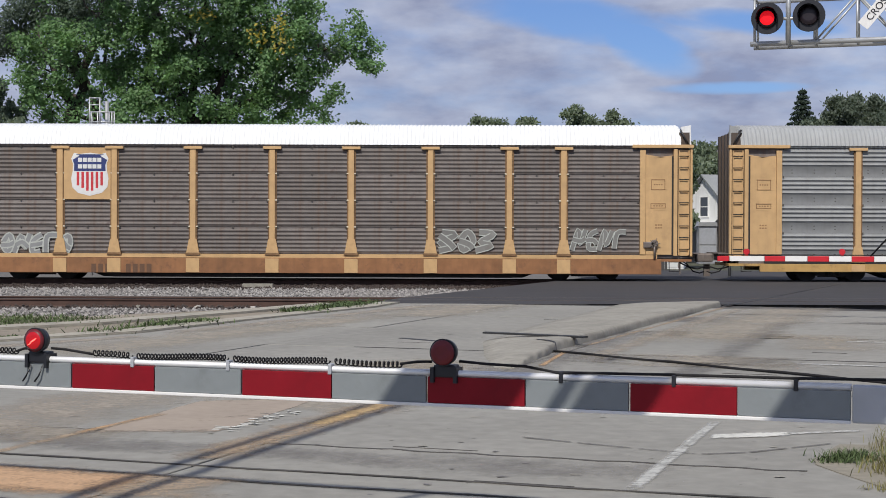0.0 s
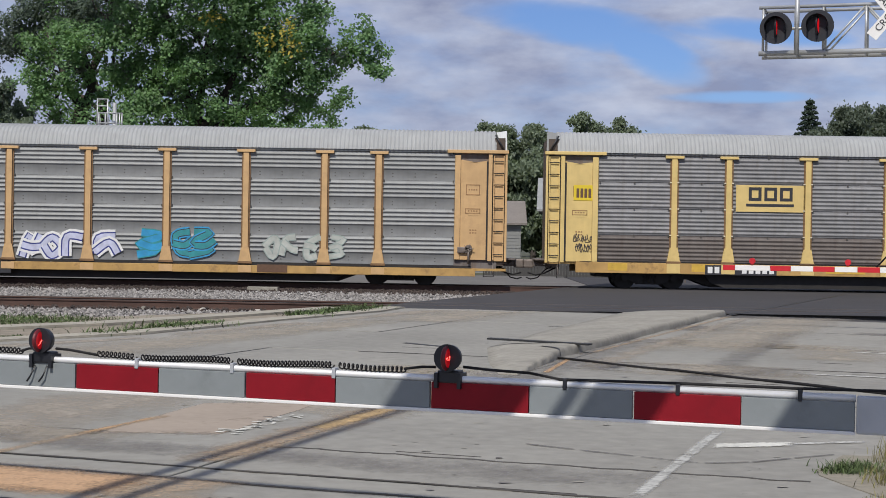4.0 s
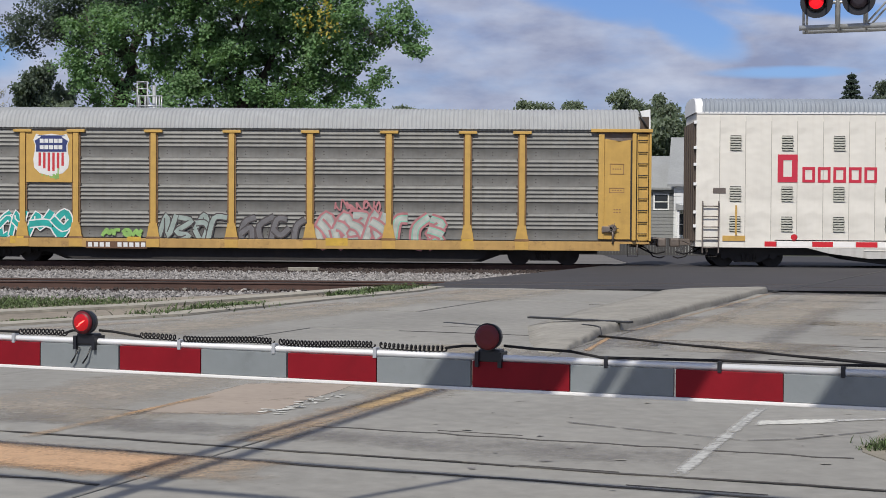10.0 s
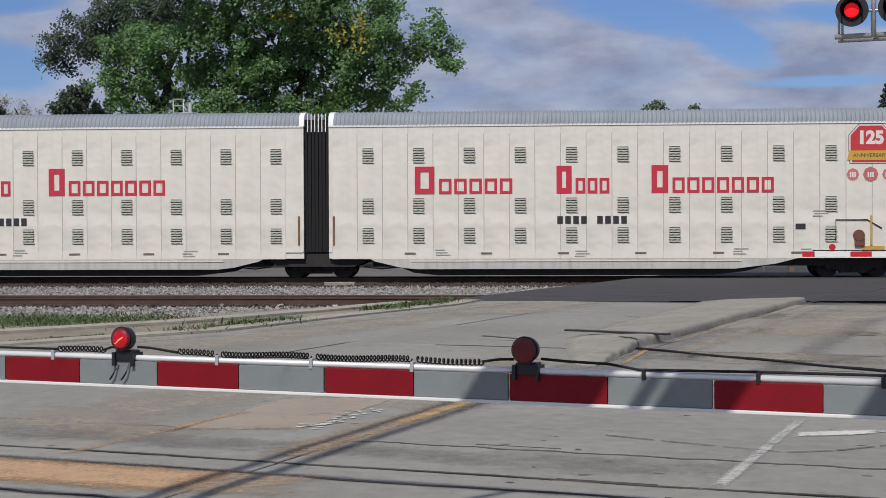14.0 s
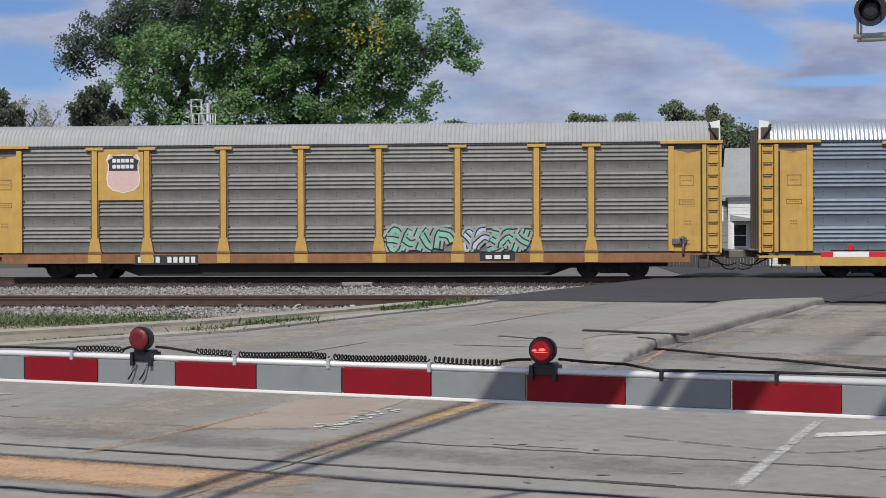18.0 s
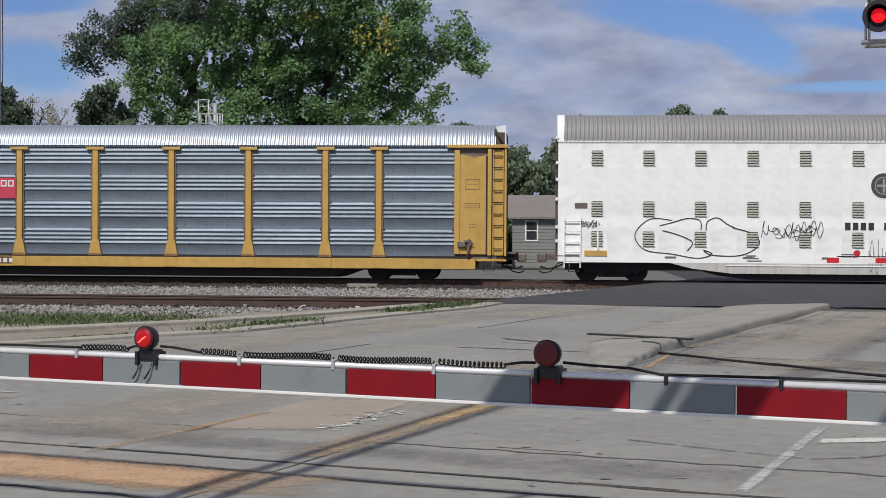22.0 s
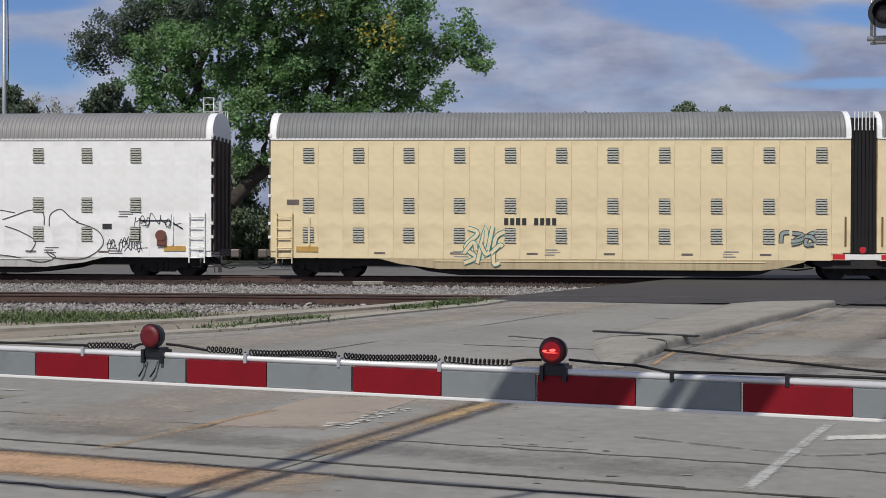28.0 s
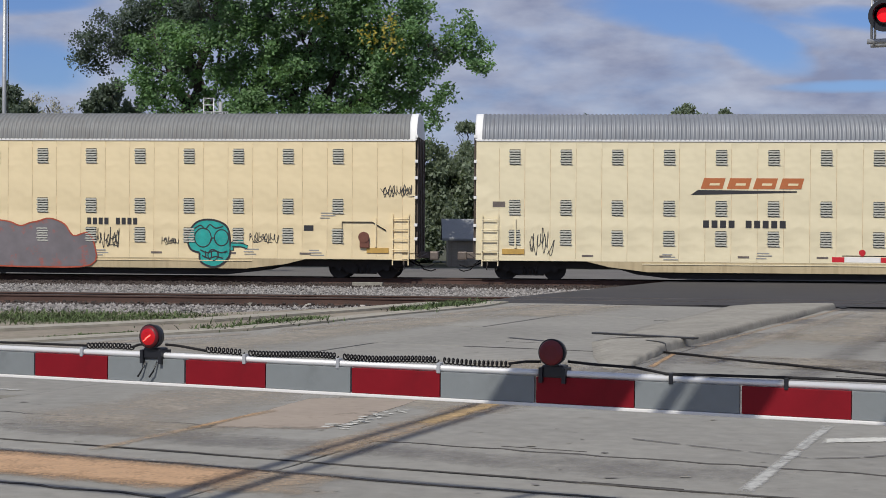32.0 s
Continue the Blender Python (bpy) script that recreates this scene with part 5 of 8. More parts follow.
tufts = [(2.66, 10.45, 0.0, 0.5), (2.76, 10.52, 0.0, 0.75), (2.86, 10.56, 0.0, 0.9), (2.95, 10.72, 0.0, 0.7), (2.82, 10.42, 0.0, 0.6), (3.02, 10.55, 0.0, 0.6)]
grass("road_edge_weeds", tufts, WEED, "low spreading green weeds at the road edge", 14, blades=190, h=(0.02, 0.10), spread=0.11, thin=(0.002, 0.006), droop=(0.5, 1.8))
tufts = [(2.98, 9.98, 0.0, 0.9), (3.08, 10.15, 0.0, 0.8), (3.2, 9.9, 0.0, 0.9), (3.3, 10.5, 0.0, 0.8), (3.45, 10.2, 0.0, 1.0), (3.4, 10.9, 0.0, 1.2), (3.6, 11.3, 0.0, 1.3), (2.75, 9.3, 0.0, 0.5), (3.0, 9.2, 0.0, 0.9), (3.7, 10.6, 0, 1.4)]
grass("roadside_grass", tufts, WEED_DRY, "dry yellow-green grass tufts at the road edge", 15, blades=240, h=(0.03, 0.15), spread=0.12, thin=(0.0015, 0.004), droop=(0.2, 1.2))
# ---------------------------------------------------------------- crossing gates and signals
GATE_GREY = material("grey_reflective_sheet", (0.205, 0.225, 0.232), 0.5, vary=0.10, grain=12, spots=0.45, spot_color=(0.14, 0.15, 0.155), big=2.2, shine=0.3)
GATE_RED = material("red_reflective_sheet", (0.205, 0.006, 0.013), 0.55, vary=0.18, grain=9, spots=0.35, spot_color=(0.11, 0.006, 0.010), big=1.6, shine=0.2)
GATE_WHITE = material("white_reflective_sheet", (0.75, 0.74, 0.72), 0.4, vary=0.06)
GATE_RED_FAR = material("bright_red_reflective_sheet", (0.52, 0.016, 0.026), 0.4, vary=0.12)
ALU = material("aluminium_tube", (0.80, 0.80, 0.80), 0.42, 0.3, vary=0.06)
ALU_DULL = material("dull_aluminium", (0.42, 0.435, 0.46), 0.5, 0.2, vary=0.12)
LENS_DARK = material("red_glass_unlit", (0.125, 0.005, 0.010), 0.5, vary=0.25, grain=30)
LENS_BLACK = material("dark_red_glass_under_hood", (0.012, 0.007, 0.012), 0.4, vary=0.2)
LENS_LIT = material("red_glass_lit", (0.78, 0.008, 0.016), 0.4, vary=0.05, grain=20, glow=0.55, shine=0.2)
LENS_DIM = material("red_glass_lit_seen_aslant", (0.35, 0.004, 0.008), 0.25, vary=0.3, grain=40, glow=0.5)
GLINT = material("painted_red_glint", (1.0, 0.10, 0.08), 0.3, vary=0.02, glow=2.6)
HOUSING = material("black_lamp_housing", (0.012, 0.013, 0.018), 0.45, vary=0.2)
FLASH = []                                  # lens inserts that turn, and whether they light in the first half beat


def lens_insert(parent, at_pose, r, first, depth=0.02, lit=None, glints=(), dark=None):
    """A round lens with a glowing face and a dark one, which turns on its upright axis."""
    bm = bmesh.new()
    rings = []
    for y, q in ((-depth, 0.42), (-depth * 0.7, 0.74), (0.0, 1.0)):
        rings.append([bm.verts.new((math.cos(a) * r * q, y, math.sin(a) * r * q)) for a in [2 * math.pi * k / 24 for k in range(24)]])
    for y, q in ((depth * 0.6, 0.9), (depth, 0.55)):
        rings.append([bm.verts.new((math.cos(a) * r * q, y, math.sin(a) * r * q)) for a in [2 * math.pi * k / 24 for k in range(24)]])
    for i, (a, b) in enumerate(zip(rings, rings[1:])):
        for k in range(24):
            f = bm.faces.new((a[k], a[(k + 1) % 24], b[(k + 1) % 24], b[k]))
            f.material_index, f.smooth = (0 if i == 0 else 1), True
    bm.faces.new(rings[0]).material_index = 0
    bm.faces.new(rings[-1][::-1]).material_index = 1
    # glowing streaks paint the sun's glint and the lamp's bright core on the glass
    for x, z, w, h, turn in glints:
        c, q = math.cos(turn), math.sin(turn)
        vs = [bm.verts.new((r * (x + a * c - b * q), -depth - 0.001, r * (z + a * q + b * c))) for a, b in ((-w, 0), (-w * 0.5, -h), (w * 0.5, -h), (w, 0), (w * 0.5, h), (-w * 0.5, h))]
        bm.faces.new(vs).material_index = 2
    ob = part("lens", bm, [lit or LENS_LIT, dark or LENS_DARK, GLINT], parent, "round red lens", at_pose)
    FLASH.append((ob, at_pose.copy(), first))
    return ob


STRIPE = 0.4064
gate = thing("crossing_gate", "lowered near gate arm with grey and red stripes", "crossing gate", at=pose(-1.645, 6.337, 0.992, 0, 0.0, -18.35))
bm = bmesh.new()
box(bm, 0.006, STRIPE - 0.002, -0.012, 0.012, -0.052, 0.052, 0.002)
red_stripe = data("red_stripe", bm, GATE_RED)
bm = bmesh.new()
box(bm, 0.002, STRIPE - 0.002, -0.011, 0.011, -0.052, 0.052, 0.002)
grey_stripe = data("grey_stripe", bm, GATE_GREY)
for i in range(-9, 8):
    piece("red_stripe" if i % 2 == 0 else "grey_stripe", red_stripe if i % 2 == 0 else grey_stripe, gate, at(i * STRIPE, 0))
bm = bmesh.new()
pipe(bm, [(-9 * STRIPE, 0.005, 0.066), (8 * STRIPE, 0.005, 0.066)], 0.0135, 10)
part("top_tube", bm, ALU, gate, "bright aluminium top tube")
bm = bmesh.new()
box(bm, -9 * STRIPE, 8 * STRIPE, -0.018, 0.012, -0.066, -0.053, 0.003)
part("bottom_rail", bm, GATE_WHITE, gate, "white bottom rail")
bm = bmesh.new()
box(bm, 8 * STRIPE + 0.004, 8 * STRIPE + 2.6, -0.02, 0.03, -0.062, 0.075, 0.008)
part("arm_adapter", bm, ALU_DULL, gate, "bare aluminium arm adapter")
for s in (-1.35, -0.3 + 0.0, 0.74, 1.85, 2.98, 5.35, 6.42, 7.52):
    bm = bmesh.new()
    box(bm, s * STRIPE - 0.008, s * STRIPE + 0.008, -0.016, 0.022, 0.046, 0.089, 0.003)
    part("cable_clip", bm, HOUSING if s > 5 else ALU_DULL, gate)
for s, first in ((-0.41, True), (4.19, False)):
    x = s * STRIPE
    bm = bmesh.new()
    tube(bm, (x, -0.035, 0.150), (x, 0.005, 0.150), 0.055, 0.050, 24)
    tube(bm, (x, 0.005, 0.150), (x, 0.03, 0.150), 0.050, 0.03, 20)
    box(bm, x - 0.045, x + 0.045, -0.02, 0.045, 0.05, 0.10, 0.008)
    box(bm, x - 0.055, x - 0.04, -0.03, 0.05, 0.03, 0.09)
    box(bm, x + 0.04, x + 0.055, -0.03, 0.05, 0.03, 0.09)
    lamp = part("lamp", bm, HOUSING, gate, "round red warning lamp in a black housing")
    lens_insert(lamp, pose(x, -0.04, 0.150), 0.050, first, 0.012, LENS_DIM, ((0.05, 0.0, 0.42, 0.06, 0.55), (-0.3, -0.3, 0.25, 0.035, 0.5)) if s < 0 else ((0.12, 0.08, 0.30, 0.10, 0.05), (-0.52, 0.02, 0.22, 0.07, 0.1), (0.0, -0.12, 0.62, 0.03, 0.0)))
    if s < 0:
        bm = bmesh.new()
        pipe(bm, [(x - 0.03, -0.02, 0.04), (x - 0.05, -0.03, -0.01), (x - 0.065, -0.03, -0.03)], 0.004)
        pipe(bm, [(x + 0.03, -0.02, 0.04), (x + 0.015, -0.03, -0.005), (x - 0.005, -0.03, -0.03)], 0.004)
        part("bracket_wire", bm, HOUSING, lamp)
# coiled cable along the top of the arm, then a plain cable to the mast
coil = []
for s0, s1, turns in ((-1.3, -0.70, 12), (0.25, 0.7, 9), (0.78, 1.82, 26), (1.9, 2.95, 26), (3.02, 3.72, 15)):
    for k in range(turns * 8 + 1):
        a = 2 * math.pi * k / 8
        s = s0 + (s1 - s0) * k / (turns * 8)
        coil.append((s * STRIPE + 0.003 * math.cos(a), 0.004 + 0.013 * math.cos(a), 0.095 + 0.012 * math.sin(a) + 0.004 * math.sin(s * 5)))
    bm = bmesh.new()
    pipe(bm, coil, 0.0035, 5)
    part("coiled_cable", bm, RUBBER, gate)
    coil = []
for pts in ([(-4.6, 0, 0.094), (-3.2, 0, 0.090), (-2.2, 0, 0.094), (-1.3, 0, 0.095)], [(-0.7, 0, 0.097), (-0.6, 0, 0.11), (-0.5, 0, 0.112)], [(-0.26, 0.0, 0.115), (-0.1, 0.0, 0.112), (0.05, 0, 0.105), (0.25, 0, 0.095)], [(3.72, 0, 0.097), (3.9, 0, 0.108), (4.05, 0, 0.11)], [(4.33, 0, 0.115), (4.6, 0, 0.108), (5.0, 0.0, 0.103), (5.3, 0, 0.084), (6.4, 0, 0.090), (7.5, 0, 0.092), (8.4, 0, 0.098), (10, 0, 0.11)]):
    bm = bmesh.new()
    pipe(bm, [(s * STRIPE, y, z) for s, y, z in pts], 0.006, 6)
    part("cable", bm, RUBBER, gate)
bm = bmesh.new()
x = 8 * STRIPE + 2.7
box(bm, x - 0.25, x + 0.3, -0.3, 0.3, -0.35, 0.35, 0.03)
tube(bm, (x + 0.1, 0.4, -0.99), (x + 0.1, 0.4, 5.2), 0.07, sides=12)
part("gate_post", bm, GALV_POLE, gate, "galvanised post with gate machine")


def far_gate():
    g = thing("crossing_gate", "lowered far gate arm with red and white stripes", "crossing gate", at=pose(5.30, 29.5, 1.17, 0, -0.2, -18.35))
    edges = (0.0, 0.24, 0.93, 1.33, 1.76, 2.17, 2.60, 3.02, 3.45, 3.87, 4.30, 4.72, 5.15)
    for i, (a, b) in enumerate(zip(edges, edges[1:])):
        bm = bmesh.new()
        box(bm, a + 0.003, b - 0.003, -0.02, 0.02, -0.052, 0.052, 0.005)
        part("red_stripe" if i % 2 == 0 else "white_stripe", bm, GATE_RED_FAR if i % 2 == 0 else GATE_WHITE, g)
    bm = bmesh.new()
    pipe(bm, [(0.2, 0, 0.075), (5.2, 0, 0.075)], 0.012)
    part("top_cable", bm, RUBBER, g)
    for x in (0.58, 2.42):
        bm = bmesh.new()
        tube(bm, (x, -0.05, 0.14), (x, 0.06, 0.14), 0.06, sides=16)
        box(bm, x - 0.03, x + 0.03, -0.03, 0.03, 0.06, 0.1)
        lamp = part("lamp", bm, GATE_RED_FAR, g, "small red gate lamp")
    bm = bmesh.new()
    pipe(bm, [(2.95, 0, 0.05), (5.2, 0.2, 2.6)], 0.018)
    part("stay_cable", bm, RUBBER, g)
    bm = bmesh.new()
    box(bm, 5.15, 5.7, -0.3, 0.3, -0.4, 0.4, 0.03)
    tube(bm, (5.6, 0.5, -1.17), (5.6, 0.5, 5.6), 0.15, sides=14)
    part("gate_post", bm, GALV_POLE, g, "galvanised mast with gate machine")
    return g


far_gate()


def hooded_lamp(parent, x, z, first, y=-0.25):
    bm = bmesh.new()
    tube(bm, (x, y, z), (x, y + 0.02, z), 0.31, sides=32)
    # long hood over the lens
    n = 20
    for k in range(n):
        a0, a1 = radians(-30 + 240 * k / n), radians(-30 + 240 * (k + 1) / n)
        r = 0.205
        q = [bm.verts.new((x + math.cos(a) * rr, yy, z + math.sin(a) * rr)) for a, rr, yy in ((a0, r, y), (a1, r, y), (a1, r, y - 0.20), (a0, r, y - 0.20))]
        bm.faces.new(q)
        q = [bm.verts.new((x + math.cos(a) * rr, yy, z + math.sin(a) * rr)) for a, rr, yy in ((a0, r - 0.008, y), (a1, r - 0.008, y), (a1, r - 0.008, y - 0.20), (a0, r - 0.008, y - 0.20))]
        bm.faces.new(q[::-1])
    tube(bm, (x, y + 0.02, z), (x, y + 0.2, z), 0.13, 0.1, 16)
    lamp = part("signal_lamp", bm, HOUSING, parent, "black round signal lamp with hood")
    lens_insert(lamp, pose(x, y - 0.03, z), 0.19, first, 0.03, None, (), LENS_BLACK)
    return lamp


def text_part(body, size, mat, parent, m, bold=0.0):
    cu = bpy.data.curves.new("lettering", "FONT")
    cu.body, cu.size, cu.align_x, cu.align_y, cu.extrude, cu.offset = body, size, "CENTER", "CENTER", 0.002, bold
    cu.materials.append(mat)
    ob = new("lettering", cu)
    ob.parent = parent
    ob.matrix_basis = m
    return ob


def cantilever():
    c = thing("cantilever_signal", "galvanised truss arm with flashing red lamps and crossbuck sign", "crossing signal", at=pose(5.92, 29.0, 0, 0, 0, -18.35))
    z0, z1, L = 5.40, 6.30, 6.4
    for y in (0.0, 0.55):
        for z in (z0, z1):
            bm = bmesh.new()
            tube(bm, (-0.08, y, z), (L, y, z), 0.052 if z == z0 else 0.035, sides=10)
            part("chord", bm, GALV_POLE, c)
        for x in (0.0, 0.62, 1.15, 1.95, 2.75, 3.6):
            bm = bmesh.new()
            tube(bm, (x, y, z0), (x, y, z1), 0.025, sides=8)
            part("upright", bm, GALV_POLE, c)
        for a, b in ((1.15, 1.95), (2.75, 1.95), (2.75, 3.6)):
            bm = bmesh.new()
            tube(bm, (a, y, z0), (b, y, z1), 0.02, sides=8)
            part("diagonal", bm, GALV_POLE, c)
    for x in (0.0, 0.62, 1.15, 1.95, 2.75, 3.6):
        for z in (z0, z1):
            bm = bmesh.new()
            tube(bm, (x, 0, z), (x, 0.55, z), 0.02, sides=8)
            part("spacer", bm, GALV_POLE, c)
    bm = bmesh.new()
    tube(bm, (0.66, -0.1, z0 - 0.05), (0.66, -0.1, z1 + 0.5), 0.045, sides=12)
    tube(bm, (0.25, -0.1, 5.86), (1.1, -0.1, 5.86), 0.03, sides=10)
    part("lamp_pole", bm, GALV_POLE, c)
    hooded_lamp(c, 0.27, 5.86, True)
    hooded_lamp(c, 1.06, 5.88, False)
    # crossbuck with black lettering
    for k, (word, turn) in enumerate((("RAILROAD", 50), ("CROSSING", -50))):
        bm = bmesh.new()
        box(bm, -0.61, 0.61, -0.012 - 0.02 * k, 0.004 - 0.02 * k, -0.115, 0.115)
        blade = part("crossbuck_blade", bm, GATE_WHITE, c, "white crossbuck blade", pose(2.45, -0.12, 6.12, 0, turn if k == 0 else turn, 0))
        text_part(word, 0.19, BLACK, blade, pose(0, -0.018 - 0.02 * k, 0, 90, 0, 0))
    bm = bmesh.new()
    tube(bm, (L, 0.27, 0), (L, 0.27, 7.2), 0.16, 0.13, 16)
    part("mast", bm, GALV_POLE, c)
    return c


over_road = cantilever()
# unseen near cantilever over the road, inferred and placed for the shade it casts
near = thing("cantilever_signal", "unseen truss arm with added plates, placed to shade road and gate", "crossing signal")
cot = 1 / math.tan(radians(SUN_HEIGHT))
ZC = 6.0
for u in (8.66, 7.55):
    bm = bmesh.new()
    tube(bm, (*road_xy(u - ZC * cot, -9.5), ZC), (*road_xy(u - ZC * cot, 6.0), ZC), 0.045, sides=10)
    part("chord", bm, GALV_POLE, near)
# unseen pair of poles added to cast the two diagonal shade lines
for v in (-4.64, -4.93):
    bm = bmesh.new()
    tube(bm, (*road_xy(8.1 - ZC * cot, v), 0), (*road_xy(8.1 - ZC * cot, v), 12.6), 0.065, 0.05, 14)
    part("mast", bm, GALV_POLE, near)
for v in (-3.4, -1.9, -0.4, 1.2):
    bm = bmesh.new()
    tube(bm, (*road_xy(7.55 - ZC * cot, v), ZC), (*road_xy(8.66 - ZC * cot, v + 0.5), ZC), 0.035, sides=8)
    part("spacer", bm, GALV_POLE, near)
# unseen plates added below the truss, placed to shade stretches of the gate arm
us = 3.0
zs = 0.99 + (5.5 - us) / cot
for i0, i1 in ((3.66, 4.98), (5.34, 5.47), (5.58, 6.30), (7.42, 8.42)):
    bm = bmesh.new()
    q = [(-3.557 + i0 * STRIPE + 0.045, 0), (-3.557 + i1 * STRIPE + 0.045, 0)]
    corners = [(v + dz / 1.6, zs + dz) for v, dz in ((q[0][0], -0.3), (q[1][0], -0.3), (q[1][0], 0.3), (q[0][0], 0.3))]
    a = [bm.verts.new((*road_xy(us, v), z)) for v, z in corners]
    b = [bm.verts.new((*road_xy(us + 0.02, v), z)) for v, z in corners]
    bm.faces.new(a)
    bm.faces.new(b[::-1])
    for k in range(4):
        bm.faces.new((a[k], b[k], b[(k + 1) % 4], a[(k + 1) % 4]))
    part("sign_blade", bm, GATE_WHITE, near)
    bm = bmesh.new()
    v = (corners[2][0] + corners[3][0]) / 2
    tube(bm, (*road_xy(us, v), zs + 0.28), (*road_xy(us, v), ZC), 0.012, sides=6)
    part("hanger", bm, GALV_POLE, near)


def far_side_signal():
    s = thing("crossing_signal", "mast signal with red lamps beyond the tracks", "crossing signal", at=at(11.75, 62.5))
    bm = bmesh.new()
    tube(bm, (0, 0, -0.2), (0, 0, 4.2), 0.07, sides=12)
    part("mast", bm, GALV_POLE, s)
    for x in (-0.38, 0.38):
        bm = bmesh.new()
        tube(bm, (x, -0.12, 2.1), (x, -0.1, 2.1), 0.3, sides=24)
        tube(bm, (x, -0.1, 2.1), (x, 0.1, 2.1), 0.1, sides=12)
        lamp = part("signal_lamp", bm, HOUSING, s)
        lens_insert(lamp, pose(x, -0.15, 2.1), 0.16, x < 0, 0.02)
    bm = bmesh.new()
    box(bm, -0.4, 0.4, -0.02, 0.02, 2.07, 2.13)
    part("cross_arm", bm, GALV_POLE, s)
    return s


far_side_signal()
# ---------------------------------------------------------------- trees
LEAF = leaf_material("cottonwood_leaf", (0.138, 0.250, 0.100), 0.4)
LEAF_YELLOW = leaf_material("yellowing_leaf", (0.46, 0.38, 0.07), 0.3, 0.15)
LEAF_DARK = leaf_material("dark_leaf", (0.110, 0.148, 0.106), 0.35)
LEAF_DUSK = leaf_material("dusky_blue_green_leaf", (0.090, 0.126, 0.095), 0.35)
# distance haze is painted into these two paler leaf colours
LEAF_FAR = leaf_material("far_leaf_haze_tint", (0.180, 0.225, 0.152), 0.3)
LEAF_HAZE = leaf_material("dark_leaf_haze_tint", (0.118, 0.150, 0.110), 0.3)
NEEDLE = leaf_material("spruce_needle", (0.060, 0.088, 0.066), 0.3)
BARK = material("grey_bark", (0.048, 0.040, 0.033), 0.9, vary=0.3, grain=4, stretch=(4, 4, 0.6), bump=0.8)
TWIG = material("pale_twig", (0.34, 0.34, 0.26), 0.9, vary=0.2)


def leaf_sprays(name, centres, radii, per, size, mat, seed, clumps=1.0, thick=0.17):
    """Leaves in flat drooping sprays that fill each lobe unevenly, so that gaps stay open between them."""
    rng = np.random.default_rng(seed)
    pts, ups = [], []
    for (x, y, z), r in zip(centres, radii):
        k = max(4, int(clumps * 5.5 * r * r))
        d = rng.normal(size=(k, 3))
        d /= np.linalg.norm(d, axis=1)[:, None]
        c = np.array([x, y, z]) + d * (r * rng.uniform(0.25, 1.08, (k, 1)) ** 0.75) * np.array([1, 1, 0.85])
        for q, way in zip(c, d):
            n = int(per * rng.uniform(0.35, 1.6))
            # each spray slopes outwards from the crown's middle, towards the light
            up = way * np.array([0.7, 0.7, 0.3]) + np.array([0, -0.35, 0.9]) + rng.normal(size=3) * 0.45
            up /= np.linalg.norm(up)
            e1 = np.cross(up, rng.normal(size=3))
            e1 /= np.linalg.norm(e1)
            e2 = np.cross(up, e1)
            w = rng.uniform(0.26, 0.50)
            g = np.clip(rng.normal(size=(n, 3)), -1.7, 1.7) * np.array([w, w * rng.uniform(0.5, 1.0), thick])
            p = q + g[:, :1] * e1 + g[:, 1:2] * e2 + g[:, 2:] * up
            p[:, 2] -= 0.28 * (g[:, 0] ** 2 + g[:, 1] ** 2)
            pts.append(p)
            ups.append(np.repeat(up[None], n, 0))
    p, up = np.concatenate(pts), np.concatenate(ups)
    n = len(p)
    nrm = up + rng.normal(size=(n, 3)) * 0.55
    nrm /= np.linalg.norm(nrm, axis=1)[:, None]
    a = np.cross(nrm, rng.normal(size=(n, 3)))
    a /= np.linalg.norm(a, axis=1)[:, None]
    b = np.cross(nrm, a)
    s = size * rng.uniform(0.6, 1.25, (n, 1))
    fold = nrm * s * 0.2
    v = np.stack([p - a * s, p + b * s * 0.7 + fold, p + a * s, p - b * s * 0.7 + fold], 1).reshape(-1, 3)
    i = np.arange(n)[:, None] * 4
    return leaf_faces(name, v, np.concatenate([i + np.array([[0, 1, 2]]), i + np.array([[0, 2, 3]])]), mat)


def leaf_faces(name, v, f, mat):
    me = bpy.data.meshes.new(name)
    me.vertices.add(len(v))
    me.vertices.foreach_set("co", v.ravel())
    me.loops.add(len(f) * 3)
    me.loops.foreach_set("vertex_index", f.ravel().astype(np.int32))
    me.polygons.add(len(f))
    me.polygons.foreach_set("loop_start", (np.arange(len(f)) * 3).astype(np.int32))
    me.polygons.foreach_set("loop_total", np.full(len(f), 3, np.int32))
    me.update(calc_edges=True)
    me.materials.append(mat)
    return me


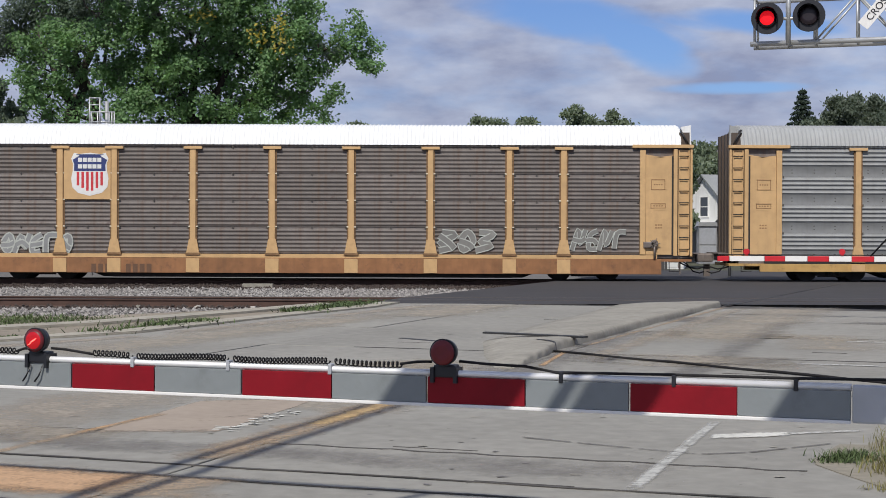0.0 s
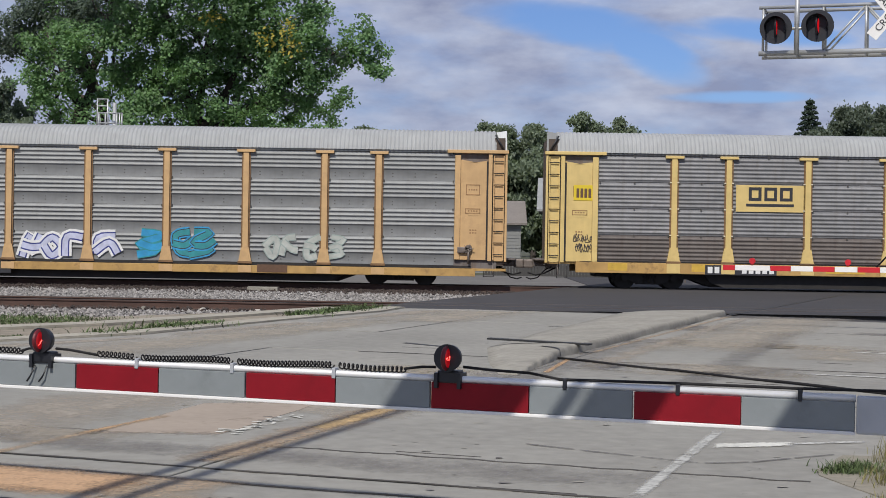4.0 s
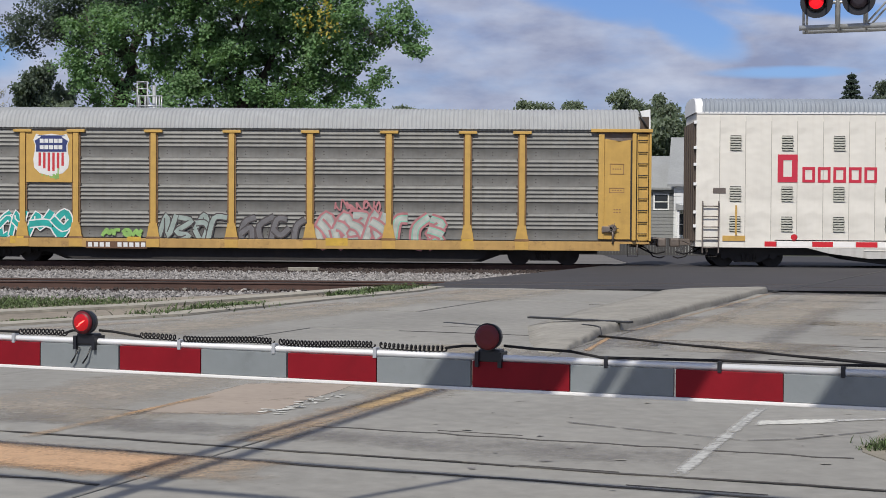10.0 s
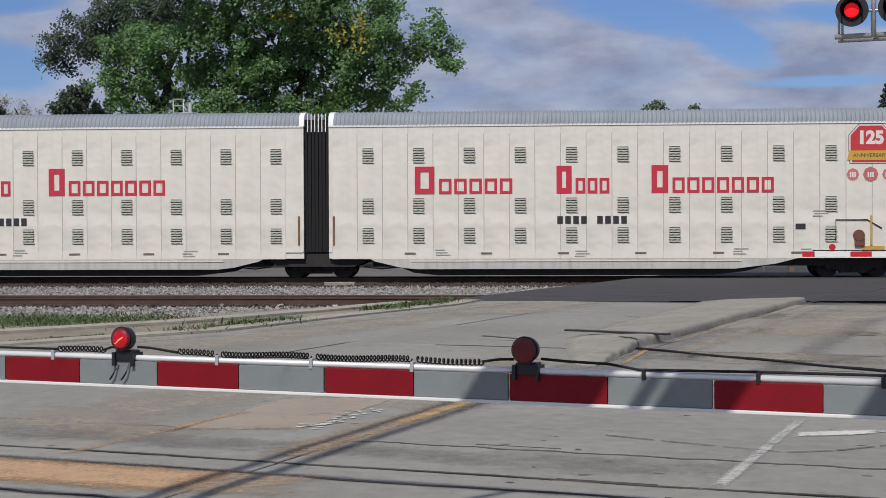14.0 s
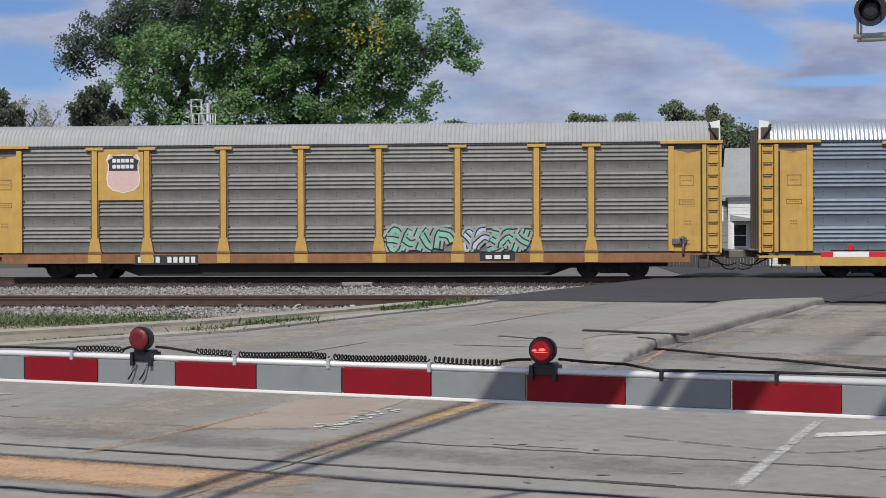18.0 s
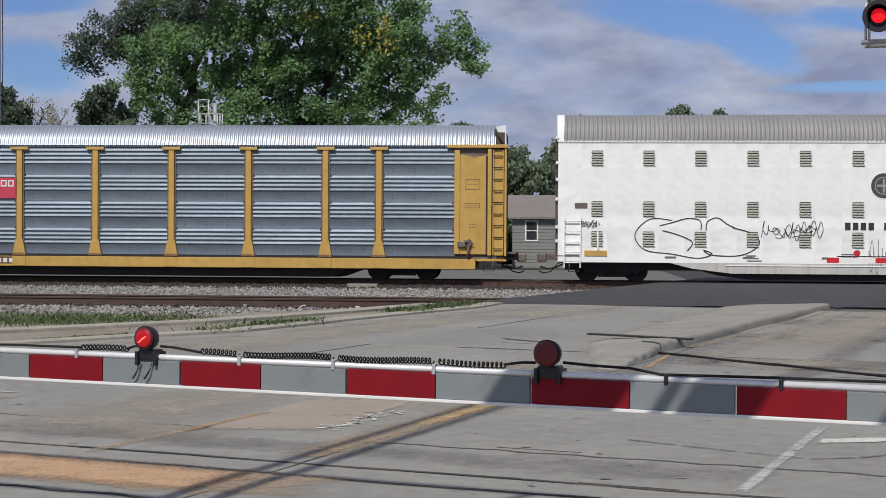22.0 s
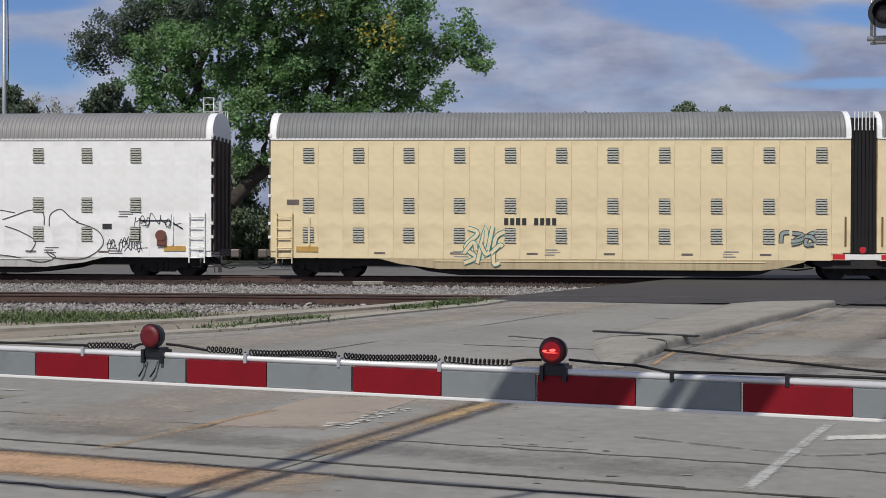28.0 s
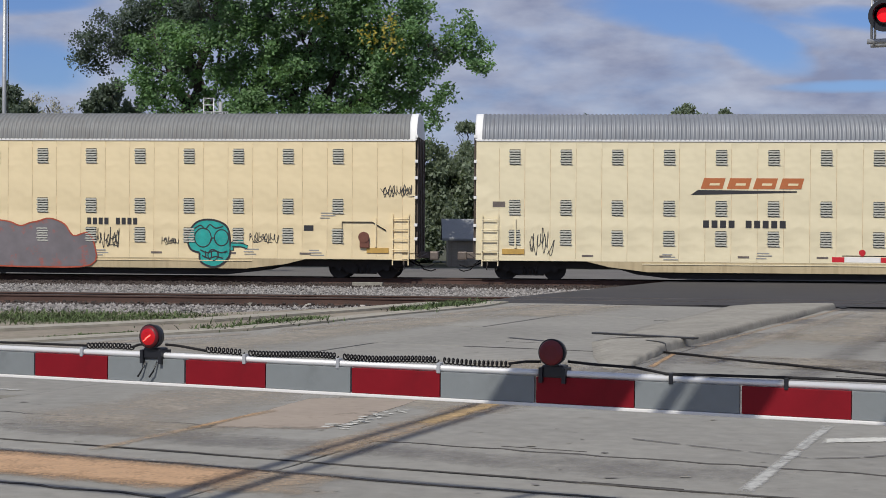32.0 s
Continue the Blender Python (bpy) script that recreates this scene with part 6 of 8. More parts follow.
def leaf_mesh(name, centres, radii, per, size, mat, seed, flat=0.75, clumps=1.0, fuzz=1.0):
    """Leaves in clumps in lobes: small folded quads, each its own island, with gaps between the clumps."""
    rng = np.random.default_rng(seed)
    pts = []
    for (x, y, z), r in zip(centres, radii):
        k = max(5, int(clumps * 9.0 * r * r))
        d = rng.normal(size=(k, 3))
        d /= np.linalg.norm(d, axis=1)[:, None]
        c = np.array([x, y, z]) + d * (r * rng.uniform(0.45, 1.0, (k, 1)) ** 0.6) * np.array([1, 1, flat])
        for q in c:
            n = int(per * rng.uniform(0.5, 1.5))
            pts.append(q + rng.normal(size=(n, 3)) * np.array([0.31, 0.31, 0.29]) * fuzz * min(1.0, 0.45 + r * 0.22))
    p = np.concatenate(pts)
    n = len(p)
    a = rng.normal(size=(n, 3))
    a[:, 2] *= 1.7
    a /= np.linalg.norm(a, axis=1)[:, None]
    b = np.cross(a, rng.normal(size=(n, 3)))
    b /= np.linalg.norm(b, axis=1)[:, None]
    s = size * rng.uniform(0.6, 1.25, (n, 1))
    up = np.cross(a, b) * s * 0.18
    v = np.stack([p - a * s, p + b * s * 0.62 + up, p + a * s, p - b * s * 0.62 + up], 1).reshape(-1, 3)
    i = np.arange(n)[:, None] * 4
    f = np.concatenate([i + np.array([[0, 1, 2]]), i + np.array([[0, 2, 3]])])
    return leaf_faces(name, v, f, mat)


def limb(bm, a, b, r0, r1, bend, seed, k=5):
    r = random.Random(seed)
    a, b = Vector(a), Vector(b)
    pts = [a.lerp(b, i / k) + (Vector((r.uniform(-1, 1), r.uniform(-1, 1), r.uniform(-0.5, 1))) * bend if 0 < i < k else Vector()) for i in range(k + 1)]
    for i in range(k):
        tube(bm, pts[i], pts[i + 1], r0 + (r1 - r0) * i / k, r0 + (r1 - r0) * (i + 1) / k, 7, False)
    return pts


def broadleaf(name, label, x, y, lobes, per, size, mat, seed, trunk=0.5, fork=5.0, group="", clumps=1.0):
    """lobes: (dx, z, radius) of the crown's masses as seen from the road."""
    r = random.Random(seed)
    t = thing(name, label, "tree", group, at=at(x, y))
    bm = bmesh.new()
    limb(bm, (0, 0, -0.3), (0.2, 0, fork), trunk, trunk * 0.75, 0.12, seed)
    limb(bm, (0.2, 0, fork), (0.1, 0.8, max(q[1] for q in lobes) * 0.8), trunk * 0.72, 0.08, 0.25, seed + 90)
    centres, radii = [], []
    for i, (dx, z, rad) in enumerate(lobes):
        yy = r.uniform(-0.45, 0.45) * max(3.0, rad * 2.2)
        centres.append((dx, yy, z))
        radii.append(rad)
        if z > fork - 1:
            pts = limb(bm, (0.2 + dx * 0.10, 0, max(fork - 0.4, 0.62 * z - 0.12 * abs(dx))), (dx, yy, z), trunk * 0.24, 0.04, 0.5, seed + i)
            for j in range(3):
                limb(bm, pts[3], Vector((dx + r.uniform(-1, 1) * rad, yy + r.uniform(-1, 1) * rad, z + r.uniform(-0.6, 0.8) * rad)), 0.035, 0.012, 0.25, seed * 7 + i * 3 + j, 3)
    part("trunk", bm, BARK, t, "grey forked trunk with bare limbs")
    piece("crown", leaf_mesh("crown", centres, radii, per, size, mat, seed, clumps=clumps), t)
    return t


# the great cottonwood behind the train; crown masses given from its trunk
S = 0.0288


def seen(px, py, r):
    """From a place on the wide view to metres beside the trunk."""
    return ((px - 500) * S, 1.6 + (418 - py) * S, r * S)


def great_tree(name, label, x, y, lobes, shade, yellow, mat, per, size, seed, dense, limbs):
    """A wide crown of leaf sprays over heavy limbs. lobes: sunlit masses; shade: the deeper leaves behind them, shade
    painted in by a darker leaf colour.
    """
    r = random.Random(seed)
    t = thing(name, label, "tree", at=at(x, y))
    bm = bmesh.new()
    for a, b, r0, r1 in limbs:
        pts = limb(bm, (a[0], 0.0, a[1]), (b[0], r.uniform(-0.6, 0.9), b[1]), r0, r1, 0.16, r.randrange(999), 6)
        for k in range(7):
            q = pts[2 + k % 4]
            limb(bm, q, q + Vector((r.uniform(-1.7, 1.7), r.uniform(-1.4, 0.4), r.uniform(-0.1, 1.6))), max(0.03, r1 * 0.9), 0.012, 0.15, r.randrange(999), 4)
    part("trunk", bm, BARK, t, "dark forked trunk with heavy limbs")
    centres = [(a, r.uniform(-0.5, 0.35) * max(2.0, q * 2.0) - 1.0, b) for a, b, q in lobes]
    piece("crown", leaf_sprays("crown", centres, [q for _, _, q in lobes], per, size, mat, seed, dense), t)
    # the crown's inner shade is put into a darker leaf colour
    piece("inner_crown", leaf_sprays("inner_crown", [(a, 2.0 + r.uniform(-0.6, 1.2), b) for a, b, _ in shade], [q for _, _, q in shade], per // 2, size * 1.8, LEAF_DARK, seed + 5, 0.55), t, None, "inner leaves in a darker colour painted for shade")
    if yellow:
        piece("yellow_leaves", leaf_sprays("yellow_leaves", [(a * 0.955 + 0.65, -3.4, 1.6 + (b - 1.6) * 0.955) for a, b, _ in yellow], [q for _, _, q in yellow], per // 6, size, LEAF_YELLOW, seed + 1, 1.0), t, None, "yellowing leaf clumps")
    return t


SUNLIT = [seen(*q) for q in ((300, 60, 46), (352, 90, 44), (268, 100, 34), (320, 132, 40), (376, 138, 34), (262, 150, 22), (300, 172, 24), (352, 178, 20), (392, 60, 34), (244, 72, 20), (420, 22, 40),
                             (480, 20, 50), (540, 30, 56), (600, 25, 58), (650, 20, 52), (505, 82, 46), (560, 92, 54), (620, 84, 56), (680, 70, 52), (525, 140, 46), (580, 150, 50), (640, 140, 46), (700, 130, 50), (735, 80, 44), (545, 196, 46),
                             (600, 205, 44), (660, 196, 42), (718, 186, 36), (745, 150, 34), (770, 118, 36), (790, 78, 32), (822, 60, 28), (845, 88, 26), (850, 115, 18), (815, 100, 30), (788, 176, 18), (760, 200, 22), (740, 30, 40), (722, 5, 34),
                             (425, 178, 30), (452, 200, 34), (480, 178, 30), (420, 215, 30), (500, 225, 40), (390, 212, 24), (330, 214, 26), (290, 200, 18), (430, 58, 36), (456, 108, 38), (432, 146, 30), (474, 62, 32), (250, 140, 22), (256, 166, 26), (270, 188, 24), (236, 120, 20), (410, 96, 28),
                             (400, -60, 90), (540, -70, 100), (660, -50, 76), (300, -30, 46), (470, -150, 95), (590, -140, 80), (560, 250, 50), (650, 250, 50), (720, 236, 40), (450, 255, 46))]
INNER = [seen(*q) for q in ((340, 90, 62), (420, 70, 70), (450, 130, 64), (400, 150, 50), (500, 60, 80), (560, 110, 80), (640, 90, 80), (700, 80, 60), (520, 190, 60), (600, 190, 56), (660, 170, 50), (760, 100, 46), (440, 215, 50), (300, 120, 46), (540, -30, 110), (400, -20, 70), (660, -20, 80), (720, 160, 44), (540, 240, 60), (640, 240, 60))]
GILT = [seen(*q) for q in ((652, 62, 9), (690, 42, 10), (694, 76, 9), (548, 24, 7))]
great_tree("cottonwood_tree", "tall leafy cottonwood with a few yellowing branches", -14.3, 75.0, SUNLIT, INNER, GILT, LEAF, 105, 0.098, 21, 1.25,
           (((-5.0, -0.3), (-5.1, 8.2), 0.62, 0.30), ((-5.1, 7.4), (-7.2, 12.4), 0.28, 0.06), ((-5.1, 7.8), (-3.2, 14.5), 0.28, 0.08), ((-5.05, 5.2), (-7.6, 9.6), 0.18, 0.06), ((-4.95, 1.0), (0.8, 7.0), 0.42, 0.30), ((0.8, 6.6), (-1.0, 13.5), 0.26, 0.08), ((0.8, 6.8), (4.6, 12.6), 0.24, 0.06), ((0.8, 6.4), (8.6, 11.6), 0.2, 0.05), ((0.8, 6.8), (1.8, 15.0), 0.26, 0.08)))
# a second, darker tree stands behind its shoulder
DUSKY = [seen(*q) for q in ((150, 62, 28), (185, 48, 36), (172, 84, 28), (146, 92, 18), (215, 66, 30), (134, 100, 12), (205, 92, 22), (232, 44, 30), (262, 30, 34), (290, 18, 36), (330, 6, 40), (250, 8, 30), (222, 14, 18), (300, 52, 36), (370, 20, 40), (160, 112, 13), (240, 84, 24), (280, 80, 34), (330, 50, 40), (280, 120, 24))]
great_tree("dusky_tree", "dark blue-green tree leaning out behind the cottonwood", -15.24, 80.0, [(a * 1.066, 1.6 + (b - 1.6) * 1.066, q * 1.066) for a, b, q in DUSKY], [(-9.6, 12.6, 1.0), (-8.6, 13.0, 1.1), (-7.2, 13.2, 1.2), (-6.0, 13.6, 1.2), (-4.6, 13.4, 1.2)], (), LEAF_DUSK, 105, 0.085, 23, 1.9,
           (((-4.0, -0.3), (-4.4, 9.0), 0.36, 0.2), ((-4.4, 8.4), (-9.2, 11.6), 0.13, 0.04), ((-4.4, 8.6), (-6.4, 14.5), 0.15, 0.05), ((-7.4, 10.4), (-10.2, 12.2), 0.07, 0.03), ((-4.2, 9.0), (-3.0, 15.0), 0.12, 0.05)))
# smaller trees beside and behind it
broadleaf("dark_tree", "dark rounded tree behind the train", -35.1, 112.0, [(0.2, 12.2, 1.3), (0.9, 10.8, 1.3), (-0.8, 10.9, 1.4), (0, 9.0, 2.2), (1.2, 7.2, 2.2), (-1.2, 7.2, 2.2), (0.3, 4.6, 2.6), (-2.4, 4.2, 2.0), (2.6, 4.2, 1.8)], 130, 0.16, LEAF_DARK, 31, trunk=0.3, fork=3.0)
broadleaf("pale_sapling", "sparse pale sapling behind the train", -39.9, 112.0, [(0, 11.4, 1.2), (-1.0, 10.6, 1.1), (1.0, 10.8, 1.1), (0.6, 9.6, 1.3), (-0.6, 9.2, 1.5)], 45, 0.08, TWIG, 32, trunk=0.12, fork=2.5, clumps=0.7)
broadleaf("dark_tree", "dark tree at the edge of the yard", -43.6, 112.0, [(0, 11.8, 1.5), (1.0, 10.9, 1.4), (-1.4, 11.4, 1.5), (0.4, 9.8, 2.2), (-1.6, 7.0, 2.2), (1.4, 5.6, 1.6), (0, 3.6, 2.2)], 130, 0.16, LEAF_DARK, 33, trunk=0.3, fork=3.0)
FAR = "trees behind the houses"
broadleaf("far_tree", "rounded green tree beyond the houses", 2.9, 128.0, [(0, 10.9, 1.4), (-0.9, 10.2, 1.4), (0.9, 10.4, 1.3), (-1.0, 8.8, 2.2), (1.2, 8.8, 2.2), (0, 5.6, 2.6)], 200, 0.14, LEAF_FAR, 41, trunk=0.3, fork=3.5, group=FAR)
broadleaf("far_tree", "small green tree beyond the houses", 6.4, 128.0, [(0, 11.1, 1.1), (-0.7, 10.4, 1.0), (0.7, 10.5, 1.0), (0.6, 8.4, 1.8), (-1.0, 8.0, 1.8), (0, 5.6, 2.2)], 200, 0.14, LEAF_FAR, 42, trunk=0.3, fork=3.5, group=FAR)
broadleaf("far_tree", "pair of uneven green trees beyond the houses", 12.6, 128.0, [(-1.9, 11.8, 1.2), (-1.2, 11.0, 1.3), (-0.2, 10.6, 1.3), (1.0, 11.0, 1.2), (1.8, 12.0, 0.9), (2.2, 10.9, 1.1), (-1.6, 8.0, 2.4), (1.8, 8.0, 2.2), (0, 5.4, 3.0)], 200, 0.14, LEAF_FAR, 43, trunk=0.35, fork=3.5, group=FAR)
broadleaf("far_tree", "low dark trees showing over the roofs", -7.6, 128.0, [(-0.9, 10.8, 0.9), (0.9, 10.7, 0.9), (0, 7.8, 2.2), (0, 5.2, 2.6)], 200, 0.14, LEAF_FAR, 44, trunk=0.3, fork=3.5, group=FAR)
broadleaf("oak_tree", "broad dark green tree beyond the houses", 34.9, 128.0, [(-3.2, 10.8, 2.0), (-1.2, 12.3, 1.7), (1.4, 12.6, 1.8), (3.8, 12.2, 2.0), (6.0, 11.0, 2.0), (1.0, 10.2, 2.6), (-3.4, 8.4, 2.6), (4.0, 8.6, 3.0), (0, 6.0, 3.5), (8.0, 9.0, 2.4)], 200, 0.15, LEAF_HAZE, 45, trunk=0.5, fork=4.0, group=FAR, clumps=0.9)


def spruce(x, y, h, seed):
    t = thing("spruce_tree", "dark pointed spruce beyond the houses", "tree", at=at(x, y))
    bm = bmesh.new()
    tube(bm, (0, 0, -0.3), (0, 0, h), 0.2, 0.03, 8)
    part("trunk", bm, BARK, t)
    rng = np.random.default_rng(seed)
    cs, rs = [], []
    for i, z in enumerate(np.arange(5.0, h - 0.1, 0.42)):
        w = (h - z) * 0.42 + 0.05
        for k in range(8):
            a = k * 0.785 + i * 0.35 + rng.uniform(-0.15, 0.15)
            long = w * rng.uniform(0.75, 1.1)
            for f in (0.25, 0.5, 0.75, 1.0):
                cs.append((math.cos(a) * long * f, math.sin(a) * long * f, z - long * f * 0.22))
                rs.append(0.20 * (1.2 - f) + 0.05)
    piece("crown", leaf_mesh("crown", cs, rs, 9, 0.09, NEEDLE, seed, flat=0.3, clumps=1.0, fuzz=0.45), t)
    return t


spruce(30.3, 128.0, 14.6, 51)
# trees seen between the cars, low behind the yard
hedge = broadleaf("yard_tree", "dense green tree behind the yard", -4.0, 99.0, [(0, 6.4, 2.0), (-1.8, 5.0, 2.0), (1.8, 5.2, 2.0), (0, 3.2, 2.6), (-2.2, 2.6, 1.8), (2.2, 2.4, 1.8), (0, 1.2, 2.2)], 110, 0.17, LEAF_FAR, 61, trunk=0.25, fork=2.0, group="trees behind the yard")
for x, y, s in ((-9.5, 97, 1.0), (-16, 100, 1.15), (-22.5, 97, 0.95), (-29, 101, 1.2), (1.2, 101, 1.05), (6.6, 103, 1.1), (12.5, 104, 1.15), (17.0, 124, 1.15), (25.5, 126, 1.2), (21.2, 128, 1.25), (30, 104, 0.95)):
    copy_thing(hedge, Matrix.Translation((x, y, 0)) @ Matrix.Rotation(x * 1.7, 4, "Z") @ Matrix.Scale(s, 4))

# ---------------------------------------------------------------- houses, signs and posts behind the train
SIDING = material("white_siding", (0.74, 0.75, 0.74), 0.6, vary=0.05, grain=2, streak=0.1)
SIDING_GREY = material("grey_siding", (0.27, 0.275, 0.27), 0.65, vary=0.06, grain=2, streak=0.1)
SIDING_TAN = material("tan_siding", (0.34, 0.30, 0.25), 0.7, vary=0.08, grain=2, streak=0.2)
SHINGLE = material("grey_shingle", (0.27, 0.28, 0.28), 0.9, vary=0.15, grain=10, bump=0.5)
SHINGLE_DARK = material("brown_shingle", (0.20, 0.18, 0.165), 0.9, vary=0.15, grain=10, bump=0.5)
GLASS = material("window_glass", (0.035, 0.04, 0.045), 0.08, vary=0.1, coat=0.6, bump=0)


def house(name, label, x, y, turn, w, d, eave, ridge, siding, roof, windows=(), porch=None, boards=True):
    """A gabled house, its ridge along its own x. windows: (x, z, width, height) on the side towards the road."""
    h = thing(name, label, "house", "houses behind the tracks", at=at(x, y, -0.24, turn))
    bm = bmesh.new()
    box(bm, -w / 2, w / 2, 0, d, 0, eave)
    for s in (-1, 1):
        a = s * w / 2
        vs = [bm.verts.new(q) for q in ((a, 0, eave), (a, d, eave), (a, d / 2, ridge - 0.12), (a - s * 0.15, 0, eave), (a - s * 0.15, d, eave), (a - s * 0.15, d / 2, ridge - 0.12))]
        for q in ((0, 1, 2), (3, 5, 4), (0, 2, 5, 3), (1, 4, 5, 2), (0, 3, 4, 1)):
            bm.faces.new([vs[i] for i in q])
    part("wall", bm, siding, h)
    if boards:
        bm = bmesh.new()
        box(bm, -w / 2, w / 2, -0.022, 0.0, 0, 0.17)
        me = data("board", bm, siding)
        k = int((eave - 0.1) / 0.2)
        for i in range(k):
            piece("board", me, h, pose(0, 0, 0.1 + i * 0.2, 4, 0, 0))
    for s in (0, 1):
        bm = bmesh.new()
        o = 0.35
        y0, yr = (-o, d / 2) if s == 0 else (d + o, d / 2)
        z0 = eave - o * (ridge - eave) / (d / 2)
        vs = [bm.verts.new(q) for q in ((-w / 2 - o, y0, z0), (w / 2 + o, y0, z0), (w / 2 + o, yr, ridge), (-w / 2 - o, yr, ridge), (-w / 2 - o, y0, z0 + 0.12), (w / 2 + o, y0, z0 + 0.12), (w / 2 + o, yr, ridge + 0.12), (-w / 2 - o, yr, ridge + 0.12))]
        for q in ((0, 3, 2, 1), (4, 5, 6, 7), (0, 1, 5, 4), (1, 2, 6, 5), (2, 3, 7, 6), (3, 0, 4, 7)):
            bm.faces.new([vs[i] for i in q])
        part("roof", bm, roof, h)
    for wx, wz, ww, wh in windows:
        bm = bmesh.new()
        for a, b, c, e in ((-ww / 2 - 0.08, -ww / 2, -0.08, wh + 0.08), (ww / 2, ww / 2 + 0.08, -0.08, wh + 0.08), (-ww / 2, ww / 2, -0.08, 0), (-ww / 2, ww / 2, wh, wh + 0.08), (-ww / 2, ww / 2, wh / 2 - 0.025, wh / 2 + 0.025)):
            box(bm, wx + a, wx + b, -0.06, 0.0, wz + c, wz + e)
        f = part("window", bm, TRIM_WHITE, h)
        bm = bmesh.new()
        box(bm, wx - ww / 2, wx + ww / 2, -0.035, -0.025, wz, wz + wh)
        part("pane", bm, GLASS, f)
    if porch:
        px, pw, pz = porch
        bm = bmesh.new()
        prism(bm, [(px - pw / 2, pz), (px + pw / 2, pz), (px + pw / 2, pz + 0.1), (px - pw / 2, pz + 0.35)], -1.6, 0.0)
        p = part("porch_roof", bm, roof, h)
        for q in (px - pw / 2 + 0.15, px + pw / 2 - 0.15):
            bm = bmesh.new()
            box(bm, q - 0.06, q + 0.06, -1.5, -1.38, 0, pz)
            part("porch_post", bm, TRIM_WHITE, p)
    return h


house("white_house", "white-sided house with grey shingle roof and small porch", 11.55, 84.0, -10, 3.2, 6.0, 4.15, 6.7, SIDING, SHINGLE, ((-1.0, 1.1, 0.8, 1.2), (0.5, 1.0, 0.7, 1.3)), (-0.7, 1.4, 2.5))
# a second white house whose gable stands aslant to the road
gable = house("gabled_house", "white gabled house with one upper window and a low porch", 23.3, 110.05, 28, 8.0, 4.2, 4.7, 6.4, SIDING, SHINGLE, ((1.2, 2.8, 0.8, 1.3),))
bm = bmesh.new()
for y0, y1, z0, z1 in ((1.55, 1.65, 3.3, 4.9), (2.55, 2.65, 3.3, 4.9), (1.65, 2.55, 3.3, 3.4), (1.65, 2.55, 4.8, 4.9), (1.65, 2.55, 4.06, 4.12)):
    box(bm, -4.06, -4.0, y0, y1, z0, z1)
frame_part = part("window", bm, TRIM_WHITE, gable)
bm = bmesh.new()
box(bm, -4.03, -4.01, 1.65, 2.55, 3.4, 4.8)
part("pane", bm, GLASS, frame_part)
bm = bmesh.new()
box(bm, -5.6, -4.01, 0.2, 4.0, 0.0, 2.35)
porch = part("porch", bm, SIDING_GREY, gable, "low grey porch")
bm = bmesh.new()
box(bm, -5.8, -4.01, 0.0, 4.2, 2.36, 2.6)
part("porch_roof", bm, TRIM_WHITE, porch)
house("grey_house", "grey-sided house with pale grey roof", 7.6, 86.5, -4, 5.4, 6.5, 3.9, 5.7, SIDING_GREY, SHINGLE, ((1.9, 2.6, 0.75, 0.8), (-1.2, 1.3, 0.8, 1.0)))
house("low_house", "low grey-sided house with brown-grey hipped roof", 0.5, 88.0, 0, 6.4, 5.6, 3.05, 4.3, SIDING_GREY, SHINGLE_DARK, ((-2.05, 1.65, 0.62, 1.1), (1.6, 1.5, 0.7, 1.1)))
house("shed", "low grey shed with shallow roof", -5.0, 86.0, 6, 3.4, 4.0, 1.7, 2.7, SIDING_TAN, SHINGLE, ())
# fence between the yards
fence = thing("board_fence", "low weathered board fence behind the tracks", "fence")
bm = bmesh.new()
box(bm, -0.08, 0.08, -0.015, 0.015, -0.24, 0.72, 0.005)
me = data("board", bm, material("weathered_board", (0.065, 0.063, 0.062), 0.9, vary=0.25, stretch=(6, 6, 0.5)))
for i in range(60):
    piece("board", me, fence, at(1.5 + i * 0.172, 80.5))
# road sign seen from behind
sign = thing("road_sign", "grey back of a small road sign on a post", "road sign", at=at(10.95, 71.0))
bm = bmesh.new()
box(bm, -0.37, 0.37, -0.02, 0.0, 2.0, 2.42, 0.008)
part("plate", bm, STEEL, sign)
bm = bmesh.new()
box(bm, -0.03, 0.03, 0.0, 0.05, -0.24, 2.4)
part("post", bm, STEEL, sign)

# relay cabinet beyond the crossing
cabinet = thing("relay_cabinet", "grey steel relay cabinet on a post beyond the tracks", "cabinet", at=at(10.68, 62.0))
bm = bmesh.new()
box(bm, -0.38, 0.38, -0.3, 0.3, 0.45, 2.05, 0.02)
body = part("body", bm, GALV_POLE, cabinet)
bm = bmesh.new()
prism(bm, [(-0.44, 2.05), (0.44, 2.05), (0.36, 2.22), (-0.36, 2.22)], -0.36, 0.36)
part("roof", bm, GALV_POLE, cabinet)
for z0, z1 in ((0.52, 1.22), (1.28, 1.98)):
    bm = bmesh.new()
    box(bm, -0.33, 0.33, -0.325, -0.302, z0, z1, 0.008)
    part("door", bm, ALU_DULL, cabinet)
bm = bmesh.new()
box(bm, -0.12, 0.12, -0.12, 0.12, -0.24, 0.45)
part("post", bm, STEEL, cabinet)


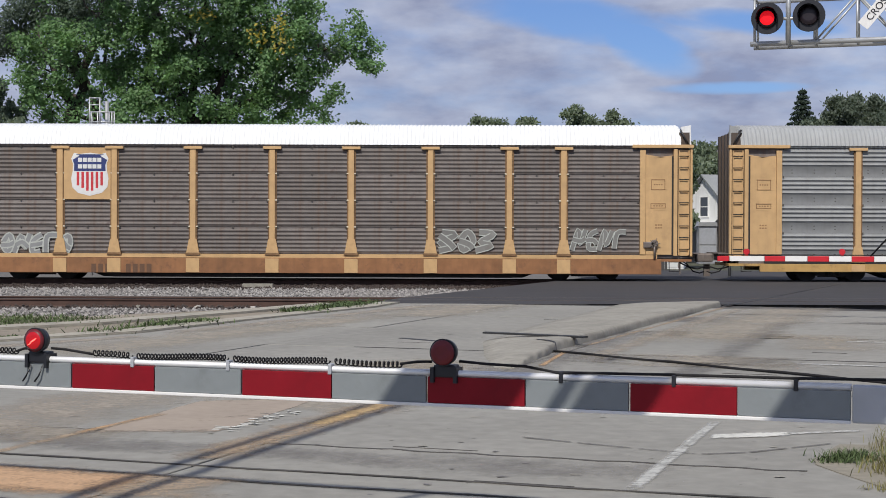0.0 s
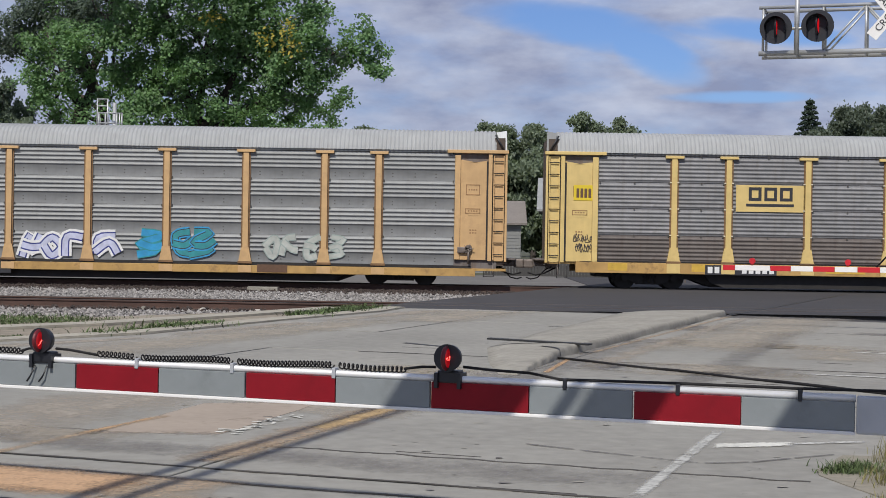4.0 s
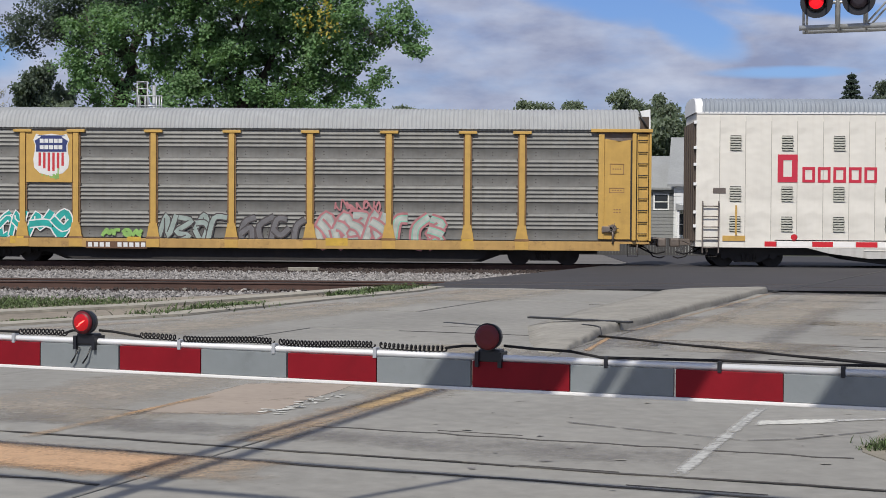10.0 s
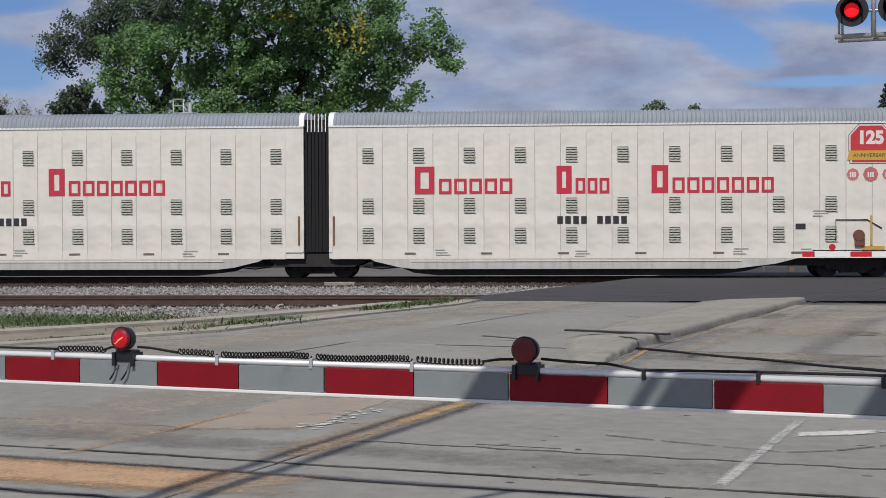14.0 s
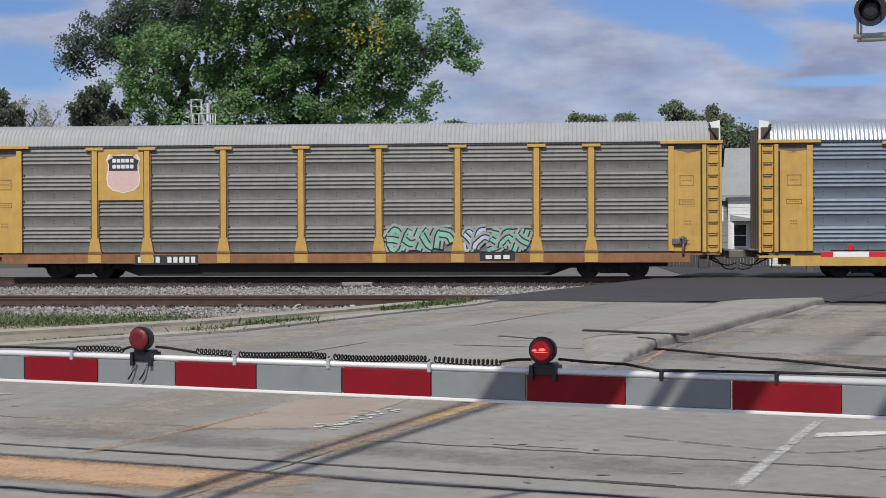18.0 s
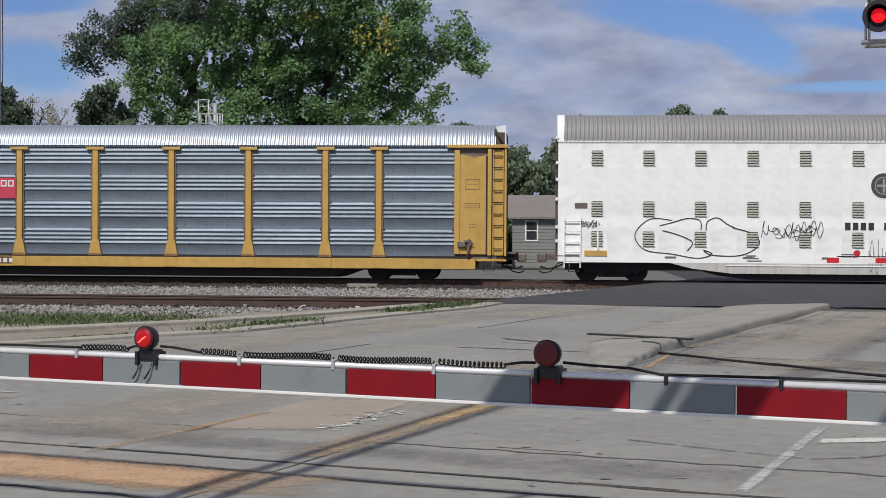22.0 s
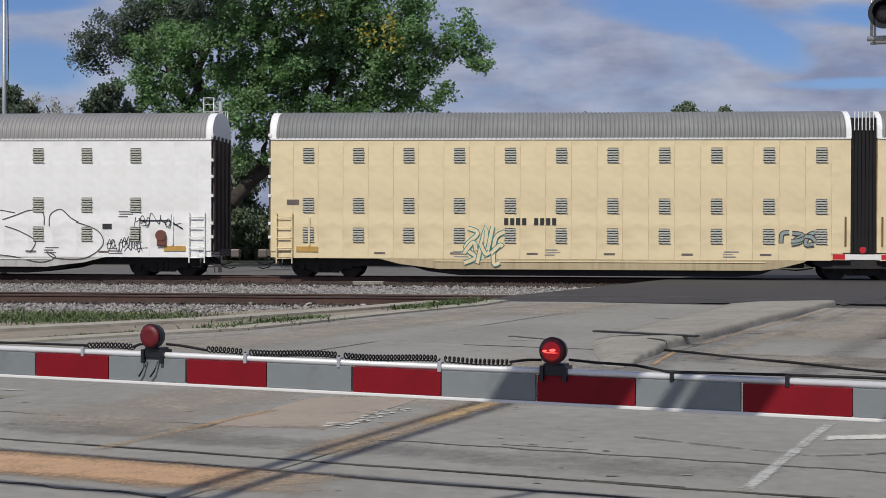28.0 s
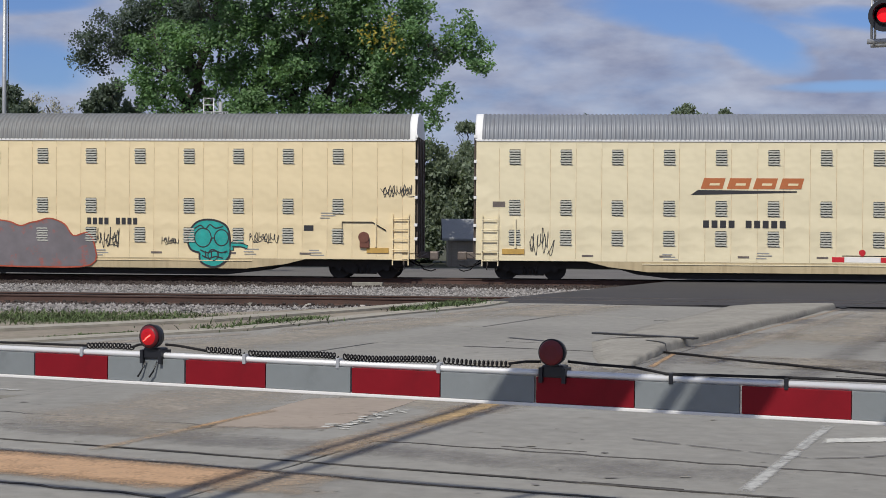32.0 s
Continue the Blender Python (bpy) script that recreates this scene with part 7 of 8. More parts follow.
def platform_mast():
    m = thing("railway_signal_mast", "pale steel railway signal mast with railed platform", "signal mast", at=at(-15.7, 66.0))
    bm = bmesh.new()
    tube(bm, (0.1, 0, -0.2), (0.1, 0, 7.6), 0.1, 0.09, 12)
    part("mast", bm, GALV_POLE, m)
    bm = bmesh.new()
    box(bm, -0.6, 0.55, -0.4, 0.4, 6.15, 6.2)
    part("platform", bm, GALV_POLE, m)
    bm = bmesh.new()
    for x in (-0.46, -0.08):
        tube(bm, (x, -0.34, -0.2), (x, -0.34, 6.9), 0.028, sides=8)
    steps = part("ladder", bm, GALV_POLE, m)
    bm = bmesh.new()
    tube(bm, (-0.46, -0.34, 0), (-0.08, -0.34, 0), 0.016, sides=6)
    rung = data("rung", bm, GALV_POLE)
    for k in range(20):
        piece("rung", rung, steps, at(0, 0, 0.1 + k * 0.33))
    for z in (1.6, 3.1, 4.6):
        bm = bmesh.new()
        tube(bm, (-0.46, -0.34, z), (0.1, 0.0, z), 0.022, sides=6)
        part("stay", bm, GALV_POLE, m)
    for x, top in ((-0.58, 7.75), (-0.5, 7.1), (-0.12, 7.75), (-0.22, 7.1), (0.3, 7.1), (0.42, 7.1), (0.53, 7.1)):
        bm = bmesh.new()
        tube(bm, (x, -0.4, 6.1), (x, -0.4, top), 0.032, sides=8)
        part("railing_post", bm, GALV_POLE, m)
    for z, a, b in ((7.72, -0.58, -0.12), (7.1, -0.58, 0.55), (6.65, -0.58, 0.55), (7.42, -0.58, -0.12)):
        bm = bmesh.new()
        tube(bm, (a, -0.4, z), (b, -0.4, z), 0.03, sides=8)
        part("rail", bm, GALV_POLE, m)
    return m


platform_mast()
pole = thing("steel_pole", "tall slender steel pole with a cable", "pole", at=at(-23.6, 60.5))
bm = bmesh.new()
tube(bm, (0, 0, -0.24), (0, 0, 14), 0.11, 0.07, 12)
part("shaft", bm, GALV_POLE, pole)
bm = bmesh.new()
pipe(bm, [(0.15, -0.05, 0), (0.16, -0.05, 6), (0.2, -0.05, 9), (0.14, -0.05, 14)], 0.02)
part("cable", bm, RUBBER, pole)
# low rise of woods at the edge of the land
rng = np.random.default_rng(77)
cs = [(float(x), 190 + float(rng.uniform(-8, 8)), float(rng.uniform(1.0, 4.6))) for x in np.arange(-75, 95, 2.3)]
tagged(new("far_woods", leaf_mesh("far_woods", cs, [3.2] * len(cs), 26, 0.42, LEAF_FAR, 78, clumps=0.5)), "belt of far woods, haze painted into the leaf colour", "woods", kind="stuff")
# ---------------------------------------------------------------- markings, emblems and graffiti on the cars
INK = material("black_marking", (0.03, 0.03, 0.035), 0.6, vary=0.15)
INK_BROWN = material("faded_brown_marking", (0.13, 0.07, 0.04), 0.7, vary=0.2)
INK_GREY = material("grey_marking", (0.33, 0.33, 0.32), 0.7, vary=0.15)
STENCIL_FAINT = material("faded_brown_stencil", (0.29, 0.165, 0.075), 0.7, vary=0.3, grain=14)
WHITE_MARK = material("white_marking", (0.72, 0.72, 0.70), 0.6, vary=0.08)
EMBLEM_FADED = material("faded_red_emblem", (0.58, 0.17, 0.16), 0.6, vary=0.3, grain=12)
PINK_MARK = material("faded_pink_marking", (0.66, 0.47, 0.42), 0.6, vary=0.08)
NAME_RED = material("red_name_panel", (0.55, 0.05, 0.09), 0.5, vary=0.08)
GOLD = material("gold_ribbon", (0.60, 0.36, 0.05), 0.5, vary=0.08)
ORANGE = material("orange_marking", (0.48, 0.15, 0.05), 0.6, vary=0.1)
SILL_YELLOW = material("worn_yellow_sill_patch", (0.58, 0.37, 0.055), 0.6, vary=0.2, grain=5, spots=0.7, spot_color=(0.30, 0.17, 0.06), big=1.6)
NOTICE = material("bright_yellow_notice", (0.70, 0.52, 0.03), 0.5, vary=0.06)


def spray(name, color):
    return material(name, color, 0.55, vary=0.22, grain=4, spots=0.25, spot_color=(0.3, 0.3, 0.29), big=2.0, bump=0)


MUD_RED = material("grey_spray_over_red", (0.17, 0.155, 0.165), 0.6, vary=0.2, grain=3, spots=0.9, spot_color=(0.42, 0.085, 0.05), big=0.42, bump=0, spot_range=(0.54, 0.66))
TEAL, MINT, NAVY, LAVENDER = spray("teal_spray", (0.03, 0.24, 0.26)), spray("mint_spray", (0.22, 0.48, 0.36)), spray("navy_spray", (0.03, 0.04, 0.20)), spray("lavender_spray", (0.50, 0.52, 0.66))
SKY_SPRAY, PALE, SILVER, CHAR = spray("blue_spray", (0.03, 0.28, 0.52)), spray("pale_spray", (0.42, 0.44, 0.40)), spray("silver_spray", (0.30, 0.36, 0.33)), spray("charcoal_spray", (0.07, 0.06, 0.06))
MUD, RUST, TURQ, LIME = spray("grey_spray", (0.15, 0.145, 0.15)), spray("rust_spray", (0.42, 0.08, 0.04)), spray("turquoise_spray", (0.02, 0.36, 0.32)), spray("lime_spray", (0.25, 0.45, 0.12))
PINK = spray("pink_spray", (0.42, 0.17, 0.18))


def curve_points(pts, k=5):
    """A smooth line through points."""
    out = []
    p = [Vector(q) for q in pts]
    for i in range(len(p) - 1):
        a, b, c, d = p[max(i - 1, 0)], p[i], p[i + 1], p[min(i + 2, len(p) - 1)]
        for j in range(k):
            t = j / k
            out.append(0.5 * ((2 * b) + (c - a) * t + (2 * a - 5 * b + 4 * c - d) * t * t + (3 * b - a - 3 * c + d) * t ** 3))
    out.append(p[-1])
    return out


def line_into(bm, pts, w, y, slot=0):
    """A flat painted line in x and z, its width w."""
    left, right = [], []
    for i, p in enumerate(pts):
        d = pts[min(i + 1, len(pts) - 1)] - pts[max(i - 1, 0)]
        nrm = Vector((-d.y, d.x)).normalized() * w / 2
        left.append(bm.verts.new((p.x + nrm.x, y - 0.0001 * i, p.y + nrm.y)))
        right.append(bm.verts.new((p.x - nrm.x, y - 0.0001 * i, p.y - nrm.y)))
    for i in range(len(pts) - 1):
        bm.faces.new((left[i], left[i + 1], right[i + 1], right[i])).material_index = slot


def blob_into(bm, outline, y, slot=0):
    f = bm.faces.new([bm.verts.new((p.x, y, p.y)) for p in outline])
    f.material_index = slot
    bmesh.ops.triangulate(bm, faces=[f])


def banded_line(bm, pts, half, y):
    """A painted line whose fill, outline and halo lie side by side across it; half: their half widths."""
    across_it = [-q for q in half[::-1]] + list(half)
    rows = []
    for i, p in enumerate(pts):
        d = pts[min(i + 1, len(pts) - 1)] - pts[max(i - 1, 0)]
        nrm = Vector((-d.y, d.x)).normalized()
        rows.append([bm.verts.new((p.x + nrm.x * q, y - 0.0002 * i, p.y + nrm.y * q)) for q in across_it])
    k = len(across_it) - 1
    for a, b in zip(rows, rows[1:]):
        for j in range(k):
            bm.faces.new((a[j], b[j], b[j + 1], a[j + 1])).material_index = abs(j - k // 2)


def lettering_like(parent, x0, x1, z0, z1, n, fill, line, seed, y=-1.462, label="sprayed graffiti of interlocking angular strokes", back=None, w=0.035, lean=0.12):
    """Abstract sprayed forms side by side: broad bent strokes with an outline, and no real letters."""
    r = random.Random(seed)
    cw, h = (x1 - x0) / n, z1 - z0
    thick = min(cw * 0.27, h * 0.20)
    order = 0
    for i in range(n):
        cx = x0 + cw * (i + 0.5)

        def spot(a, b):
            return Vector((cx + (a + r.uniform(-0.12, 0.12)) * cw + lean * (b - 0.5) * h, z0 + thick * 0.6 + (h - thick * 1.2) * min(1, max(0, b + r.uniform(-0.08, 0.08)))))
        forms = ([(-0.4, 0.1), (-0.36, 0.85), (0.3, 0.95)], [(-0.4, 0.95), (0.38, 0.78), (-0.3, 0.42), (0.4, 0.2), (-0.42, 0.0)], [(0.4, 0.95), (-0.2, 0.7), (-0.1, 0.1), (0.45, 0.05)],
                 [(-0.42, 0.0), (-0.1, 0.95), (0.12, 0.3), (0.42, 1.0)], [(-0.4, 0.5), (0.0, 0.95), (0.4, 0.5), (0.05, 0.02), (-0.38, 0.45)])
        strokes = [[spot(a, b) for a, b in r.choice(forms)]]
        if r.random() < 0.8:
            strokes.append([spot(-0.4, r.uniform(0.2, 0.8)), spot(0.1, r.uniform(0.3, 0.7)), spot(0.5, r.uniform(0.1, 0.6))])
        for pts in strokes:
            bm = bmesh.new()
            half = [thick / 2, thick / 2 + w] + ([thick / 2 + w * 2.75] if back is not None else [])
            banded_line(bm, curve_points(pts, 4), half, y - 0.008 - 0.0034 * order)
            part("graffiti", bm, [fill, line] + ([back] if back is not None else []), parent, label)
            order += 1


def scrawl(parent, lines, mat, w=0.03, y=-1.512, label="thin sprayed scrawl"):
    for k, pts in enumerate(lines):
        bm = bmesh.new()
        line_into(bm, curve_points([Vector(p) for p in pts], 5), w, y - 0.0015 * k)
        part("scrawl", bm, mat, parent, label)


def tag(parent, x0, x1, z0, z1, mat, seed, w=0.022, y=-1.512, n=5):
    """A quick scribble: one wandering line of loops and slashes, crossed by a few strokes."""
    r = random.Random(seed)
    h, x, pts = z1 - z0, x0, []
    step = (x1 - x0) / (n * 3.2)
    while x < x1:
        kind = r.random()
        top, low = z0 + h * r.uniform(0.6, 1.1), z0 + h * r.uniform(-0.1, 0.35)
        if kind < 0.45:
            pts += [(x, low), (x + step * r.uniform(0.2, 1.0), top), (x + step * 0.4, (top + low) / 2)]
        elif kind < 0.8:
            pts += [(x, (top + low) / 2), (x + step, top), (x + step * 1.6, (top + low) / 2), (x + step * 0.6, low), (x - step * 0.2, (top * 2 + low) / 3)]
        else:
            pts += [(x - step, top), (x + step * 1.2, low)]
        x += step * r.uniform(1.0, 2.2)
    lines = [pts]
    for _ in range(2):
        a, q = r.uniform(x0, x1), r.uniform(0.15, 0.4) * (x1 - x0)
        lines.append([(a, z0 + h * r.uniform(-0.1, 0.2)), (a + q * 0.5, z0 + h * r.uniform(-0.15, 0.3)), (a + q, z0 + h * r.uniform(0.0, 0.5))])
    scrawl(parent, lines, mat, w, y)


def painted_word(parent, body, x0, x1, z0, z1, layers, y=-1.512, shear=0.0):
    """A sprayed word in fat letters: outlines of growing width behind one another. layers: (material, swelling, shift)."""
    for k, (mat, swell, shift) in enumerate(layers):
        cu = bpy.data.curves.new("graffiti", "FONT")
        cu.body, cu.size, cu.align_x, cu.align_y, cu.extrude, cu.offset, cu.space_character, cu.shear = body, 1.0, "CENTER", "CENTER", 0.001, swell, 0.92, shear
        cu.materials.append(mat)
        ob = new("graffiti", cu)
        ob.parent = parent
        wide = (x1 - x0) / (0.47 * len(body))
        ob.matrix_basis = pose((x0 + x1) / 2 + shift, y - 0.004 * k, (z0 + z1) / 2 - shift * 0.5, 90, 0, 0)
        ob.scale = (wide, (z1 - z0) / 0.72, 1)
        tagged(ob, "sprayed word in fat outlined letters")


def bars(parent, x0, x1, z0, z1, n, mat, y, name="marking", gap=0.3, seed=0, label=""):
    """Writing shown as plain upright bars."""
    cw = (x1 - x0) / n
    bm = bmesh.new()
    box(bm, -cw * (0.5 - gap / 2), cw * (0.5 - gap / 2), y - 0.003, y, z0, z1)
    me = data(name, bm, mat)
    for i in range(n):
        if n > 6 and i == 4 and seed == 1:
            continue
        piece(name, me, parent, at(x0 + cw * (i + 0.5), 0), label)


def frames_row(parent, x0, x1, z0, z1, n, mat, y, stroke, label=""):
    """A brand name as a row of plain hollow blocks in its colour."""
    cw = (x1 - x0) / n
    a = cw * 0.41
    bm = bmesh.new()
    box(bm, -a, -a + stroke, y - 0.003, y, z0, z1)
    box(bm, a - stroke, a, y - 0.003, y, z0, z1)
    box(bm, -a + stroke, a - stroke, y - 0.003, y, z1 - stroke, z1)
    box(bm, -a + stroke, a - stroke, y - 0.003, y, z0, z0 + stroke)
    me = data("name_block", bm, mat)
    for i in range(n):
        piece("name_block", me, parent, at(x0 + cw * (i + 0.5), 0), label)


def shield(parent, x, z0, z1, w, top, stripe, plate_mat, bay):
    """Emblem plate between two posts: a shield with a dark head and upright stripes."""
    bm = bmesh.new()
    box(bm, bay[0], bay[1], -1.50, -1.455, bay[2], bay[3], 0.006)
    plate = part("emblem_plate", bm, plate_mat, parent, "painted emblem plate")
    h = z1 - z0
    half = [(0.0, 1.0), (0.30, 0.965), (0.42, 1.0), (0.50, 0.86), (0.45, 0.74), (0.46, 0.58), (0.50, 0.40), (0.47, 0.20), (0.32, 0.07), (0.0, 0.0)]

    def outline(k):
        pts = [(x + a * w * k, z0 + h / 2 + (b - 0.5) * h * k) for a, b in half]
        return pts + [(2 * x - a, b) for a, b in pts[-2:0:-1]]
    bm = bmesh.new()
    prism(bm, outline(1.05), -1.508, -1.50)
    part("emblem_rim", bm, WHITE_MARK, plate)
    bm = bmesh.new()
    prism(bm, outline(0.98), -1.512, -1.505)
    part("emblem_field", bm, PINK_MARK if stripe is PINK_MARK else WHITE_MARK, plate)
    bm = bmesh.new()
    head = [q for q in outline(0.97) if q[1] > z0 + h * 0.55]
    head = sorted([q for q in head if q[0] >= x], key=lambda q: -q[1]) + sorted([q for q in head if q[0] < x], key=lambda q: q[1])
    prism(bm, head, -1.516, -1.510)
    part("emblem_head", bm, top, plate)
    for row in (0.80, 0.64):
        bm = bmesh.new()
        for i in range(5):
            a = x - w * 0.34 + w * 0.68 * i / 5
            box(bm, a + 0.01, a + w * 0.68 / 5 - 0.02, -1.520, -1.515, z0 + h * row, z0 + h * (row + 0.10))
        part("name_bar", bm, WHITE_MARK, plate)
    if stripe is not PINK_MARK:
        for i in range(6):
            a = x - w * 0.40 + w * 0.80 * (i + 0.5) / 6
            low = 0.07 + 0.16 * abs(i - 2.5) / 2.5
            bm = bmesh.new()
            box(bm, a - w * 0.035, a + w * 0.035, -1.517, -1.511, z0 + h * low, z0 + h * 0.56)
            part("emblem_stripe", bm, stripe, plate)
    return plate


def roundel(parent, x, z, r, mat, y=-1.512):
    bm = bmesh.new()
    tube(bm, (x, y, z), (x, y + 0.008, z), r, sides=32)
    disc = part("emblem", bm, mat, parent, "round dark emblem")
    bm = bmesh.new()
    for k in range(28):
        a0, a1 = 2 * math.pi * k / 28, 2 * math.pi * (k + 1) / 28
        q = [bm.verts.new((x + math.cos(a) * rr, y - 0.003, z + math.sin(a) * rr)) for a, rr in ((a0, r * 0.72), (a1, r * 0.72), (a1, r * 0.64), (a0, r * 0.64))]
        bm.faces.new(q)
    box(bm, x - r * 0.55, x + r * 0.55, y - 0.004, y - 0.001, z - r * 0.09, z + r * 0.09)
    box(bm, x - r * 0.09, x + r * 0.09, y - 0.0045, y - 0.0015, z - r * 0.55, z + r * 0.55)
    part("emblem_ring", bm, INK_GREY, disc)
    return disc


def panel_box(parent, x0, x1, z0, z1, mat, y, name, label="", t=0.02):
    bm = bmesh.new()
    box(bm, x0, x1, y, y + t, z0, z1)
    return part(name, bm, mat, parent, label)


# car A
c = CARS["A"]
shield(c, -7.98, 3.04, 4.52, 1.28, SIGN_BLUE, SIGN_RED, YELLOW_OLD, (-8.92, -7.23, 2.88, 4.74))
lettering_like(c, -11.20, -8.60, 0.86, 1.72, 5, GALV, PALE, 101, w=0.05)
lettering_like(c, 4.54, 6.56, 0.96, 1.89, 3, GALV_WARM, PALE, 102, w=0.035)
lettering_like(c, 9.30, 11.32, 0.99, 1.94, 4, GALV_WARM, PALE, 103, w=0.03)
bars(c, -7.95, -5.71, 0.26, 0.57, 9, INK_BROWN, -1.542, seed=1)
# car B
c = CARS["B"]
lettering_like(c, -7.17, -5.36, 0.79, 1.85, 3, TEAL, INK, 111, back=SKY_SPRAY, w=0.03)
lettering_like(c, -3.83, -1.57, 0.68, 1.74, 3, LAVENDER, NAVY, 112, w=0.05, back=WHITE_MARK)
lettering_like(c, -1.14, -0.26, 0.72, 1.77, 1, LAVENDER, NAVY, 113, w=0.05, back=WHITE_MARK)
lettering_like(c, 0.36, 1.24, 0.81, 1.96, 1, SKY_SPRAY, TEAL, 114, w=0.04)
lettering_like(c, 1.58, 3.10, 0.84, 2.03, 2, TEAL, INK, 115, w=0.03, back=SKY_SPRAY)
lettering_like(c, 4.87, 6.92, 0.84, 1.82, 3, PALE, SILVER, 116, w=0.04)
lettering_like(c, 7.31, 7.81, 0.88, 1.85, 1, PALE, SILVER, 117, w=0.04)
panel_box(c, -6.75, -4.15, 0.22, 0.65, INK, -1.548, "number_panel", "black number panel")
bars(c, -6.67, -4.56, 0.30, 0.56, 10, WHITE_MARK, -1.551, seed=1)
panel_box(c, 4.72, 5.81, 0.39, 0.67, INK_BROWN, -1.548, "number_panel")
# car C
c = CARS["C"]
panel_box(c, -6.84, -4.35, 2.84, 3.80, YELLOW_NEW, -1.475, "name_panel", "yellow ribbed name panel")
frames_row(c, -6.44, -4.77, 3.23, 3.72, 3, INK, -1.478, 0.11)
panel_box(c, -6.48, -4.77, 3.03, 3.13, INK, -1.482, "name_underline", t=0.006)
panel_box(c, -7.92, -5.36, 0.56, 0.91, INK, -1.548, "number_panel", "black number panel")
bars(c, -7.86, -5.42, 0.62, 0.85, 10, WHITE_MARK, -1.551, seed=1)
panel_box(c, 5.14, 6.15, 0.65, 0.91, INK_BROWN, -1.548, "number_panel")
panel_box(c, -12.66, -11.93, 3.15, 3.70, NOTICE, -1.503, "notice", "bright yellow notice", t=0.006)
bars(c, -12.58, -12.01, 3.25, 3.58, 4, INK_BROWN, -1.505)
tag(c, -12.65, -12.00, 1.67, 1.95, INK, 121, y=-1.503)
tag(c, -12.56, -12.04, 1.31, 1.63, INK, 122, y=-1.503, n=4)
for a, b in ((-11.4, -10.7), (-8.4, -7.6), (-3.6, -2.2), (2.6, 4.0), (5.4, 6.4), (8.0, 8.8), (10.2, 10.9)):
    panel_box(c, a, b, 0.66, 0.93, SILL_YELLOW, -1.546, "reflector_patch", "worn yellow sill patch", t=0.005)
# car D
c = CARS["D"]
shield(c, -8.00, 3.14, 4.60, 1.26, SIGN_BLUE, SIGN_RED, YELLOW_DEEP, (-8.92, -7.23, 2.88, 4.74))
lettering_like(c, -10.01, -8.99, 0.82, 1.92, 2, TURQ, WHITE_MARK, 131, w=0.05)
lettering_like(c, -8.83, -7.24, 0.82, 1.96, 2, TURQ, WHITE_MARK, 132, w=0.05)
lettering_like(c, -6.14, -4.67, 0.91, 1.23, 4, LIME, LIME, 133, w=0.03)
lettering_like(c, -4.11, -1.59, 0.62, 1.84, 4, SILVER, CHAR, 134, w=0.045)
lettering_like(c, -1.18, 1.29, 0.59, 1.80, 4, MUD, CHAR, 135, w=0.05)
lettering_like(c, 1.65, 4.11, 0.59, 1.93, 4, PALE, SILVER, 136, w=0.05, back=PINK)
lettering_like(c, 4.48, 6.25, 0.59, 1.81, 3, PALE, MINT, 137, w=0.05, back=PINK)
tag(c, 2.32, 3.83, 1.89, 2.29, PINK, 138, w=0.06, y=-1.47)
panel_box(c, -6.71, -4.47, 0.50, 0.76, INK_BROWN, -1.548, "number_panel")
bars(c, -6.67, -4.51, 0.56, 0.72, 10, WHITE_MARK, -1.551, seed=1)
for a, b in ((-13.0, -12.0), (-9.5, -9.0), (-5.2, -4.7), (2.0, 2.8), (6.9, 7.3)):
    panel_box(c, a, b, 0.66, 0.93, SILL_YELLOW, -1.546, "reflector_patch", "worn yellow sill patch", t=0.005)
tag(c, -8.34, -7.74, 3.05, 3.45, LIME, 139, w=0.05, y=-1.503, n=3)
# car F
c = CARS["F"]
shield(c, -7.98, 3.17, 4.53, 1.20, INK, PINK_MARK, YELLOW_DEEP, (-8.92, -7.23, 2.88, 4.74))
lettering_like(c, 1.63, 4.10, 0.92, 1.89, 4, MINT, INK, 141, w=0.055, back=SILVER)
lettering_like(c, 4.42, 5.34, 0.90, 1.83, 2, LAVENDER, INK, 142, w=0.05, back=SILVER)
lettering_like(c, 5.34, 6.82, 0.89, 1.82, 3, MINT, INK, 143, w=0.055, back=SILVER)
panel_box(c, -7.54, -5.21, 0.52, 0.87, INK, -1.548, "number_panel", "black number panel")
bars(c, -7.47, -5.28, 0.59, 0.81, 10, WHITE_MARK, -1.551, seed=1)
panel_box(c, 5.06, 6.32, 0.64, 0.90, INK, -1.548, "number_panel", "black number panel")
bars(c, 5.22, 6.18, 0.70, 0.84, 3, WHITE_MARK, -1.551)
# car G
c = CARS["G"]
panel_box(c, -6.85, -4.26, 2.91, 3.66, NAME_RED, -1.475, "name_panel", "red name panel")
frames_row(c, -6.65, -4.47, 3.34, 3.58, 8, WHITE_MARK, -1.478, 0.05)
frames_row(c, -6.65, -5.05, 3.00, 3.24, 7, WHITE_MARK, -1.478, 0.05)
panel_box(c, -6.83, -4.33, 0.51, 0.77, INK_BROWN, -1.548, "number_panel")
bars(c, -6.71, -4.45, 0.55, 0.71, 10, WHITE_MARK, -1.551, seed=1)
# car E, both units
c = CARS["E"]
for big, first, rest in ((-18.35, 0.86, 5), (-13.22, 0.66, 3), (-9.91, 0.72, 7), (3.50, 0.86, 5), (8.60, 0.66, 3), (11.97, 0.72, 7)):
    end = {5: 3.63, 3: 1.98, 7: 4.42}[rest]
    frames_row(c, big, big + first, 3.03, 4.02, 1, RED_LETTER, -1.512, 0.2, "large red initial block")
    frames_row(c, big + first + 0.04, big + end, 3.03, 3.58, rest, RED_LETTER, -1.512, 0.10, "red name blocks")
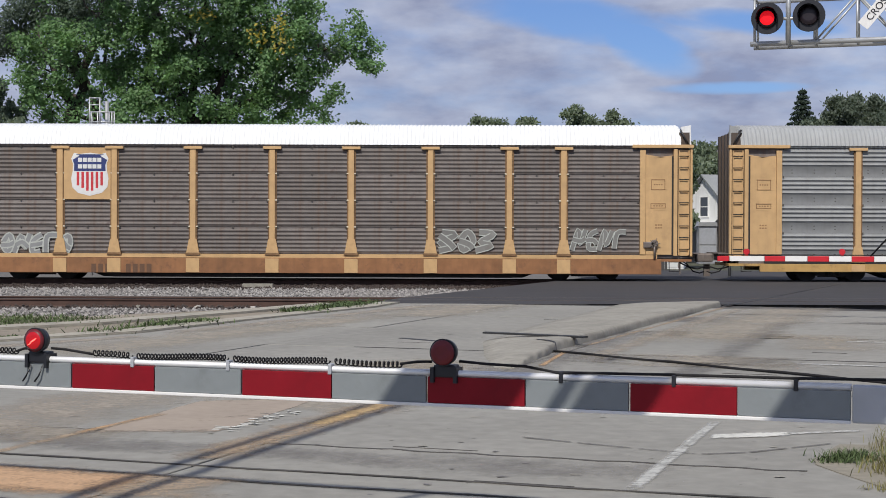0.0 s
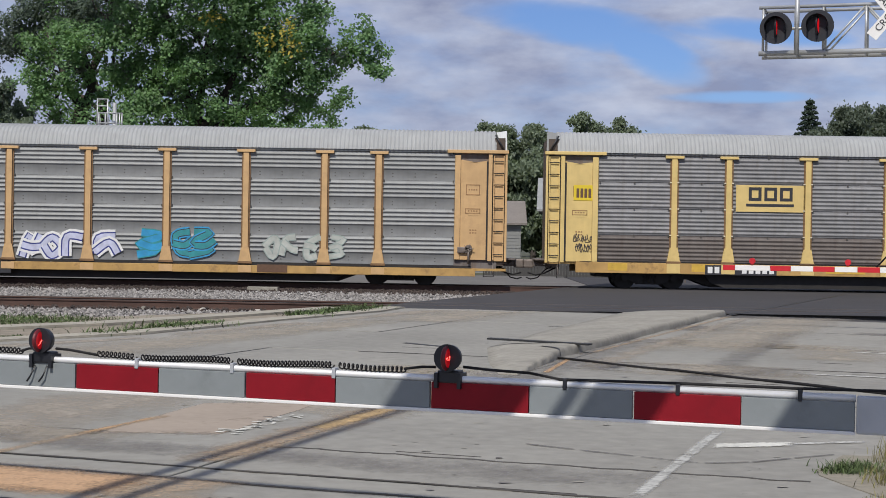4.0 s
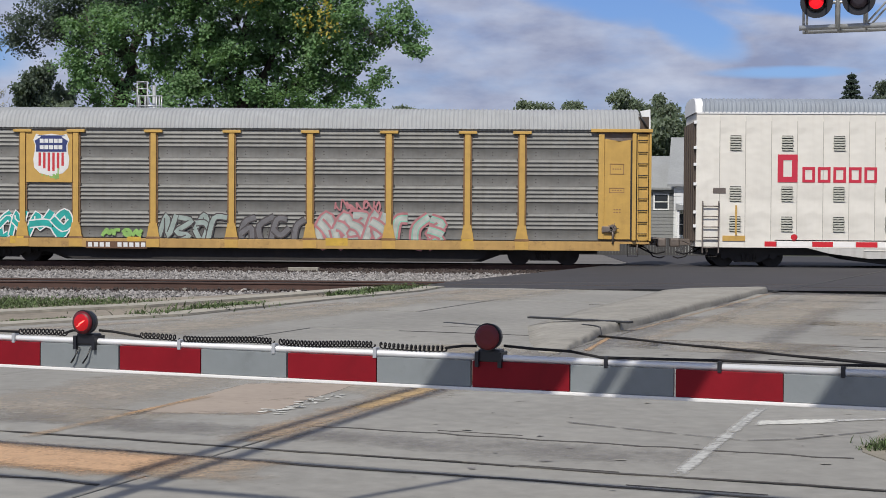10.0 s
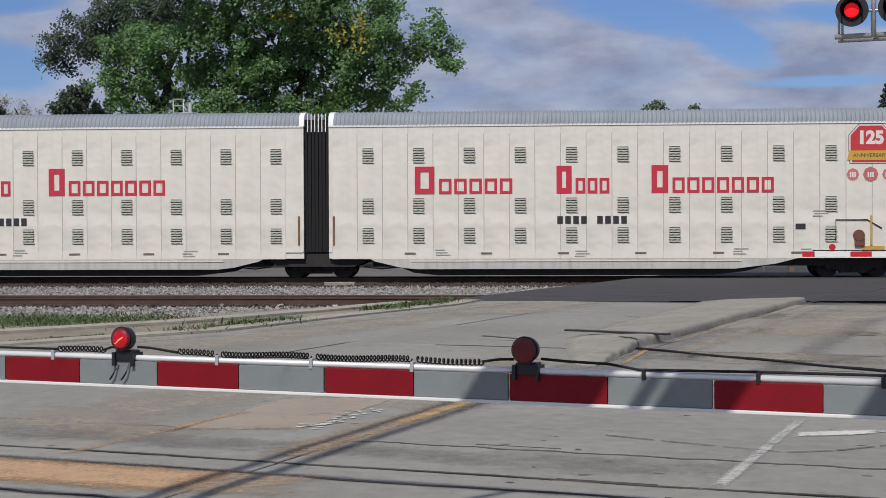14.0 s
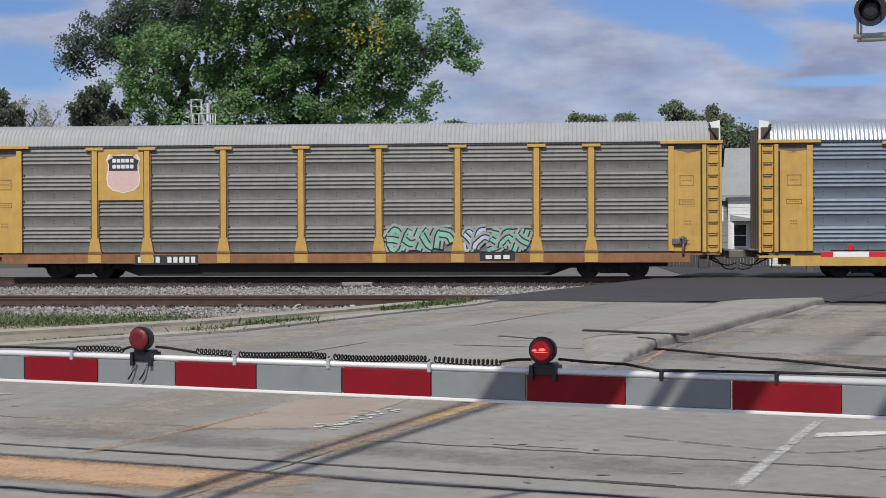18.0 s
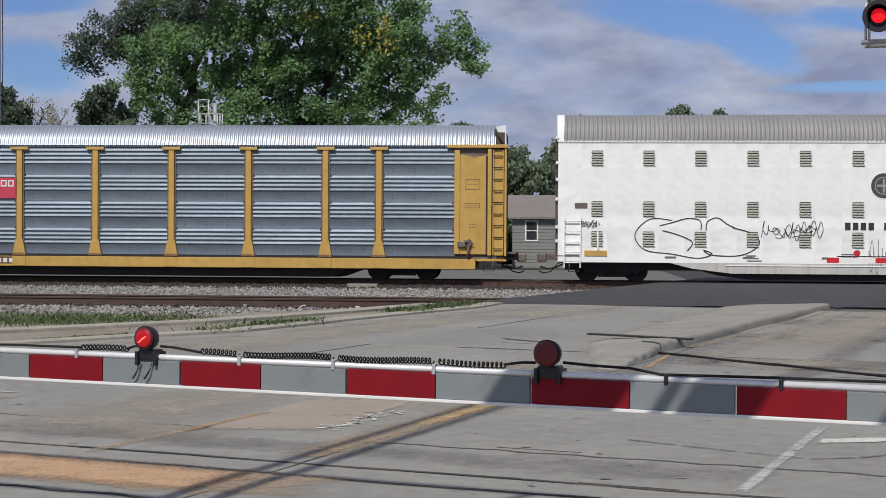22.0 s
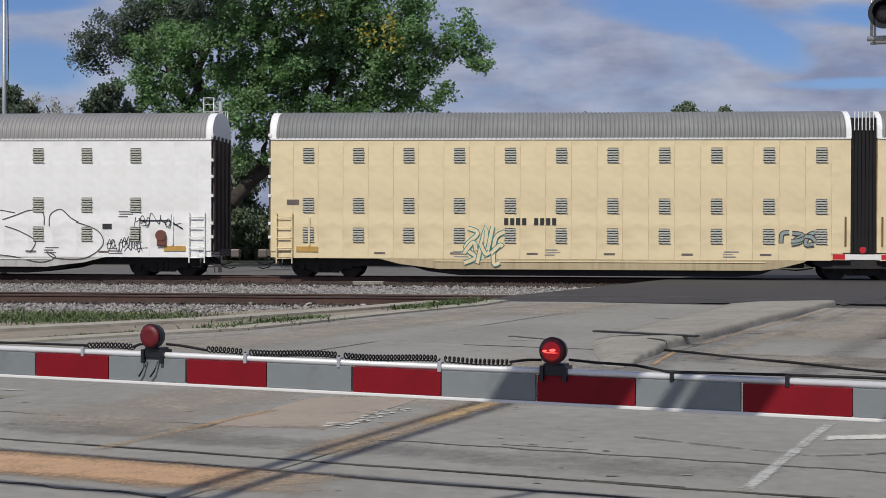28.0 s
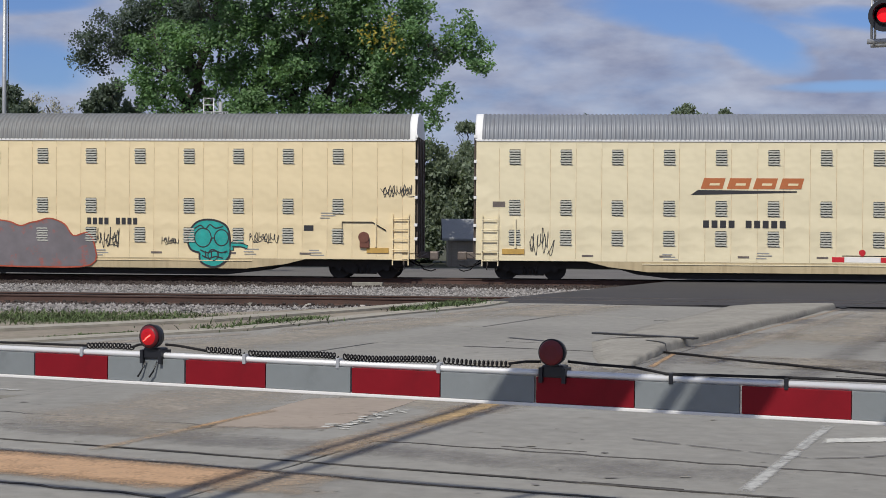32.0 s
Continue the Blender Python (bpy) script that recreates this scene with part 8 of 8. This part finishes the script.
bars(c, -13.19, -10.64, 1.94, 2.22, 9, INK, -1.512, seed=1)
bars(c, 8.64, 11.2, 1.94, 2.22, 9, INK, -1.512, seed=1)
e0, e1, ez0, ez1 = 19.02, 20.42, 4.07, 5.37
bm = bmesh.new()
w = e1 - e0
prism(bm, [(e0 + w * 0.04, ez0), (e0 + w * 0.96, ez0), (e1 - w * 0.0, ez0 + 0.4), (e1, ez1 - 0.35), (e1 - w * 0.22, ez1), (e0 + w * 0.22, ez1), (e0, ez1 - 0.35), (e0, ez0 + 0.4)], -1.512, -1.503)
badge = part("anniversary_badge", bm, SIGN_RED, c, "red eight-sided badge with gold ribbon")
bm = bmesh.new()
prism(bm, [(e0 - 0.03, ez0 - 0.05), (e1 + 0.03, ez0 - 0.05), (e1 + 0.07, ez0 + 0.4), (e1 + 0.07, ez1 - 0.32), (e1 - w * 0.21, ez1 + 0.07), (e0 + w * 0.21, ez1 + 0.07), (e0 - 0.07, ez1 - 0.32), (e0 - 0.07, ez0 + 0.4)], -1.509, -1.502)
part("badge_rim", bm, INK_BROWN, badge)
bm = bmesh.new()
prism(bm, [(e0 - 0.005, ez0 - 0.025), (e1 + 0.005, ez0 - 0.025), (e1 + 0.045, ez0 + 0.4), (e1 + 0.045, ez1 - 0.33), (e1 - w * 0.215, ez1 + 0.045), (e0 + w * 0.215, ez1 + 0.045), (e0 - 0.045, ez1 - 0.33), (e0 - 0.045, ez0 + 0.4)], -1.5105, -1.503)
part("badge_rim", bm, WHITE_MARK, badge)
bm = bmesh.new()
prism(bm, [(e0 - 0.12, ez0 + 0.08), (e1 + 0.12, ez0 + 0.08), (e1 + 0.05, ez0 + 0.42), (e0 - 0.05, ez0 + 0.42)], -1.52, -1.51)
part("ribbon", bm, GOLD, badge)
text_part("125", 0.62, WHITE_MARK, badge, pose((e0 + e1) / 2, -1.515, ez0 + 0.86, 90, 0, 0), 0.03)
text_part("ANNIVERSARY", 0.19, INK, badge, pose((e0 + e1) / 2, -1.523, ez0 + 0.25, 90, 0, 0))
for px in (-0.62, 0.0, 0.62):
    bm = bmesh.new()
    tube(bm, ((e0 + e1) / 2 + px, -1.512, ez0 - 0.42), ((e0 + e1) / 2 + px, -1.504, ez0 - 0.42), 0.22 if px else 0.27, sides=8)
    part("small_emblem", bm, EMBLEM_FADED, c)
    bars(c, (e0 + e1) / 2 + px - 0.12, (e0 + e1) / 2 + px + 0.12, ez0 - 0.52, ez0 - 0.34, 3, WHITE_MARK, -1.513)
# car H
c = CARS["H"]
hx0, hx1, hz0, hz1 = -10.17, -9.29, 3.02, 3.91
roundel(c, (hx0 + hx1) / 2, (hz0 + hz1) / 2, 0.44, CHAR)
bars(c, -11.10, -8.40, 1.90, 2.16, 10, INK, -1.512, seed=1)
painted_word(c, "SizeR", -8.46, -4.33, 0.17, 1.94, ((PINK, 0.075, 0.07), (PALE, 0.07, 0.0), (INK, 0.055, 0.0), (PALE, 0.035, 0.0), (CHAR, 0.022, 0.0)), y=-1.508)


def cloud_line(parent, x0, x1, z0, z1, mat, seed):
    """A big looping outline with humps and a tail."""
    w, h = x1 - x0, z1 - z0
    p = lambda a, b: (x0 + a * w, z0 + b * h)
    scrawl(parent, [[p(0.30, 0.95), p(0.12, 0.98), p(0.0, 0.6), p(0.08, 0.22), p(0.3, 0.12), p(0.5, 0.02), p(0.62, 0.12), p(0.55, 0.22), p(0.62, 0.1), p(0.85, 0.1), p(0.99, 0.35), p(0.95, 0.62), p(0.78, 0.78)],
                    [p(0.2, 0.82), p(0.3, 0.9), p(0.42, 1.0), p(0.52, 0.95), p(0.53, 0.72)], [p(0.57, 0.7), p(0.58, 0.92), p(0.66, 1.02), p(0.74, 0.86), p(0.8, 0.78)], [p(0.22, 0.7), p(0.34, 0.6), p(0.46, 0.42), p(0.42, 0.2)]], mat, 0.035)


cloud_line(c, -18.41, -14.01, 0.84, 2.28, INK, 1)
tag(c, -13.97, -11.91, 1.57, 2.18, INK, 154, n=5)
tag(c, -20.31, -19.69, 1.93, 2.22, INK, 155, n=4)
tag(c, -10.21, -8.46, 0.39, 1.50, MUD, 156, n=6, w=0.018)
tag(c, -3.87, -2.59, 1.63, 2.17, INK, 157, n=4)
tag(c, -1.63, -0.26, 1.90, 2.26, INK, 158, n=5)
sx0, sx1, sz0, sz1 = -1.93, -1.00, 1.10, 1.88
scrawl(c, [[((sx0 + sx1) / 2 + math.cos(a * 0.6) * (0.1 + a * 0.011), (sz0 + sz1) / 2 + math.sin(a * 0.6) * (0.1 + a * 0.011)) for a in range(30)]], INK, 0.04)
hx0, hx1, hz0, hz1 = 9.80, 10.66, 3.07, 3.93
roundel(c, (hx0 + hx1) / 2, (hz0 + hz1) / 2, 0.44, CHAR)
bars(c, 8.90, 11.60, 1.89, 2.13, 10, INK, -1.512, seed=1)
cloud_line(c, 2.20, 6.78, 0.83, 2.31, CHAR, 2)
cloud_line(c, 12.36, 17.16, 0.46, 2.41, CHAR, 3)
tag(c, 6.84, 8.02, 1.54, 2.11, INK, 159, n=5)
tag(c, 18.28, 19.71, 1.81, 2.29, INK, 160, n=4)
tag(c, 17.29, 18.52, 0.92, 1.41, INK, 161, n=5)
lettering_like(c, 9.54, 11.59, 0.32, 1.06, 4, WHITE, MUD, 162, y=-1.514, w=0.02)
# car I
c = CARS["I"]
gx0, gx1, gz0, gz1 = 3.75, 9.32, 0.33, 2.08
bm = bmesh.new()
w, h = gx1 - gx0, gz1 - gz0
ring = curve_points([Vector((gx0 + a * w, gz0 + b * h)) for a, b in ((0.0, 0.05), (0.0, 0.6), (0.03, 0.9), (0.14, 0.94), (0.2, 0.88), (0.3, 0.98), (0.42, 0.95), (0.5, 0.86), (0.56, 0.92), (0.62, 0.96), (0.7, 1.02), (0.8, 0.9), (0.86, 0.66), (0.95, 0.72), (1.0, 0.5), (0.98, 0.05), (0.6, 0.0), (0.3, 0.02), (0.0, 0.05))], 4)
blob_into(bm, ring[:-1], -1.523, 0)
line_into(bm, ring, 0.05, -1.526, 1)
part("graffiti", bm, [MUD_RED, RUST], c, "large grey sprayed block with rust-red strokes")
bars(c, 9.02, 10.96, 1.91, 2.15, 9, INK, -1.512, seed=1)
tag(c, 9.25, 10.21, 1.10, 1.79, INK, 173, n=5)
ix0, ix1, iz0, iz1 = 12.82, 14.38, 0.38, 2.10
w, h = ix1 - ix0, iz1 - iz0
ring = curve_points([Vector((ix0 + a * w, iz0 + b * h)) for a, b in ((0.28, 0.30), (0.06, 0.38), (0.0, 0.66), (0.2, 0.94), (0.55, 1.0), (0.9, 0.88), (1.0, 0.6), (0.98, 0.22), (0.66, 0.0), (0.32, 0.1), (0.28, 0.30))], 4)
bm = bmesh.new()
blob_into(bm, ring[:-1], -1.512, 0)
line_into(bm, ring, 0.07, -1.516, 1)
for a, b, r in ((0.36, 0.62, 0.2), (0.8, 0.62, 0.17), (0.6, 0.25, 0.12)):
    q = [Vector((ix0 + a * w + math.cos(k * 0.7) * r * w, iz0 + b * h + math.sin(k * 0.7) * r * h)) for k in range(10)]
    line_into(bm, curve_points(q, 3), 0.04, -1.518, 1)
for q in ([(0.30, 0.36), (0.45, 0.30), (0.62, 0.34), (0.80, 0.30), (0.94, 0.34)], [(0.34, 0.24), (0.50, 0.18), (0.66, 0.22), (0.84, 0.18)], [(0.14, 0.80), (0.30, 0.88), (0.42, 0.80), (0.52, 0.90), (0.66, 0.82), (0.84, 0.86)], [(0.52, 0.50), (0.60, 0.62), (0.68, 0.50)], [(0.42, 0.34), (0.43, 0.20)], [(0.56, 0.33), (0.57, 0.18)], [(0.72, 0.34), (0.73, 0.19)]):
    line_into(bm, curve_points([Vector((ix0 + a * w, iz0 + b * h)) for a, b in q], 3), 0.045, -1.5185, 1)
part("graffiti", bm, [TURQ, INK], c, "turquoise rounded graffiti with black outline")
lettering_like(c, 14.42, 15.01, 0.93, 1.37, 1, TURQ, INK, 174, y=-1.514, w=0.03)
tag(c, 15.09, 16.15, 1.29, 1.65, INK, 175, n=5)
tag(c, 11.85, 12.48, 1.19, 1.47, INK, 176, n=4)
bars(c, -12.69, -10.76, 1.92, 2.17, 9, INK, -1.512, seed=1)
lettering_like(c, -14.08, -12.69, 0.40, 1.93, 3, CREAM, TEAL, 177, y=-1.514, w=0.03)
lettering_like(c, -2.93, -1.69, 1.18, 1.76, 3, SILVER, INK, 178, y=-1.514, w=0.03)
tag(c, 19.95, 21.01, 2.98, 3.39, INK, 179, n=6)
# car J
c = CARS["J"]
jx0, jx1, jz0, jz1 = -13.47, -9.51, 3.11, 3.69
for i in range(4):
    a = jx0 + 0.3 + (jx1 - jx0 - 0.3) * i / 4
    bm = bmesh.new()
    k = (jx1 - jx0) / 4 - 0.12
    prism(bm, [(a, jz0 + 0.2), (a + k * 0.88, jz0 + 0.2), (a + k, jz1), (a + 0.12, jz1)], -1.512, -1.504)
    block = part("name_block", bm, ORANGE, c, "orange slanted name block")
    bm = bmesh.new()
    prism(bm, [(a + 0.3, jz0 + 0.32), (a + k * 0.75, jz0 + 0.32), (a + k * 0.78, jz0 + 0.40), (a + 0.33, jz0 + 0.40)], -1.516, -1.51)
    part("notch", bm, CREAM, block)
bm = bmesh.new()
prism(bm, [(jx0 - 0.05, jz0 - 0.02), (jx1 - 0.3, jz0 + 0.08), (jx1 - 0.3, jz0 + 0.13), (jx0 + 0.2, jz0 + 0.16)], -1.512, -1.504)
part("name_underline", bm, INK, c)
bars(c, -13.12, -10.14, 1.93, 2.19, 10, INK, -1.512, seed=1)
tag(c, -19.20, -18.56, 0.99, 1.92, INK, 181, n=3)
# small stencils low on the tall cars: rows of tiny unreadable writing
for key in "EHIJ":
    c = CARS[key]
    for k, (x, z) in enumerate(((-14.6, 0.95), (-11.3, 1.02), (-5.0, 0.98), (4.2, 1.0), (9.2, 0.95), (14.8, 1.02), (17.2, 1.0), (17.6, 2.35))):
        for j in range(3):
            bars(c, x, x + 0.55 + 0.12 * ((k + j) % 3), z - 0.09 * j, z - 0.09 * j + 0.035, 1, INK_GREY if key != "H" else MUD, -1.512, "stencil", 0.35)
    panel_box(c, 17.1, 17.45, 1.72, 1.92, INK, -1.511, "inspection_panel", t=0.006)
    panel_box(c, -20.55, -20.1, 2.62, 2.82, STEEL, -1.51, "plate", t=0.006)
    # hand brake and its bent pipe at the outer end
    bm = bmesh.new()
    pipe(bm, [(18.5, -1.53, 1.3), (18.5, -1.53, 2.05), (19.6, -1.53, 2.05), (20.1, -1.53, 1.75)], 0.02)
    part("guard_pipe", bm, INK, c)
    bm = bmesh.new()
    tube(bm, (19.3, -1.62, 1.5), (19.3, -1.5, 1.5), 0.2, sides=12)
    box(bm, 19.15, 19.5, -1.6, -1.5, 1.12, 1.4, 0.03)
    part("hand_brake", bm, material("rusty_brake_" + key.lower(), (0.16, 0.06, 0.04), 0.7, vary=0.3), c, "rusty hand brake")
for key in "ABCDFG":
    c = CARS[key]
    for s in (-1, 1):
        for j in range(2):
            bars(c, s * 12.45 - 0.14, s * 12.45 + 0.14, 2.0 - 0.10 * j, 2.0 - 0.10 * j + 0.045, 3, STENCIL_FAINT, -1.492, "stencil", 0.3)
        # outlined stencil boxes on the end panel
        for z0, z1, half in ((3.28, 3.66, 0.25), (2.62, 2.80, 0.27)):
            bm = bmesh.new()
            for a, b, q, e in ((-half, half, z0, z0 + 0.025), (-half, half, z1 - 0.025, z1), (-half, -half + 0.025, z0, z1), (half - 0.025, half, z0, z1)):
                box(bm, s * 12.43 + a, s * 12.43 + b, -1.4995, -1.495, q, e)
            part("stencil_box", bm, STENCIL_FAINT, c)
            bars(c, s * 12.43 - half + 0.08, s * 12.43 + half - 0.08, (z0 + z1) / 2 - 0.02, (z0 + z1) / 2 + 0.02, 4, STENCIL_FAINT, -1.4965, "stencil", 0.4)
    bm = bmesh.new()
    tube(bm, (12.3, -1.60, 1.35), (12.3, -1.48, 1.35), 0.12, 0.15, sides=12)
    for k in range(5):
        a = k * 1.2566
        tube(bm, (12.3, -1.61, 1.35), (12.3 + 0.2 * math.cos(a), -1.61, 1.35 + 0.2 * math.sin(a)), 0.014, sides=6)
    tube(bm, (12.3, -1.56, 0.8), (12.3, -1.56, 1.35), 0.04, sides=8)
    box(bm, 11.9, 12.3, -1.6, -1.49, 1.2, 1.42, 0.03)
    part("hand_brake", bm, STEEL, c, "rusty hand brake with spokes")


# ---------------------------------------------------------------- movement
def motions():
    """The train rolls by, its wheels turn, and the warning lamps flash in turn."""
    for key, car in CARS.items():
        walk(car, [(float(t), at(START[key] - run(t), TRACK_FAR)) for t in range(33)])
    half = 0.5495
    for lens, rest, first in FLASH:
        # lit face forward in one half of the beat, dark face in the other
        turn = 180.0 if not first else 0.0
        rows, k = [(0.0, turn)], 0
        while 0.119 + k * half < SECONDS - 0.15:
            f = frame(0.119 + k * half) - 1
            after = 180.0 - turn
            rows += [((f + j) / FPS, turn + (after - turn) * q) for j, q in enumerate((0.0, 0.48, 0.96, 1.0)) if (f + j) / FPS > rows[-1][0]]
            turn, k = after, k + 1
        rows.append((SECONDS, turn))
        walk(lens, [(t, rest @ pose(0, 0, 0, 0, 0, a)) for t, a in rows])
    step = 1 / 15
    for wheels, x in TURNING:
        walk(wheels, [(k * step, pose(x, 0, WHEEL_R, 0, math.degrees(-run(k * step) / WHEEL_R), 0)) for k in range(481)])


motions()
